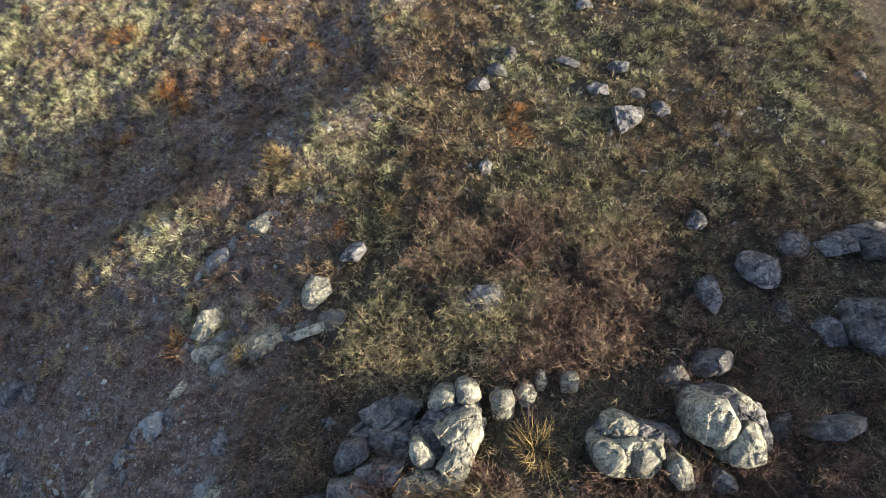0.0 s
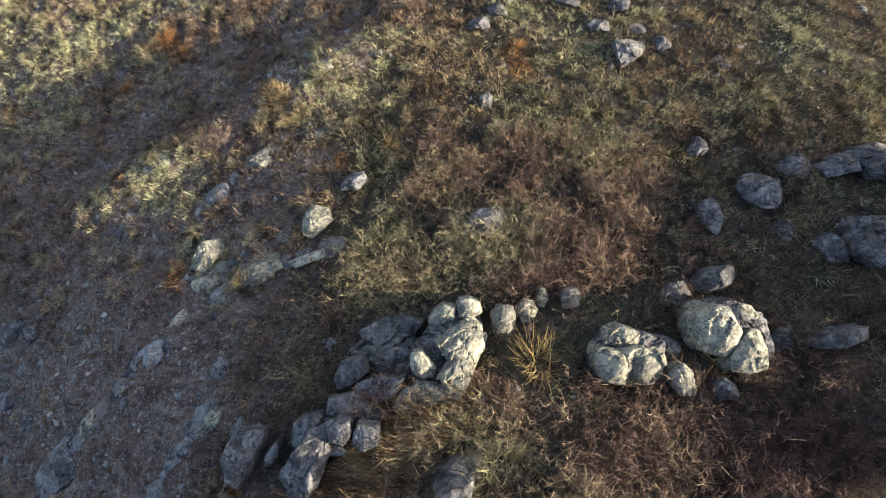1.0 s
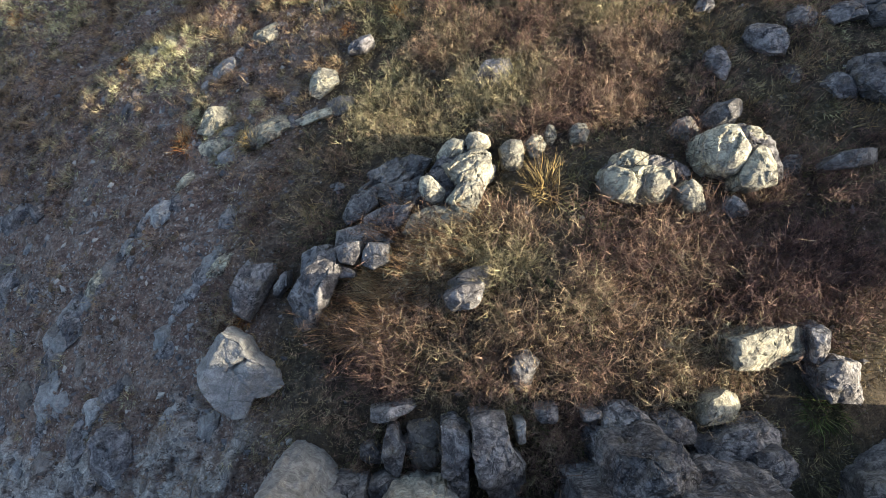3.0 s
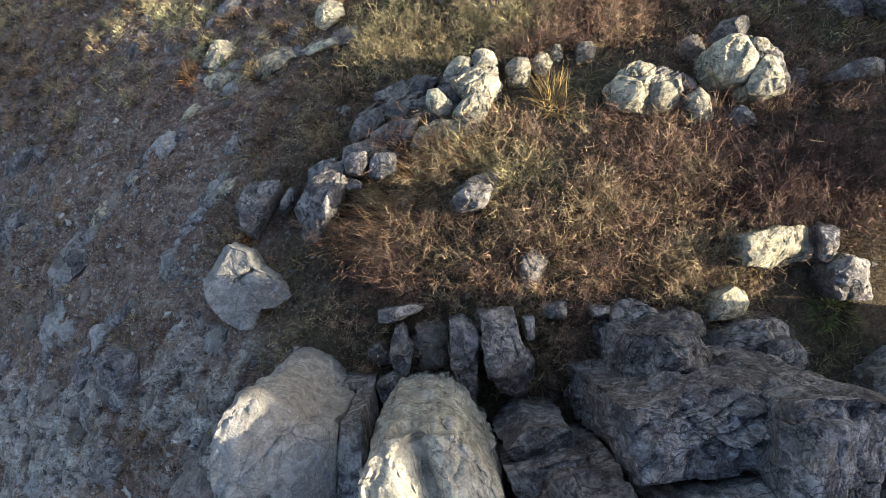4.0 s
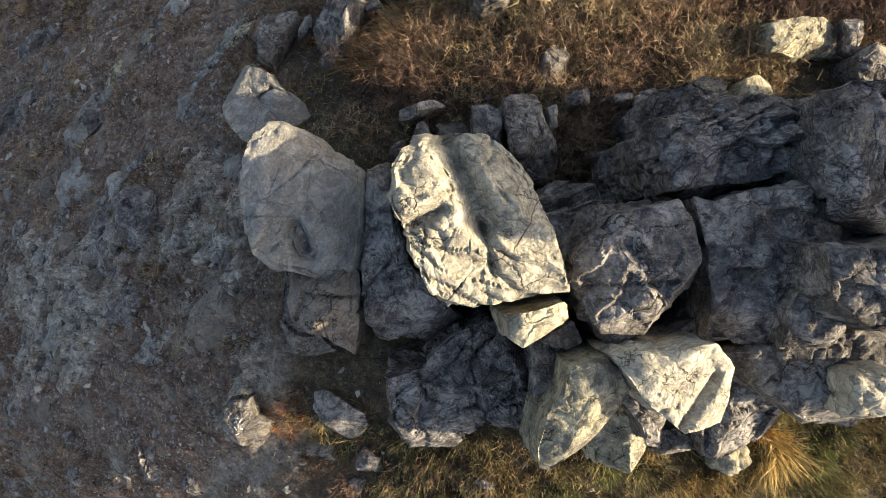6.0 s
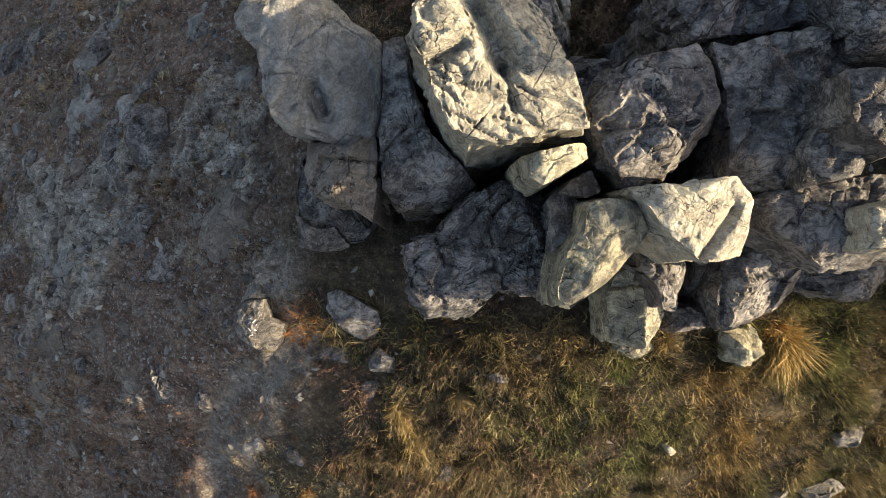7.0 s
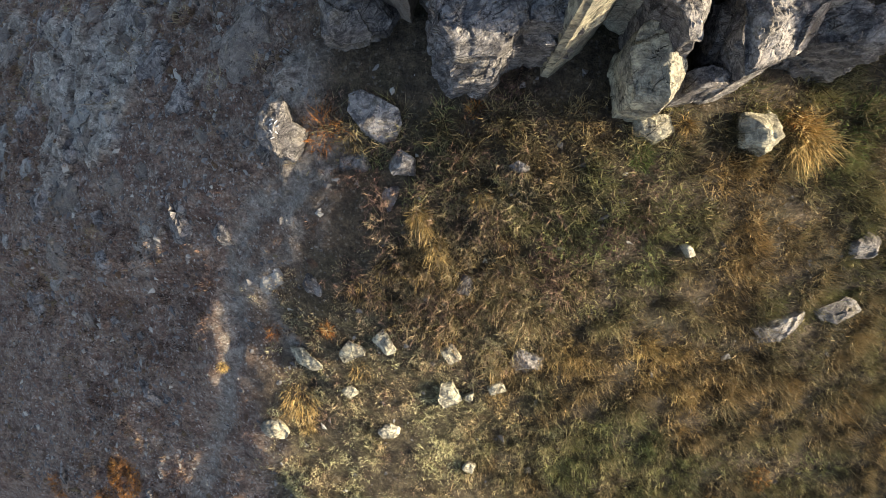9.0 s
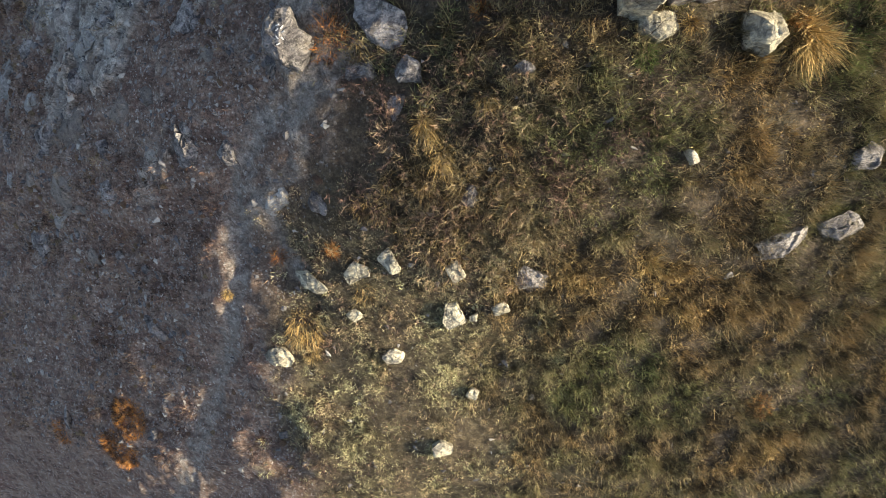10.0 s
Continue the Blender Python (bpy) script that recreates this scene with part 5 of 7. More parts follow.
rock("rock", [(-4.42, -1.77), (-3.94, -1.63), (-3.74, -1.77), (-3.99, -2.06), (-4.33, -1.97)], -0.76, "lichen-yellow rock on the stony ridge, sunlight put into its paleness", group="rocks on the slope", sink=0.15, grain=0.032, seat=True, look_of="lichen")
rock("rock", [(-3.69, -1.83), (-3.35, -1.5), (-2.88, -1.28), (-2.5, -1.36), (-2.69, -1.6), (-3.35, -1.98), (-3.83, -2.12)], -0.46, "lichen-yellow rock on the stony ridge, sunlight put into its paleness", group="rocks on the slope", sink=0.15, grain=0.032, seat=True, look_of="lichen")
rock("rock", [(-5.89, 0.4), (-5.72, 0.73), (-5.39, 0.62), (-5.27, 0.29), (-5.61, 0.07)], -2.29, "lichen-yellow rock on the stony ridge, sunlight put into its paleness", group="rocks on the slope", sink=0.15, grain=0.032, seat=True, look_of="lichen")
rock("rock", [(-3.96, 0.35), (-3.32, 0.72), (-3.0, 0.56), (-3.32, 0.19), (-3.85, 0.14)], -1.68, "lichen-yellow rock on the stony ridge, sunlight put into its paleness", group="rocks on the slope", sink=0.15, grain=0.032, seat=True, look_of="lichen")
rock("rock", [(-2.66, -1.45), (-2.1, -1.24), (-1.72, -1.12), (-1.91, -1.35), (-2.47, -1.54)], -0.35, "lichen-yellow rock on the stony ridge, sunlight put into its paleness", group="rocks on the slope", sink=0.15, grain=0.032, seat=True, look_of="lichen")
rock("rock", [(-6.56, -4.65), (-6.04, -4.03), (-5.66, -3.41), (-5.45, -3.51), (-5.94, -4.32), (-6.32, -4.72)], -0.51, "lichen-yellow rock on the stony ridge, sunlight put into its paleness", group="rocks on the slope", sink=0.15, grain=0.032, seat=True, look_of="lichen")
rock("rock", [(-4.78, -2.61), (-4.4, -2.18), (-4.23, -2.25), (-4.64, -2.69)], -0.58, "lichen-yellow rock on the stony ridge, sunlight put into its paleness", group="rocks on the slope", sink=0.15, grain=0.032, seat=True, look_of="lichen")
rock("rock", [(-2.53, 0.88), (-2.37, 1.04), (-2.16, 0.98), (-2.21, 0.83)], -1.68, "lichen-yellow rock on the stony ridge, sunlight put into its paleness", group="rocks on the slope", sink=0.15, grain=0.032, seat=True, look_of="lichen")
rock("rock", [(-3.83, -4.05), (-3.61, -3.71), (-3.35, -3.49), (-3.31, -3.71), (-3.57, -4.14)], 0.48, "lichen-yellow rock on the stony ridge, sunlight put into its paleness", group="rocks on the slope", sink=0.15, grain=0.032, seat=True, look_of="lichen")
rock("rock", [(-5.55, -3.74), (-5.41, -3.4), (-5.31, -3.64)], -0.49, "lichen-yellow rock on the stony ridge, sunlight put into its paleness", group="rocks on the slope", sink=0.15, grain=0.032, seat=True, look_of="lichen")
rock("rock", [(2.93, 5.47), (3.24, 5.57), (3.32, 5.32), (2.95, 5.24)], -3.68, "grey lichen-speckled rock lying in dry grass", group="rocks on the slope", sink=0.15, grain=0.032, seat=True)
rock("boulder", [(-1.8, -10.21), (-1.66, -10.06), (-1.47, -10.06), (-1.48, -10.32), (-1.7, -10.43)], 2.05, "loose grey boulder lying on the lower slope", group="boulders on the lower slope", sink=0.15, grain=0.032, seat=True)
rock("boulder", [(-8.4, -9.91), (-8.09, -9.59), (-7.79, -9.66), (-7.8, -10.01), (-8.1, -10.39), (-8.3, -10.11)], -0.90, "loose grey boulder lying on the lower slope", group="boulders on the lower slope", sink=0.15, grain=0.032, seat=True)
rock("boulder", [(-6.89, -10.23), (-6.7, -10.14), (-6.56, -10.47), (-6.61, -10.75), (-6.8, -10.51)], -0.35, "loose grey boulder lying on the lower slope", group="boulders on the lower slope", sink=0.15, grain=0.032, seat=True)
rock("boulder", [(-4.4, -10.59), (-4.21, -10.39), (-4.05, -10.43), (-4.05, -10.85), (-4.3, -10.72)], 0.92, "loose grey boulder lying on the lower slope", group="boulders on the lower slope", sink=0.15, grain=0.032, seat=True)
rock("boulder", [(-3.0, -11.36), (-2.9, -11.13), (-2.7, -11.4), (-2.74, -11.56), (-2.95, -11.48)], 1.05, "loose grey boulder lying on the lower slope", group="boulders on the lower slope", sink=0.15, grain=0.032, seat=True)
rock("boulder", [(-0.78, -11.38), (-0.68, -11.19), (-0.53, -11.24), (-0.6, -11.49), (-0.75, -11.45)], 1.75, "loose grey boulder lying on the lower slope", group="boulders on the lower slope", sink=0.15, grain=0.032, seat=True, rise=0.16)
rock("boulder", [(-1.02, -12.32), (-0.83, -12.2), (-0.69, -12.45), (-0.87, -12.57)], 1.01, "boulder on the sunny lower slope, sunlight put into its pale tan", group="boulders on the lower slope", sink=0.15, grain=0.032, seat=True, rise=0.16, look_of="lichen", cut=0.3)
rock("boulder", [(-0.01, -12.53), (0.11, -12.28), (0.52, -12.45), (0.48, -12.7), (0.11, -12.69)], 1.07, "loose grey boulder lying on the lower slope", group="boulders on the lower slope", sink=0.15, grain=0.032, seat=True, rise=0.16)
rock("boulder", [(-2.56, -12.42), (-2.39, -12.21), (-2.09, -12.34), (-2.14, -12.46), (-2.48, -12.59)], 0.75, "boulder on the sunny lower slope, sunlight put into its pale tan", group="boulders on the lower slope", sink=0.15, grain=0.032, seat=True, look_of="lichen", cut=0.3)
rock("boulder", [(-2.02, -12.19), (-1.82, -11.99), (-1.65, -12.36), (-1.78, -12.44)], 0.96, "boulder on the sunny lower slope, sunlight put into its pale tan", group="boulders on the lower slope", sink=0.15, grain=0.032, seat=True, look_of="lichen", cut=0.3)
rock("boulder", [(-1.06, -13.18), (-1.0, -12.88), (-0.83, -12.85), (-0.68, -13.18), (-0.96, -13.31)], 0.61, "boulder on the sunny lower slope, sunlight put into its pale tan", group="boulders on the lower slope", sink=0.15, grain=0.032, seat=True, rise=0.16, look_of="lichen", cut=0.3)
rock("boulder", [(-0.65, -13.09), (-0.51, -13.02), (-0.53, -13.16), (-0.63, -13.17)], 0.56, "boulder on the sunny lower slope, sunlight put into its pale tan", group="boulders on the lower slope", sink=0.15, grain=0.032, seat=True, rise=0.16, look_of="lichen", cut=0.3)
rock("boulder", [(-4.14, -13.89), (-3.93, -13.68), (-3.7, -13.69), (-3.56, -13.85), (-3.61, -14.04), (-3.89, -14.01)], -0.30, "boulder on the sunny lower slope, sunlight put into its pale tan", group="boulders on the lower slope", sink=0.15, grain=0.032, seat=True, look_of="lichen", cut=0.3)
rock("boulder", [(-2.05, -13.81), (-1.87, -13.63), (-1.64, -13.72), (-1.73, -13.92), (-1.96, -13.92)], 0.10, "boulder on the sunny lower slope, sunlight put into its pale tan", group="boulders on the lower slope", sink=0.15, grain=0.032, seat=True, look_of="lichen", cut=0.3)
rock("boulder", [(3.37, -12.01), (3.73, -11.82), (4.05, -11.74), (4.09, -11.9), (3.81, -12.22), (3.53, -12.25)], 1.31, "loose grey boulder lying on the lower slope", group="boulders on the lower slope", sink=0.15, grain=0.032, seat=True, rise=0.16)
rock("boulder", [(4.19, -11.74), (4.54, -11.57), (4.85, -11.67), (4.93, -11.83), (4.62, -11.98), (4.31, -11.9)], 1.40, "loose grey boulder lying on the lower slope", group="boulders on the lower slope", sink=0.15, grain=0.032, seat=True, rise=0.16)
rock("boulder", [(-1.27, -15.48), (-1.12, -15.34), (-0.88, -15.44), (-0.93, -15.63), (-1.22, -15.65)], -0.57, "boulder on the sunny lower slope, sunlight put into its pale tan", group="boulders on the lower slope", sink=0.15, grain=0.032, seat=True, rise=0.16, look_of="lichen", cut=0.3)
rock("boulder", [(-3.41, -12.36), (-3.15, -12.36), (-2.8, -12.68), (-2.98, -12.76), (-3.24, -12.63)], 0.40, "boulder on the sunny lower slope, sunlight put into its pale tan", group="boulders on the lower slope", sink=0.15, grain=0.032, seat=True, look_of="lichen", cut=0.3)
rock("boulder", [(-6.73, -13.19), (-6.47, -13.3), (-6.11, -13.67), (-6.22, -13.77), (-6.53, -13.51)], -1.37, "loose grey boulder lying on the lower slope", group="boulders on the lower slope", sink=0.15, grain=0.032, seat=True)
rock("boulder", [(-9.52, -15.52), (-9.43, -15.45), (-9.31, -15.99), (-9.46, -16.04)], -3.58, "loose grey boulder lying on the lower slope", group="boulders on the lower slope", sink=0.15, grain=0.032, seat=True)
rock("boulder", [(2.01, -10.83), (2.07, -10.82), (2.25, -10.97), (2.14, -11.0)], 2.18, "small white stone lying in the grass", group="boulders on the lower slope", sink=0.15, grain=0.032, seat=True, rise=0.17, look_of="pale")
rock("boulder", [(-0.16, -9.88), (-0.06, -9.83), (0.11, -9.91), (0.04, -9.97), (-0.09, -9.95)], 2.66, "loose grey boulder lying on the lower slope", group="boulders on the lower slope", sink=0.15, grain=0.032, seat=True, rise=0.16)
rock("boulder", [(4.37, -10.8), (4.59, -10.68), (4.74, -10.77), (4.7, -11.03), (4.4, -11.06)], 1.92, "loose grey boulder lying on the lower slope", group="boulders on the lower slope", sink=0.15, grain=0.032, seat=True, rise=0.16)
rock("boulder", [(-0.69, -14.5), (-0.59, -14.34), (-0.46, -14.41), (-0.52, -14.57)], -0.20, "boulder on the sunny lower slope, sunlight put into its pale tan", group="boulders on the lower slope", sink=0.15, grain=0.032, seat=True, rise=0.16, look_of="lichen", cut=0.3)
rock("boulder", [(-6.53, -12.36), (-6.38, -12.3), (-6.29, -12.44), (-6.43, -12.49)], -1.10, "loose grey boulder lying on the lower slope", group="boulders on the lower slope", sink=0.15, grain=0.032, seat=True)
rock("boulder", [(-7.03, -15.69), (-6.89, -15.61), (-6.8, -15.84), (-6.95, -15.88)], -2.40, "loose grey boulder lying on the lower slope", group="boulders on the lower slope", sink=0.15, grain=0.032, seat=True)
rock("boulder", [(-2.59, -13.08), (-2.41, -12.97), (-2.28, -13.11), (-2.42, -13.22)], 0.34, "boulder on the sunny lower slope, sunlight put into its pale tan", group="boulders on the lower slope", sink=0.15, grain=0.032, seat=True, look_of="lichen", cut=0.3)
rock("boulder", [(-7.19, -12.09), (-6.98, -12.04), (-6.9, -12.17), (-7.09, -12.23)], -1.38, "loose grey boulder lying on the lower slope", group="boulders on the lower slope", sink=0.15, grain=0.032, seat=True)
rock("boulder", [(-4.11, -12.02), (-3.95, -11.96), (-3.89, -12.08), (-4.04, -12.13)], 0.20, "loose grey boulder lying on the lower slope", group="boulders on the lower slope", sink=0.15, grain=0.032, seat=True)
rock("boulder", [(-4.13, -15.42), (-3.92, -15.39), (-3.89, -15.5), (-4.08, -15.56)], -1.28, "loose grey boulder lying on the lower slope", group="boulders on the lower slope", sink=0.15, grain=0.032, seat=True)
rock("boulder", [(-0.32, -12.95), (-0.11, -12.83), (-0.02, -13.0), (-0.24, -13.08)], 0.72, "boulder on the sunny lower slope, sunlight put into its pale tan", group="boulders on the lower slope", sink=0.15, grain=0.032, seat=True, rise=0.16, look_of="lichen", cut=0.3)
humps()
# unseen blocks added east of the outcrop, as the crag going on, for shade
rng_crag = np.random.default_rng(5)
for cx, cy, w, d, z in ((5.15, -6.5, 0.5, 0.6, 5.6), (5.1, -7.5, 0.45, 0.5, 5.4), (6.0, -6.3, 0.6, 0.5, 7.6), (6.1, -7.0, 0.65, 0.4, 8.1), (7.1, -6.4, 0.65, 0.65, 7.0), (7.2, -7.3, 0.6, 0.5, 6.5), (8.2, -6.9, 0.7, 0.8, 5.6), (6.2, -8.6, 0.7, 0.5, 5.9), (7.3, -8.5, 0.7, 0.5, 4.9), (9.2, -6.6, 0.6, 0.6, 4.0)):
    ring = [(cx + w * 1.15 * math.cos(a + 0.3 * rng_crag.normal()) * rng_crag.uniform(0.8, 1.15), cy + d * 1.15 * math.sin(a) * rng_crag.uniform(0.85, 1.1)) for a in np.linspace(0, 2 * math.pi, 7, endpoint=False)]
    rock("rock_block", ring, z, "tall grey limestone block out of view, added to shade the outcrop", group="outcrop blocks", grain=0.06)
# unseen rocks added farther east, so that their shade reaches the slope
for cx, cy, w, d, z in ((8.7, -0.3, 0.6, 0.5, 1.7), (8.9, -1.0, 0.7, 0.6, 2.7), (8.7, -1.9, 0.6, 0.65, 3.0), (9.7, -0.6, 0.7, 0.7, 2.0), (9.8, -1.9, 0.8, 0.7, 2.4), (8.8, -2.9, 0.6, 0.6, 3.5), (8.7, -3.75, 0.55, 0.5, 4.4), (9.7, -3.2, 0.7, 0.7, 3.0), (10.6, -2.4, 0.6, 0.6, 1.7)):
    ring = [(cx + w * 1.1 * math.cos(a + 0.3 * rng_crag.normal()) * rng_crag.uniform(0.8, 1.15), cy + d * 1.1 * math.sin(a) * rng_crag.uniform(0.85, 1.1)) for a in np.linspace(0, 2 * math.pi, 7, endpoint=False)]
    rock("rock_block", ring, z, "grey rock out of view, added to shade the slope", group="crag blocks", grain=0.06)

# ---- growth ----
rng = np.random.default_rng(11)


def strands(name, roots, ways, lengths, widths, tones, material, droop=0.35, kind="stuff", label="", category="", at=None, twigs=None, plain=False):
    """Blades or stems as one mesh: each a tapering bent strip (plain: one tapering blade); twigs are further plain blades."""
    def sides(ways, widths):
        s = np.cross(ways, rng.normal(size=ways.shape))
        return s / (np.linalg.norm(s, axis=1)[:, None] + 1e-9) * (widths * 0.5)[:, None]

    # noise brightens or darkens clumps, so lit tops and gaps sit in the colour
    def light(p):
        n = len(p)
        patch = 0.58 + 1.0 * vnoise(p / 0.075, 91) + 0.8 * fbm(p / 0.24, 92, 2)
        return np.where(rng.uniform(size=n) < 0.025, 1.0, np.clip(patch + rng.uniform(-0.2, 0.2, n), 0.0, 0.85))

    def blades(roots, ways, lengths, widths):
        w = sides(ways, widths)
        return np.stack([roots - w, roots + w, roots + ways * lengths[:, None]], 1).reshape(-1, 3)

    ways = ways / np.linalg.norm(ways, axis=1)[:, None]
    n = len(roots)
    if plain:
        V, per = blades(roots, ways, lengths, widths), 3
        loops, starts = np.arange(n * 3), np.arange(n) * 3
    else:
        mid = roots + ways * (lengths * 0.55)[:, None]
        tip = roots + ways * lengths[:, None]
        flat = ways.copy()
        flat[:, 2] = 0
        tip = tip + flat * (droop * lengths * 0.4)[:, None] + rng.normal(size=(n, 3)) * (0.10 * lengths)[:, None]
        tip[:, 2] -= droop * lengths * 0.45
        w = sides(ways, widths)
        V, per = np.stack([roots - w, roots + w, mid + w * 0.8, mid - w * 0.8, tip], 1).reshape(-1, 3), 5
        k = np.arange(n)[:, None] * 5
        loops = np.concatenate([k + np.array([0, 1, 2, 3]), k + np.array([3, 2, 4])], 1).ravel()
        starts = (np.arange(n)[:, None] * 7 + np.array([0, 4])).ravel()
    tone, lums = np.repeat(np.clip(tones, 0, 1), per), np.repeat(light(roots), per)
    if twigs is not None:
        r2, w2, l2, d2, t2 = twigs
        w2 = w2 / np.linalg.norm(w2, axis=1)[:, None]
        loops, starts = np.concatenate([loops, len(V) + np.arange(len(r2) * 3)]), np.concatenate([starts, len(loops) + np.arange(len(r2)) * 3])
        V = np.concatenate([V, blades(r2, w2, l2, d2)])
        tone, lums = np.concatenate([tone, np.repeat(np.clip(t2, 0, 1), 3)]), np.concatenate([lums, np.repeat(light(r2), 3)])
    origin = np.array(at if at is not None else (0, 0, 0))
    me = bpy.data.meshes.new(name)
    me.vertices.add(len(V))
    me.vertices.foreach_set("co", (V - origin).ravel().astype(np.float32))
    me.loops.add(len(loops))
    me.loops.foreach_set("vertex_index", loops.astype(np.int32))
    me.polygons.add(len(starts))
    me.polygons.foreach_set("loop_start", starts.astype(np.int32))
    me.update(calc_edges=True)
    me.attributes.new("tone", "FLOAT", "POINT").data.foreach_set("value", tone.astype(np.float32))
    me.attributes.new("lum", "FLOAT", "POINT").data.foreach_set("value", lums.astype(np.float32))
    me.materials.append(material)
    ob = new(name, me)
    ob.location = origin
    return tagged(ob, label, category, kind=kind)


def scatter(n, box, keep):
    """n points in a box (x0, y0, x1, y1), thinned by keep(x, y) in 0..1."""
    x = rng.uniform(box[0], box[2], n)
    y = rng.uniform(box[1], box[3], n)
    ok = rng.uniform(size=n) < keep(x, y)
    return x[ok], y[ok]


def tufted(cx, cy, per, spread, height, tone, lean=(0.0, 0.0), fan=0.8, width=0.006, jitter=0.12, stray=0.22, dome=0.0):
    """Strands in tufts round the centres given."""
    n = len(cx)
    k = np.repeat(np.arange(n), per)
    a = rng.uniform(0, 2 * np.pi, len(k))
    r = np.sqrt(rng.uniform(size=len(k)))
    big = (0.55 + 1.0 * rng.uniform(size=n) ** 1.6)[k]
    dx, dy = np.cos(a) * r, np.sin(a) * r
    x, y = cx[k] + dx * spread * big, cy[k] + dy * spread * big
    roots = np.stack([x, y, land(x, y) - 0.02 + dome * big * (1 - r * r)], 1)
    ways = np.stack([dx * fan + lean[0] + rng.normal(0, stray, len(k)), dy * fan + lean[1] + rng.normal(0, stray, len(k)), np.full(len(k), 1.0)], 1)
    height = height * np.clip(1 + 1.1 * fbm(xyz(x, y) / 0.30, 95, 2), 0.45, 1.35)
    return roots, ways, height * np.minimum(big, 1.25) * rng.uniform(0.5, 1.2, len(k)), np.full(len(k), width) * rng.uniform(0.7, 1.4, len(k)), tone[k] + rng.normal(0, jitter, len(k))


def mounds(name, x, y, size, tone, label, category="moss", flat=0.75):
    """Rounded cushions of matted growth, one dome each."""
    n = len(x)
    ring = np.linspace(0, 2 * np.pi, 7, endpoint=False)
    prof = [(1.05, -0.25), (0.92, 0.45), (0.5, 0.9)]
    base = np.concatenate([np.stack([r * np.cos(ring + 0.3 * k), r * np.sin(ring + 0.3 * k), np.full(7, h * flat)], 1) for k, (r, h) in enumerate(prof)] + [np.array([[0, 0, flat]])])
    tri = []
    for k in range(2):
        for i in range(7):
            a, b, c, d = 7 * k + i, 7 * k + (i + 1) % 7, 7 * k + 7 + (i + 1) % 7, 7 * k + 7 + i
            tri += [(a, b, c), (a, c, d)]
    tri += [(14 + i, 14 + (i + 1) % 7, 21) for i in range(7)]
    tri = np.array(tri)
    V = base[None] * (1 + rng.normal(0, 0.17, (n, 22, 1))) * size[:, None, None] * rng.uniform(0.75, 1.3, (n, 1, 3))
    V = V + np.stack([x, y, land(x, y)], 1)[:, None]
    F = (tri[None] + 22 * np.arange(n)[:, None, None]).reshape(-1, 3)
    me = mesh_from(name, V.reshape(-1, 3), F, MAT, True)
    t = np.repeat(np.clip(tone, 0, 1), 22)
    me.attributes.new("tone", "FLOAT", "POINT").data.foreach_set("value", t.astype(np.float32))
    return tagged(new(name, me), label, category, kind="stuff")


def meadow(x, y):
    edge = -9.35 + 0.45 * wobble(x, y, 0.7, 41) + 1.0 * smooth(2.8, 4.2, x)
    west = -1.6 + 0.7 * wobble(x, y, 1.3, 42) + 1.5 * smooth(-11.3, -13.3, y)
    gaps = 0.28 + 0.72 * smooth(-0.28, 0.14, wobble(x, y, 0.38, 43))
    return gaps * smooth(0.3, -0.5, y - edge) * smooth(-0.7, 0.9, x - west) * (1 - 0.95 * trodden(x, y))


def dry_meadow():
    x, y = scatter(17500, (-5.0, -17.0, 7.5, -8.0), meadow)
    def spot(px, py, wx, wy):
        return np.exp(-(((x - px) / wx) ** 2) - ((y - py) / wy) ** 2)

    t = 0.43 + 0.5 * wobble(x, y, 1.3, 44) + 0.45 * wobble(x, y, 0.45, 45)
    # spot at (0.6, -10.9): olive grass, with shade put into its tone
    t = t - 0.14 * spot(4.4, -11.9, 0.8, 0.5) + 0.32 * spot(4.9, -13.6, 1.8, 0.9) - 0.38 * spot(0.6, -10.9, 1.0, 1.0) - 0.2 * spot(3.6, -10.0, 0.5, 0.4) - 0.2 * spot(5.0, -10.6, 1.0, 0.6)
    t = t + 0.30 * spot(1.5, -12.6, 1.0, 0.7) + 0.22 * spot(3.2, -11.2, 1.0, 0.5) + 0.2 * spot(2.6, -12.3, 0.9, 0.5) + 0.28 * spot(1.4, -10.0, 0.9, 0.6)
    r = tufted(x, y, 38, 0.13, 0.16, t, lean=(0.08, -0.25), fan=0.8, width=0.0085, jitter=0.10, stray=0.5, dome=0.06)
    strands("dry_grass", *r, GRASS, 0.8, plain=True, label="dense olive, brown and orange dry grass covering the slope", category="grass")


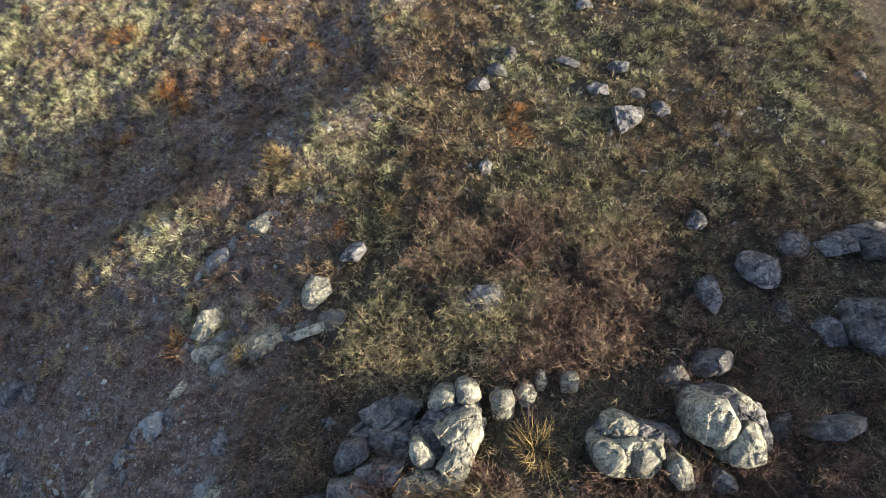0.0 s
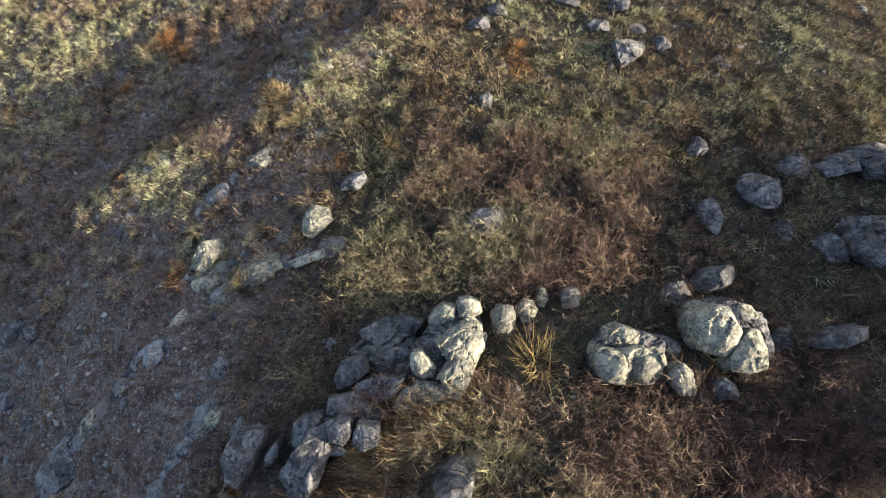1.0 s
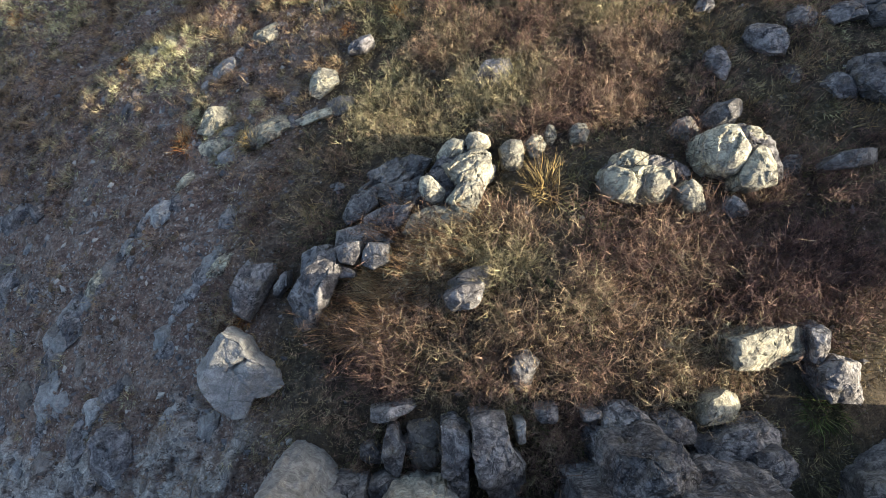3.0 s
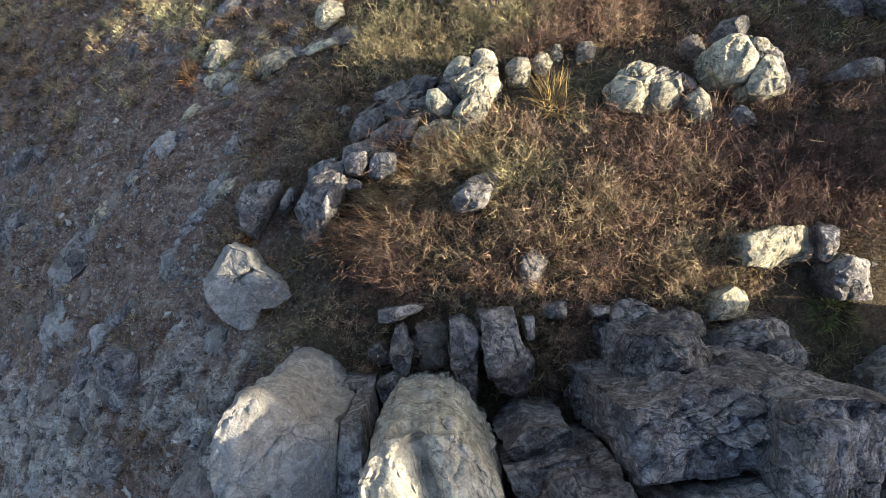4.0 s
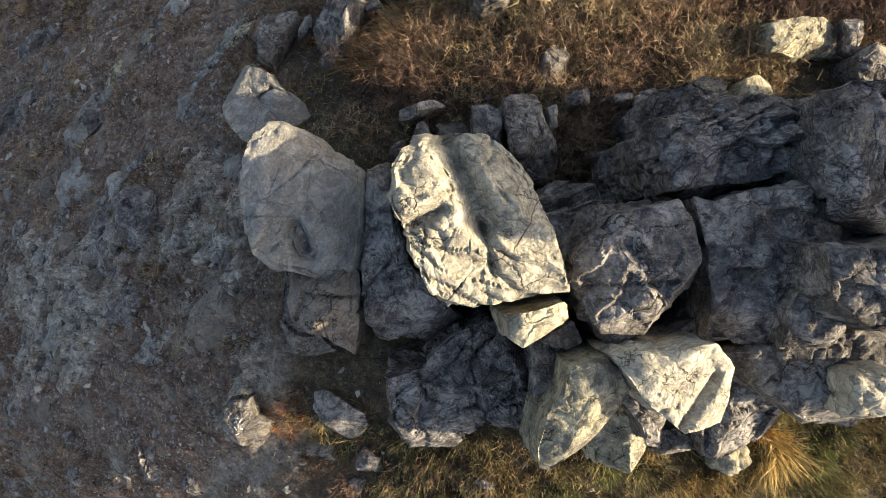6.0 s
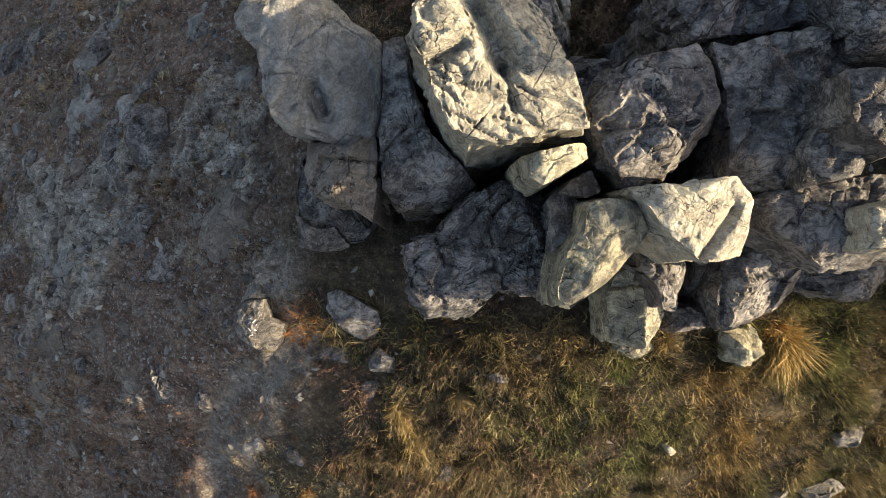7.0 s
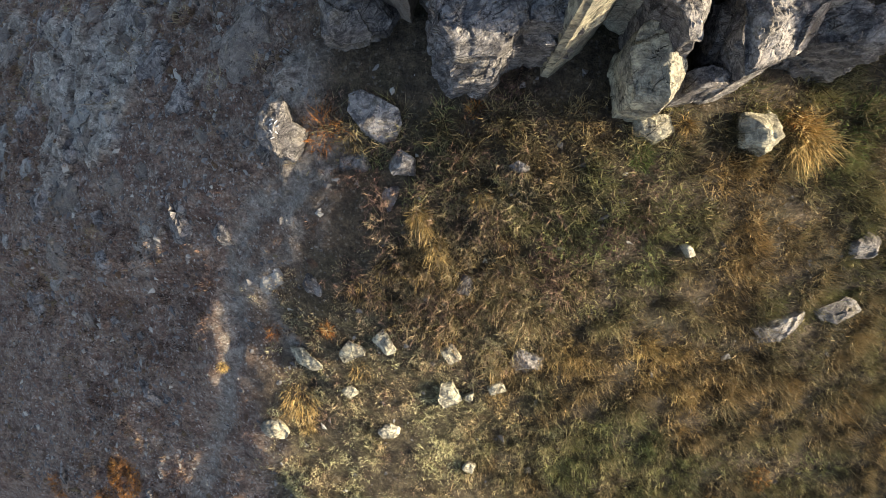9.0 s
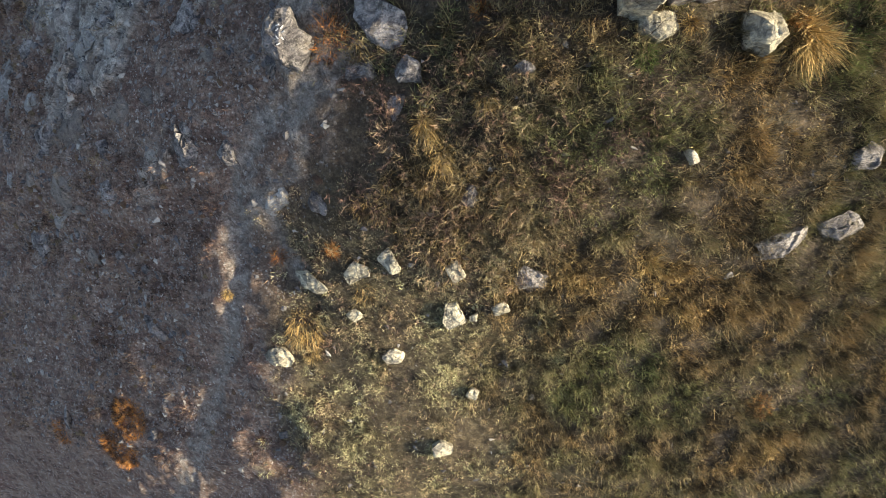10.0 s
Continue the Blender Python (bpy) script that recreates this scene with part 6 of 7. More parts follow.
def heath(name, poly, count, height, lean, base_tone, label):
    def keep(x, y):
        return smooth(-0.35, 0.3, inside(poly, x, y) + 0.55 * wobble(x, y, 0.7, 51)) * (0.15 + 0.85 * smooth(-0.25, 0.1, wobble(x, y, 0.42, 52)))

    P = np.array(poly)
    x, y = scatter(count, (P[:, 0].min() - 0.6, P[:, 1].min() - 0.4, P[:, 0].max() + 0.6, P[:, 1].max() + 0.6), keep)
    # tone drops towards the east, putting the shade there into the colour
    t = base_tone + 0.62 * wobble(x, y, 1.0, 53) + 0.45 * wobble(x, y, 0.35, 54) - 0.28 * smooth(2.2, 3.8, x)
    roots, ways, ln, wd, tn = tufted(x, y, 8, 0.12, height, t, lean=(0.55 * lean[0], 0.55 * lean[1]), fan=0.75, width=0.0058, jitter=0.08, stray=0.28)
    # side shoots up each stem, splayed, paler towards the tips
    n = len(roots)
    unit = ways / np.linalg.norm(ways, axis=1)[:, None]
    extra = []
    for k in range(9):
        f = rng.uniform(0.25, 1.0, n)
        way = unit * 0.55 + np.array([0.3 * lean[0], 0.3 * lean[1], 0.0]) + rng.normal(0, 0.62, (n, 3)) * np.array([1, 1, 0.6])
        extra.append((roots + unit * (ln * f)[:, None], way, ln * rng.uniform(0.14, 0.36, n), wd * rng.uniform(0.7, 1.2, n), tn + rng.normal(0.0, 0.08, n) + 0.16 * f))
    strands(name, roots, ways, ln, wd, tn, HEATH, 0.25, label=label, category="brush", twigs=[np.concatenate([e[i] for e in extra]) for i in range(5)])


def russet_grass():
    """Long wind-laid grass along the western edge of the brush."""
    poly = [(-1.75, -4.95), (-1.4, -4.05), (-0.6, -3.3), (0.45, -2.95), (0.75, -3.45), (0.1, -3.95), (-0.5, -4.6), (-1.2, -5.05)]
    x, y = scatter(420, (-2.0, -5.2, 1.0, -2.8), lambda x, y: smooth(-0.2, 0.2, inside(poly, x, y) + 0.4 * wobble(x, y, 0.4, 56)))
    t = 0.45 + 0.6 * wobble(x, y, 0.5, 57) + rng.normal(0, 0.1, len(x))
    strands("russet_grass", *tufted(x, y, 46, 0.11, 0.40, t, lean=(-0.75, 0.05), fan=0.45, width=0.0065, jitter=0.12, stray=0.3), RUSSET, 0.9, label="long russet and golden dry grass bent over by wind", category="grass")
    # sprigs that close over the feet of the lichened knobs
    x = np.concatenate([rng.uniform(2.0, 4.3, 90), rng.uniform(-0.3, 1.3, 50)])
    y = np.concatenate([rng.uniform(-3.12, -2.9, 90), rng.uniform(-3.3, -3.1, 50)])
    strands("knob_fringe", *tufted(x, y, 26, 0.12, 0.30, 0.35 + 0.5 * wobble(x, y, 0.4, 58), lean=(-0.25, 0.3), fan=0.7, width=0.006, jitter=0.1, stray=0.3), HEATH, 0.4, label="grey-brown twigs round the feet of pale knobs", category="brush")


def spur(x, y):
    """The crest that runs down to the north-west."""
    side, run = (x + 7.5) * -0.505 + (y + 0.6) * 0.863, (x + 7.5) * 0.863 + (y + 0.6) * 0.505
    return np.exp(-(((side + 0.25) / 0.5) ** 2)) * smooth(-0.8, 0.5, run) * smooth(9.0, 6.5, run)


def thin_growth():
    """Pale tussocks scattered over the stony northern and western ground."""
    def keep(x, y):
        north = smooth(-2.6, 0.4, y - 0.12 * x)
        west = 0.13 * smooth(-0.1, 0.5, wobble(x, y, 1.2, 61)) * smooth(-9.5, -8.0, y)
        ridge = 0.95 * spur(x, y)
        return np.maximum(np.maximum(north, ridge) * np.maximum(0.5 + 0.5 * smooth(-0.25, 0.2, wobble(x, y, 0.9, 62)) + 0.4 * smooth(-3.0, 0.0, x), np.maximum(ridge, smooth(-6.0, -9.5, x - 0.8 * (y - 4.0)))), west) * (1 - trodden(x, y))

    x, y = scatter(24000, (-13.5, -17.0, 8.5, 8.5), keep)
    t = 0.42 + 0.55 * wobble(x, y, 1.3, 63) + 0.3 * wobble(x, y, 0.4, 64) + rng.normal(0, 0.13, len(x))
    # paler in the far north-west and east: sunlight put into the tone
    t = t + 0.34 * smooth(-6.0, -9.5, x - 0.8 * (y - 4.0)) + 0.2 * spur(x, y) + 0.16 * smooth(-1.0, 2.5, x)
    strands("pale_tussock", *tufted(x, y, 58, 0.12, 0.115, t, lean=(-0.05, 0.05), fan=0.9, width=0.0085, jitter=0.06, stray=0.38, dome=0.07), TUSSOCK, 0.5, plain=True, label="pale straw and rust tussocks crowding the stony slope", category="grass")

    def keep2(x, y):
        return smooth(-2.2, 1.0, y - 0.12 * x) * smooth(-0.25, 0.2, wobble(x, y, 1.1, 65)) * 0.95 + 0.22 * scree(x, y) * smooth(-9.5, -8.0, y)

    x, y = scatter(17000, (-13.5, -17.0, 8.5, 8.5), keep2)
    t = 0.48 + 0.6 * wobble(x, y, 0.8, 66)
    strands("brown_heather", *tufted(x, y, 12, 0.13, 0.16, t, lean=(-0.1, 0.05), fan=0.9, width=0.011), HEATH, 0.3, plain=True, label="low brown heather tufts on stony ground", category="brush")


def cushions():
    """Pale olive moss and short grass on the sunny lower slope."""
    x, y = scatter(6500, (-5.5, -17.0, 1.5, -10.5), lambda x, y: mossy(x, y) * (0.2 + 0.8 * smooth(-0.3, 0.05, wobble(x, y, 0.35, 81))))
    t = 0.62 + 0.45 * wobble(x, y, 0.6, 82) + rng.normal(0, 0.1, len(x))
    strands("pale_cushion", *tufted(x, y, 48, 0.12, 0.055, t, fan=0.9, width=0.007, jitter=0.10, stray=0.5, dome=0.06), TUSSOCK, 0.4, plain=True, label="pale olive cushions of moss and short dry grass", category="moss")


def rough_grass():
    """Dull undergrowth between the rocks of the knoll."""
    def keep(x, y):
        blocks = smooth(-9.3, -9.0, y) * smooth(-6.3, -6.7, y)
        return (1 - scree(x, y)) * (1 - blocks) * smooth(-10.0, -9.5, y) * smooth(3.0, 0.5, y) * (0.3 + 0.7 * smooth(-0.3, 0.2, wobble(x, y, 0.5, 71)))

    x, y = scatter(12500, (-4.5, -10.0, 8.0, 3.0), keep)
    t = 0.48 + 0.5 * wobble(x, y, 0.9, 72) + 0.2 * wobble(x, y, 0.3, 73)
    strands("rough_grass", *tufted(x, y, 17, 0.13, 0.19, t, lean=(-0.1, 0.0), fan=0.9, width=0.0085, jitter=0.15, stray=0.4), GRASS, 0.7, plain=True, label="dull brown and olive grass between the rocks", category="grass")
    # tiny cushions all over the stony flank
    x, y = scatter(26000, (-12.0, -16.5, -1.0, 6.0), lambda x, y: scree(x, y) * (1 - trodden(x, y)) * (1 - 0.8 * bare(x, y)) * (0.25 + 0.75 * smooth(-0.2, 0.2, wobble(x, y, 0.6, 74))) * smooth(-0.4, 0.15, wobble(x, y, 1.9, 76)))
    t = 0.20 + 0.35 * wobble(x, y, 0.7, 75)
    mounds("moss_cushion", x[::9], y[::9], 0.02 + 0.05 * rng.uniform(size=len(x[::9])) ** 2, t[::9] + 0.10, "small dark brown cushions of dry moss on scree", flat=0.4)
    strands("flank_moss", *tufted(x, y, 19, 0.14, 0.085, t + 0.10, lean=(-0.25, 0.1), fan=0.9, width=0.0095, jitter=0.08, stray=0.35), HEATH, 0.3, plain=True, label="tiny brown cushions of dry moss on scree", category="moss")


def loose_stones():
    """Rubble and pebbles, too many to count."""
    n = 40000
    x = rng.uniform(-12, 7, n)
    y = rng.uniform(-16.5, 7, n)
    keep = rng.uniform(size=n) < 0.10 + 0.75 * scree(x, y) * (1 - 0.7 * trodden(x, y)) * (1 - 0.6 * smooth(-10.5, -11.5, y) * smooth(-6.0, -5.0, x)) + 0.2 * smooth(0, 2, y)
    x, y = x[keep], y[keep]
    n = len(x)
    octa = np.array([(1, 0, 0), (0, 1, 0), (-1, 0, 0), (0, -1, 0), (0.25, 0.15, 1), (0, 0, -1)]) * 1.1
    tri = np.array([(0, 1, 4), (1, 2, 4), (2, 3, 4), (3, 0, 4), (1, 0, 5), (2, 1, 5), (3, 2, 5), (0, 3, 5)])
    size = 0.012 + 0.055 * rng.uniform(size=n) ** 5
    V = octa[None] * rng.uniform(0.6, 1.4, (n, 6, 1)) + rng.normal(0, 0.18, (n, 6, 3))
    sc = np.stack([rng.uniform(0.8, 1.5, n), rng.uniform(0.6, 1.1, n), rng.uniform(0.4, 0.7, n)], 1) * size[:, None]
    V = V * sc[:, None]
    a = rng.uniform(0, 6.28, n)
    c, s = np.cos(a)[:, None], np.sin(a)[:, None]
    V = np.stack([V[..., 0] * c - V[..., 1] * s, V[..., 0] * s + V[..., 1] * c, V[..., 2]], -1)
    V = V + np.stack([x, y, land(x, y) - 0.15 * size], 1)[:, None]
    F = (tri[None] + 6 * np.arange(n)[:, None, None]).reshape(-1, 3)
    me = mesh_from("loose_stones", V.reshape(-1, 3), F, PEBBLE, False)
    tagged(new("loose_stones", me), "grey angular rubble and pebbles strewn over the slope", "stones", kind="stuff")


def pebble():
    m = Nodes("rubble")
    geo = m.add("ShaderNodeNewGeometry")
    c = m.ramp(geo.outputs["Random Per Island"], (0.0, (0.07, 0.068, 0.07)), (0.5, (0.16, 0.15, 0.145)), (0.8, (0.25, 0.235, 0.215)), (1.0, (0.40, 0.38, 0.33)))
    co = m.add("ShaderNodeTexCoord").outputs["Object"]
    c = m.mix(0.5, c, m.ramp(m.noise(co, 50, 3, 0.6), (0.3, 0.5), (0.7, 1.0)), "MULTIPLY")
    return m.done(c, 0.92)


PEBBLE = pebble()
dry_meadow()
heath("low_heather", [(-3.8, -12.2), (-2.4, -11.4), (-1.0, -12.4), (0.4, -13.4), (0.2, -16.5), (-4.2, -16.5)], 900, 0.10, (0.0, -0.1), 0.12, "low dark red-brown heather among pale moss")
heath("brown_brush", BRUSH_LOW, 5600, 0.38, (-0.25, 0.35), 0.33, "dense reddish-brown twiggy brush between the rocks")
russet_grass()
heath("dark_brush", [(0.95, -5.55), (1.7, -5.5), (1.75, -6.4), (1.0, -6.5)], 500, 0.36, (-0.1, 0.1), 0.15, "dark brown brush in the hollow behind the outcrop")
heath("trough_brush", [(-1.6, -5.2), (0.6, -5.2), (3.2, -5.3), (3.4, -5.9), (2.0, -6.0), (1.0, -6.1), (-0.2, -6.3), (-1.4, -6.2)], 1900, 0.28, (-0.1, 0.2), 0.42, "low brown and olive brush between rocks beside the outcrop")
heath("slope_brush", [(-3.2, -5.2), (-2.2, -3.6), (-1.6, -2.8), (-0.8, -2.0), (-1.4, -1.6), (-2.6, -2.0), (-3.6, -3.4), (-3.8, -4.8)], 2000, 0.20, (-0.35, 0.1), 0.3, "low dark reddish-brown heather on the stony flank")
heath("shade_brush", [(2.4, -2.6), (6.5, -2.8), (7.0, 0.8), (4.2, 0.6), (3.6, -0.9), (2.6, -1.8)], 2100, 0.26, (-0.15, 0.15), 0.16, "red-brown brush between rocks, tone darkened for the shade on the slope")
heath("foot_heather", [(-2.7, -8.9), (0.2, -9.0), (0.4, -9.8), (-1.5, -10.3), (-3.0, -9.8)], 650, 0.13, (0.0, -0.2), 0.15, "low red-brown heather at the foot of the outcrop")
heath("flank_heather", [(-4.0, -5.3), (-1.7, -5.2), (-1.6, -6.3), (-2.6, -6.4), (-3.9, -6.8), (-4.8, -6.0)], 800, 0.13, (-0.2, 0.1), 0.14, "low red-brown heather round the flat boulder")
heath("slope_heather", [(-8.5, -10.6), (-6.0, -10.2), (-4.7, -11.4), (-5.2, -13.4), (-6.3, -15.5), (-9.0, -15.5)], 1900, 0.075, (-0.1, 0.0), 0.16, "thin dark brown heather over the lower scree")
heath("meadow_twigs", [(-1.8, -10.1), (0.0, -9.9), (1.4, -10.3), (1.0, -12.0), (0.3, -12.6), (-1.2, -12.2), (-2.2, -11.6)], 900, 0.26, (0.05, -0.3), 0.25, "grey-brown dead stems among the meadow grass")
heath("tan_brush", BRUSH_HIGH, 5400, 0.34, (-0.2, 0.25), 0.38, "dense tan and brown dry brush on the slope")
thin_growth()
cushions()
rough_grass()
loose_stones()


# ---- single tufts and plants ----
def tuft(name, x, y, spread, height, count, material, label, lean=(0.0, 0.0), tone=0.5, width=0.006, droop=1.0, category="grass", group=""):
    count, k = count * 3, max(1, int(spread / 0.31))
    ax = x + rng.normal(0, 0.45 * spread, k) * (k > 1)
    ay = y + rng.normal(0, 0.45 * spread, k) * (k > 1)
    r = tufted(ax, ay, count // k + 1, spread, 0.75 * height, np.full(k, tone) + rng.normal(0, 0.1, k), lean=lean, fan=0.65, width=width, jitter=0.2, stray=0.33, dome=0.05)
    ob = strands(name, *r, material, droop, kind="thing", label=label, category=category, at=(x, y, float(land([x], [y])[0])))
    del ob["kind"]
    return tagged(ob, group=group)


tuft("straw_tuft", -4.52, -1.17, 0.30, 0.14, 150, TUSSOCK, "low pale straw-coloured cushion tuft on the ridge", group="straw tufts", tone=0.75)
tuft("straw_tuft", -4.28, -1.33, 0.22, 0.14, 110, TUSSOCK, "low pale straw-coloured cushion tuft on the ridge", group="straw tufts", tone=0.75)
tuft("straw_tuft", -4.67, -1.02, 0.18, 0.14, 90, TUSSOCK, "low pale straw-coloured cushion tuft on the ridge", group="straw tufts", tone=0.75)
tuft("straw_tuft", -3.88, -1.98, 0.25, 0.14, 125, TUSSOCK, "low pale straw-coloured cushion tuft on the ridge", group="straw tufts", tone=0.75)
tuft("straw_tuft", -3.39, -1.83, 0.30, 0.14, 150, TUSSOCK, "low pale straw-coloured cushion tuft on the ridge", group="straw tufts", tone=0.75)
tuft("straw_tuft", -3.03, -1.52, 0.20, 0.14, 100, TUSSOCK, "low pale straw-coloured cushion tuft on the ridge", group="straw tufts", tone=0.75)
tuft("straw_tuft", -3.15, -1.75, 0.20, 0.14, 100, TUSSOCK, "low pale straw-coloured cushion tuft on the ridge", group="straw tufts", tone=0.75)
tuft("straw_tuft", -6.11, 0.72, 0.30, 0.14, 150, TUSSOCK, "low pale straw-coloured cushion tuft on the ridge", group="straw tufts", tone=0.75)
tuft("straw_tuft", -5.49, 0.28, 0.25, 0.14, 125, TUSSOCK, "low pale straw-coloured cushion tuft on the ridge", group="straw tufts", tone=0.75)
tuft("straw_tuft", -5.76, 0.49, 0.20, 0.14, 100, TUSSOCK, "low pale straw-coloured cushion tuft on the ridge", group="straw tufts", tone=0.75)
tuft("straw_tuft", -6.06, 0.09, 0.25, 0.14, 125, TUSSOCK, "low pale straw-coloured cushion tuft on the ridge", group="straw tufts", tone=0.75)
tuft("straw_tuft", -2.92, 1.41, 0.30, 0.14, 150, TUSSOCK, "low pale straw-coloured cushion tuft on the ridge", group="straw tufts", tone=0.75)
tuft("straw_tuft", -3.39, 1.32, 0.25, 0.14, 125, TUSSOCK, "low pale straw-coloured cushion tuft on the ridge", group="straw tufts", tone=0.75)
tuft("straw_tuft", -1.98, 1.44, 0.30, 0.14, 150, TUSSOCK, "low pale straw-coloured cushion tuft on the ridge", group="straw tufts", tone=0.75)
tuft("straw_tuft", -1.56, 1.73, 0.30, 0.14, 150, TUSSOCK, "low pale straw-coloured cushion tuft on the ridge", group="straw tufts", tone=0.75)
tuft("straw_tuft", -3.85, 1.08, 0.25, 0.14, 125, TUSSOCK, "low pale straw-coloured cushion tuft on the ridge", group="straw tufts", tone=0.75)
tuft("straw_tuft", -1.08, 2.97, 0.30, 0.14, 150, TUSSOCK, "low pale straw-coloured cushion tuft on the ridge", group="straw tufts", tone=0.75)
tuft("straw_tuft", -0.70, 2.26, 0.30, 0.14, 150, TUSSOCK, "low pale straw-coloured cushion tuft on the ridge", group="straw tufts", tone=0.75)
tuft("straw_tuft", -2.53, 2.10, 0.25, 0.14, 125, TUSSOCK, "low pale straw-coloured cushion tuft on the ridge", group="straw tufts", tone=0.75)
tuft("straw_tuft", 3.93, 1.23, 0.30, 0.14, 150, TUSSOCK, "low pale straw-coloured cushion tuft on the ridge", group="straw tufts", tone=0.75)
tuft("straw_tuft", 4.43, 1.38, 0.30, 0.14, 150, TUSSOCK, "low pale straw-coloured cushion tuft on the ridge", group="straw tufts", tone=0.75)
tuft("straw_tuft", 4.56, 0.94, 0.25, 0.14, 125, TUSSOCK, "low pale straw-coloured cushion tuft on the ridge", group="straw tufts", tone=0.75)
tuft("straw_tuft", 3.64, 0.75, 0.25, 0.14, 125, TUSSOCK, "low pale straw-coloured cushion tuft on the ridge", group="straw tufts", tone=0.75)
tuft("straw_tuft", 0.98, 1.12, 0.30, 0.14, 150, TUSSOCK, "low pale straw-coloured cushion tuft on the ridge", group="straw tufts", tone=0.75)
tuft("straw_tuft", 1.49, 1.28, 0.25, 0.14, 125, TUSSOCK, "low pale straw-coloured cushion tuft on the ridge", group="straw tufts", tone=0.75)
tuft("straw_tuft", 0.38, 1.90, 0.25, 0.14, 125, TUSSOCK, "low pale straw-coloured cushion tuft on the ridge", group="straw tufts", tone=0.75)
tuft("straw_tuft", 2.14, 0.88, 0.25, 0.14, 125, TUSSOCK, "low pale straw-coloured cushion tuft on the ridge", group="straw tufts", tone=0.75)
tuft("straw_tuft", 5.02, 1.48, 0.30, 0.14, 150, TUSSOCK, "low pale straw-coloured cushion tuft on the ridge", group="straw tufts", tone=0.75)
tuft("straw_tuft", -6.78, 0.35, 0.25, 0.14, 125, TUSSOCK, "low pale straw-coloured cushion tuft on the ridge", group="straw tufts", tone=0.75)
tuft("straw_tuft", -6.40, -0.14, 0.20, 0.14, 100, TUSSOCK, "low pale straw-coloured cushion tuft on the ridge", group="straw tufts", tone=0.75)
tuft("straw_tuft", -4.71, -1.18, 0.25, 0.14, 125, TUSSOCK, "low pale straw-coloured cushion tuft on the ridge", group="straw tufts", tone=0.75)
tuft("straw_tuft", -4.80, -1.62, 0.20, 0.14, 100, TUSSOCK, "low pale straw-coloured cushion tuft on the ridge", group="straw tufts", tone=0.75)
tuft("straw_tuft", -4.28, -1.72, 0.25, 0.14, 125, TUSSOCK, "low pale straw-coloured cushion tuft on the ridge", group="straw tufts", tone=0.75)
tuft("straw_tuft", -4.04, -1.35, 0.30, 0.14, 150, TUSSOCK, "low pale straw-coloured cushion tuft on the ridge", group="straw tufts", tone=0.75)
tuft("straw_tuft", -3.87, -1.01, 0.25, 0.14, 125, TUSSOCK, "low pale straw-coloured cushion tuft on the ridge", group="straw tufts", tone=0.75)
tuft("straw_tuft", -6.06, 0.22, 0.25, 0.14, 125, TUSSOCK, "low pale straw-coloured cushion tuft on the ridge", group="straw tufts", tone=0.75)
tuft("straw_tuft", -3.41, -1.09, 0.20, 0.14, 100, TUSSOCK, "low pale straw-coloured cushion tuft on the ridge", group="straw tufts", tone=0.75)
tuft("straw_tuft", -3.54, -1.62, 0.20, 0.14, 100, TUSSOCK, "low pale straw-coloured cushion tuft on the ridge", group="straw tufts", tone=0.75)
tuft("straw_tuft", -6.92, -0.13, 0.20, 0.14, 100, TUSSOCK, "low pale straw-coloured cushion tuft on the ridge", group="straw tufts", tone=0.75)
tuft("straw_tuft", -5.93, 0.63, 0.30, 0.14, 150, TUSSOCK, "low pale straw-coloured cushion tuft on the ridge", group="straw tufts", tone=0.75)
tuft("bracken_tuft", -8.31, 5.52, 0.26, 0.35, 170, RUST, "rust-orange dry bracken tuft on the slope", group="rust tufts")
tuft("bracken_tuft", -6.63, 3.77, 0.20, 0.30, 110, RUST, "rust-orange dry bracken tuft on the slope", group="rust tufts")
tuft("bracken_tuft", -6.20, 3.33, 0.16, 0.25, 70, RUST, "rust-orange dry bracken tuft on the slope", group="rust tufts")
tuft("bracken_tuft", -6.47, 2.93, 0.16, 0.25, 70, RUST, "rust-orange dry bracken tuft on the slope", group="rust tufts")
tuft("bracken_tuft", -7.44, 2.53, 0.14, 0.25, 60, RUST, "rust-orange dry bracken tuft on the slope", group="rust tufts")
tuft("bracken_tuft", -3.03, 4.77, 0.18, 0.28, 70, RUST, "rust-orange dry bracken tuft on the slope", group="rust tufts")
tuft("bracken_tuft", -4.35, 5.04, 0.13, 0.25, 50, RUST, "rust-orange dry bracken tuft on the slope", group="rust tufts")
tuft("bracken_tuft", -1.19, 5.28, 0.17, 0.25, 70, RUST, "rust-orange dry bracken tuft on the slope", group="rust tufts")
tuft("bracken_tuft", 1.37, 2.51, 0.20, 0.25, 80, RUST, "rust-orange dry bracken tuft on the slope", group="rust tufts")
tuft("bracken_tuft", -1.82, 0.37, 0.14, 0.22, 60, RUST, "rust-orange dry bracken tuft on the slope", group="rust tufts")
tuft("bracken_tuft", -0.94, 0.61, 0.12, 0.20, 50, RUST, "rust-orange dry bracken tuft on the slope", group="rust tufts")
tuft("grass_tuft", -0.04, 1.51, 0.16, 0.22, 70, GOLD, "golden straw-coloured tuft of long dry grass", group="golden tufts", lean=(-0.2, 0.3), droop=0.6)
tuft("bracken_tuft", 1.48, 2.11, 0.16, 0.22, 60, RUST, "rust-orange dry bracken tuft on the slope", group="rust tufts")
tuft("grass_tuft", -3.24, 1.72, 0.20, 0.22, 80, GOLD, "golden straw-coloured tuft of long dry grass", group="golden tufts", lean=(-0.2, 0.3), droop=0.6)
tuft("grass_tuft", -2.81, 1.34, 0.18, 0.20, 70, GOLD, "golden straw-coloured tuft of long dry grass", group="golden tufts", lean=(-0.2, 0.3), droop=0.6)
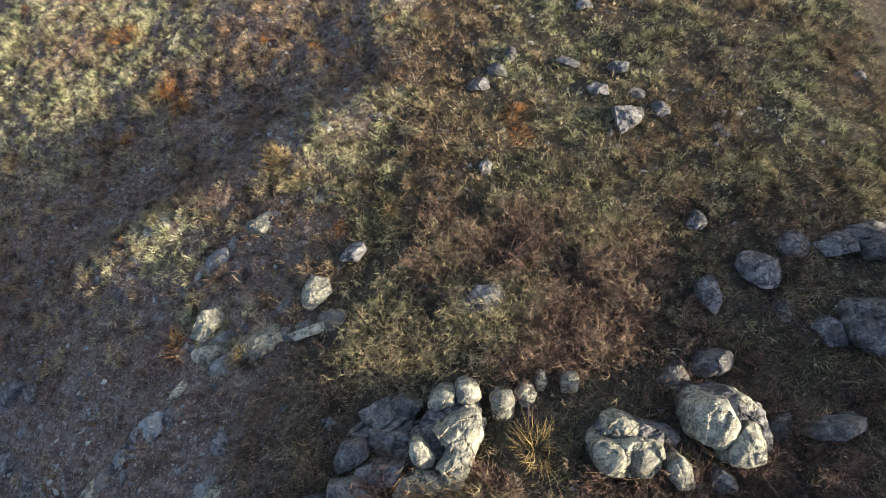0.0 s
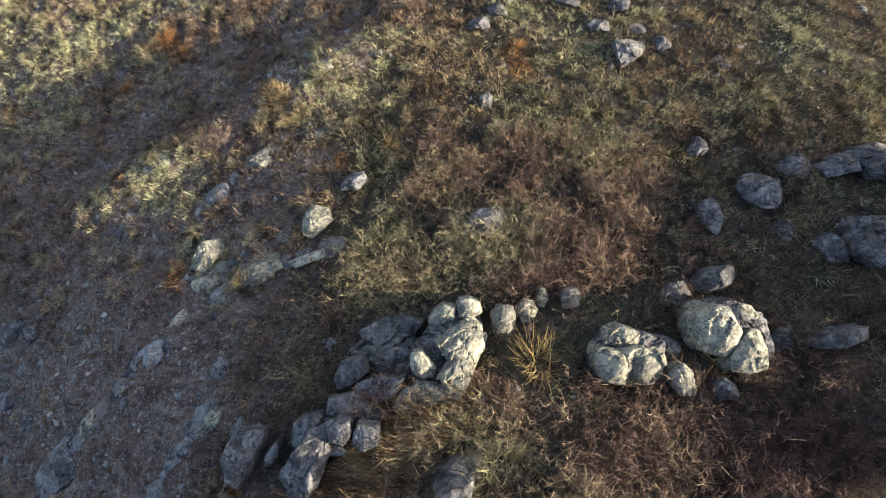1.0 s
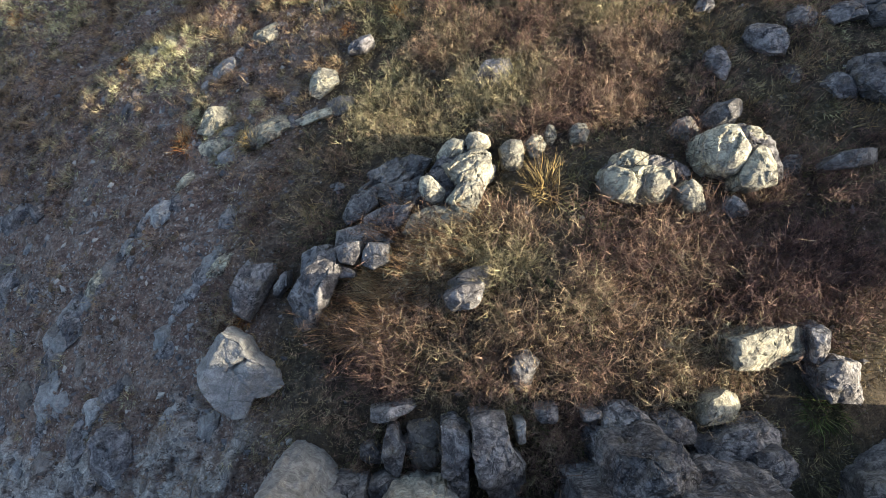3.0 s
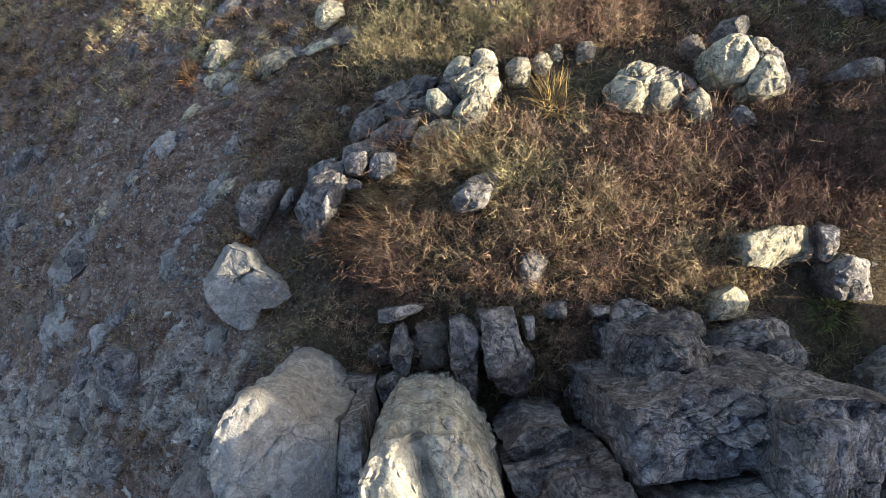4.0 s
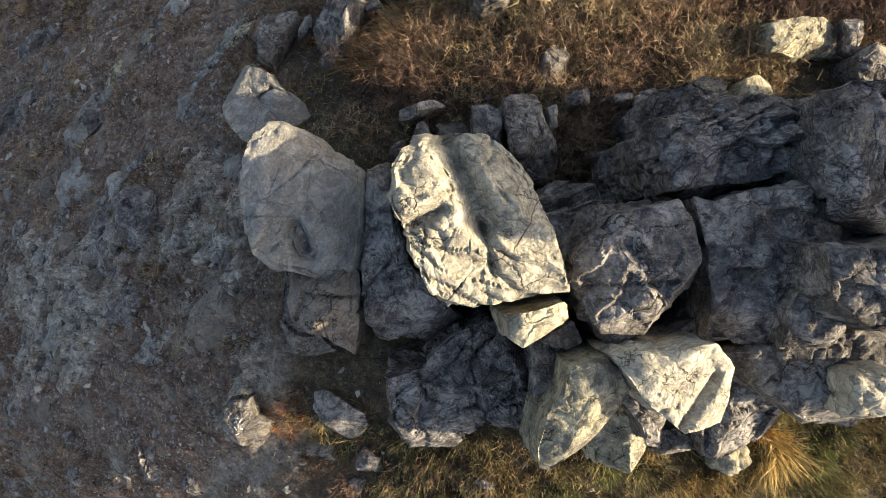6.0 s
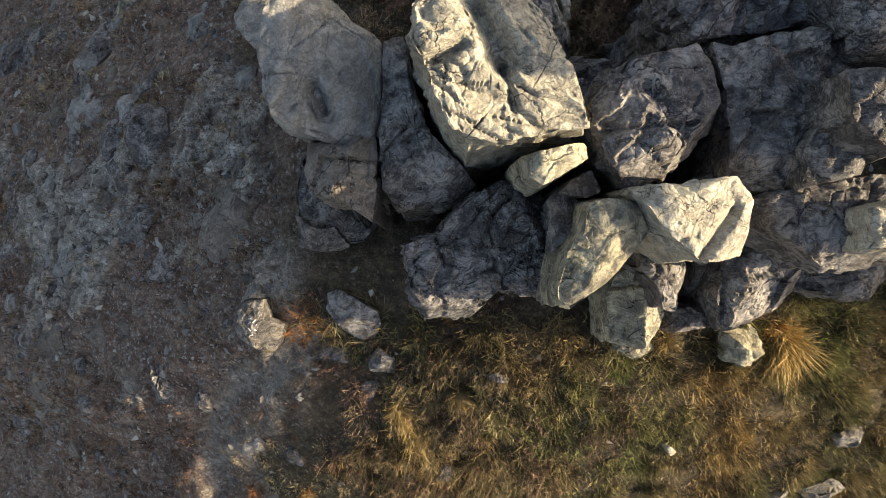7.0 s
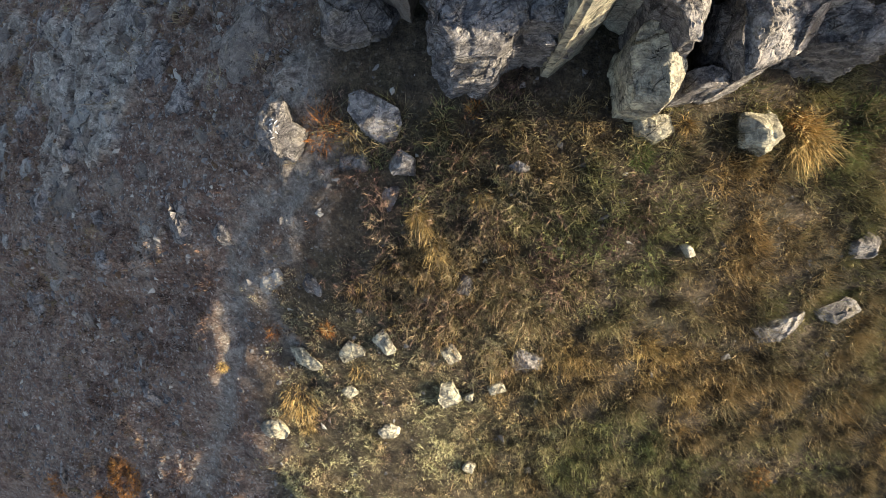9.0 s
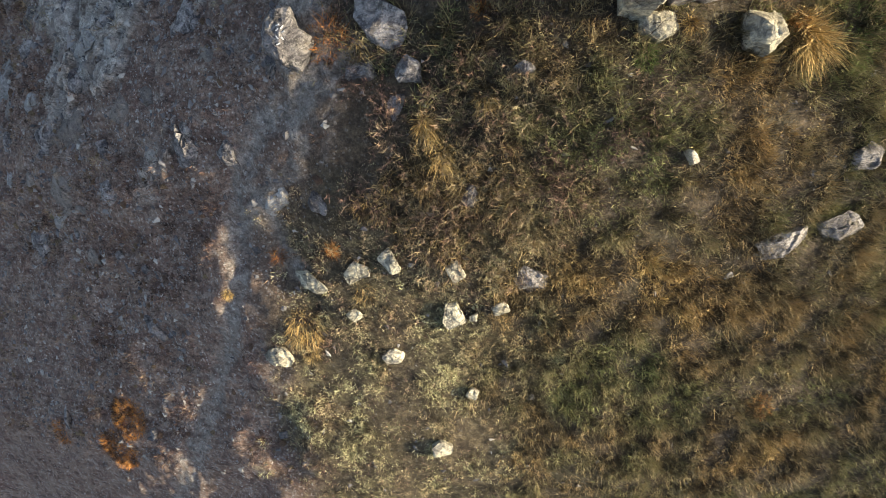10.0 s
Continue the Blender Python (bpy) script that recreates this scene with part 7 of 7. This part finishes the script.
tuft("bracken_tuft", -11.77, 6.64, 0.30, 0.30, 80, RUST, "rust-orange dry bracken tuft on the slope", group="rust tufts")
tuft("bracken_tuft", -10.59, 2.19, 0.25, 0.25, 60, RUST, "rust-orange dry bracken tuft on the slope", group="rust tufts")
tuft("bracken_tuft", -6.38, 0.01, 0.20, 0.25, 70, RUST, "rust-orange dry bracken tuft on the slope", group="rust tufts")
tuft("grass_tuft", -3.34, -1.83, 0.16, 0.30, 70, GOLD, "golden straw-coloured tuft of long dry grass", group="golden tufts", lean=(-0.2, 0.3), droop=0.6)
tuft("bracken_tuft", -4.68, -1.78, 0.15, 0.25, 50, RUST, "rust-orange dry bracken tuft on the slope", group="rust tufts")
tuft("grass_tuft", 1.26, -2.80, 0.16, 0.40, 90, GOLD, "golden straw-coloured tuft of long dry grass", group="golden tufts", lean=(-0.2, 0.3), droop=0.6)
tuft("bracken_tuft", -3.01, -4.65, 0.13, 0.22, 60, RUST, "rust-orange dry bracken tuft on the slope", group="rust tufts")
tuft("grass_tuft", -0.35, -3.56, 0.20, 0.40, 80, GOLD, "golden straw-coloured tuft of long dry grass", group="golden tufts", lean=(-0.2, 0.3), droop=0.6)
tuft("grass_tuft", -1.21, -3.97, 0.20, 0.40, 80, GOLD, "golden straw-coloured tuft of long dry grass", group="golden tufts", lean=(-0.2, 0.3), droop=0.6)
tuft("green_plant", -0.64, -4.92, 0.15, 0.30, 120, GREEN, "low dark-green leafy plant among dry growth", group="green plants")
tuft("green_plant", 1.15, -4.02, 0.09, 0.20, 50, GREEN, "low dark-green leafy plant among dry growth", group="green plants")
tuft("green_plant", -0.81, -5.19, 0.12, 0.20, 60, GREEN, "low dark-green leafy plant among dry growth", group="green plants")
tuft("green_plant", 4.38, -5.48, 0.25, 0.30, 150, GREEN, "low dark-green leafy plant among dry growth", group="green plants")
tuft("green_plant", 1.03, -5.68, 0.20, 0.22, 90, GREEN, "low dark-green leafy plant among dry growth", group="green plants")
tuft("green_plant", 1.35, -6.00, 0.22, 0.22, 90, GREEN, "low dark-green leafy plant among dry growth", group="green plants")
tuft("green_plant", 2.57, -7.17, 0.12, 0.15, 50, GREEN, "low dark-green leafy plant among dry growth", group="green plants")
tuft("bracken_tuft", -7.91, -15.16, 0.85, 0.26, 2200, RUST, "rust-orange dry bracken tuft on the slope", group="rust tufts")
tuft("bracken_tuft", -0.55, -9.22, 0.14, 0.25, 90, RUST, "rust-orange dry bracken tuft on the slope", group="rust tufts")
tuft("grass_tuft", -1.27, -10.45, 0.16, 0.42, 110, GOLD, "golden straw-coloured tuft of long dry grass", group="golden tufts", lean=(0.15, -0.6), droop=0.7)
tuft("grass_tuft", -1.05, -10.81, 0.16, 0.38, 100, GOLD, "golden straw-coloured tuft of long dry grass", group="golden tufts", lean=(0.15, -0.6), droop=0.7)
tuft("grass_tuft", -2.07, -11.45, 0.25, 0.25, 130, GOLD, "golden straw-coloured tuft of long dry grass", group="golden tufts", lean=(0.15, -0.6), droop=0.7)
tuft("bracken_tuft", -2.70, -12.07, 0.13, 0.22, 60, RUST, "rust-orange dry bracken tuft on the slope", group="rust tufts")
tuft("bracken_tuft", 3.22, -9.36, 0.13, 0.34, 110, RUST, "rust-orange dry bracken tuft on the slope", group="rust tufts", lean=(0.1, -0.5))
tuft("grass_tuft", 3.36, -9.53, 0.20, 0.38, 240, GOLD, "golden straw-coloured tuft of long dry grass", group="golden tufts", lean=(0.15, -0.6), droop=0.7)
tuft("grass_tuft", -3.31, -13.31, 0.22, 0.25, 140, GOLD, "golden straw-coloured tuft of long dry grass", group="golden tufts", lean=(0.15, -0.6), droop=0.7)
tuft("grass_tuft", -3.23, -13.80, 0.18, 0.22, 90, GOLD, "golden straw-coloured tuft of long dry grass", group="golden tufts", lean=(0.15, -0.6), droop=0.7)
tuft("grass_tuft", -4.62, -12.79, 0.14, 0.22, 70, GOLD, "golden straw-coloured tuft of long dry grass", group="golden tufts", lean=(0.15, -0.6), droop=0.7)
tuft("grass_tuft", -0.49, -10.18, 0.15, 0.28, 90, GOLD, "golden straw-coloured tuft of long dry grass", group="golden tufts", lean=(0.15, -0.6), droop=0.7)
tuft("bracken_tuft", -3.61, -12.12, 0.16, 0.20, 60, RUST, "rust-orange dry bracken tuft on the slope", group="rust tufts")
tuft("green_plant", 1.40, -9.83, 0.18, 0.30, 120, GREEN, "low dark-green leafy plant among dry growth", group="green plants")
tuft("green_plant", 3.99, -9.44, 0.25, 0.30, 160, GREEN, "low dark-green leafy plant among dry growth", group="green plants")
tuft("grass_tuft", 1.89, -9.46, 0.10, 0.25, 50, GOLD, "golden straw-coloured tuft of long dry grass", group="golden tufts", lean=(0.15, -0.6), droop=0.7)
tuft("bracken_tuft", -2.51, -9.34, 0.18, 0.25, 90, RUST, "rust-orange dry bracken tuft on the slope", group="rust tufts")
tuft("grass_tuft", -2.08, -9.42, 0.16, 0.25, 70, GOLD, "golden straw-coloured tuft of long dry grass", group="golden tufts", lean=(0.15, -0.6), droop=0.7)
tuft("bracken_tuft", -9.77, -16.20, 0.40, 0.25, 120, RUST, "rust-orange dry bracken tuft on the slope", group="rust tufts")
tuft("bracken_tuft", 4.25, -14.75, 0.25, 0.25, 70, RUST, "rust-orange dry bracken tuft on the slope", group="rust tufts")
tuft("grass_tuft", -2.24, -12.74, 0.20, 0.22, 90, GOLD, "golden straw-coloured tuft of long dry grass", group="golden tufts", lean=(0.15, -0.6), droop=0.7)
tuft("grass_tuft", -1.73, -11.13, 0.14, 0.20, 60, GOLD, "golden straw-coloured tuft of long dry grass", group="golden tufts", lean=(0.15, -0.6), droop=0.7)
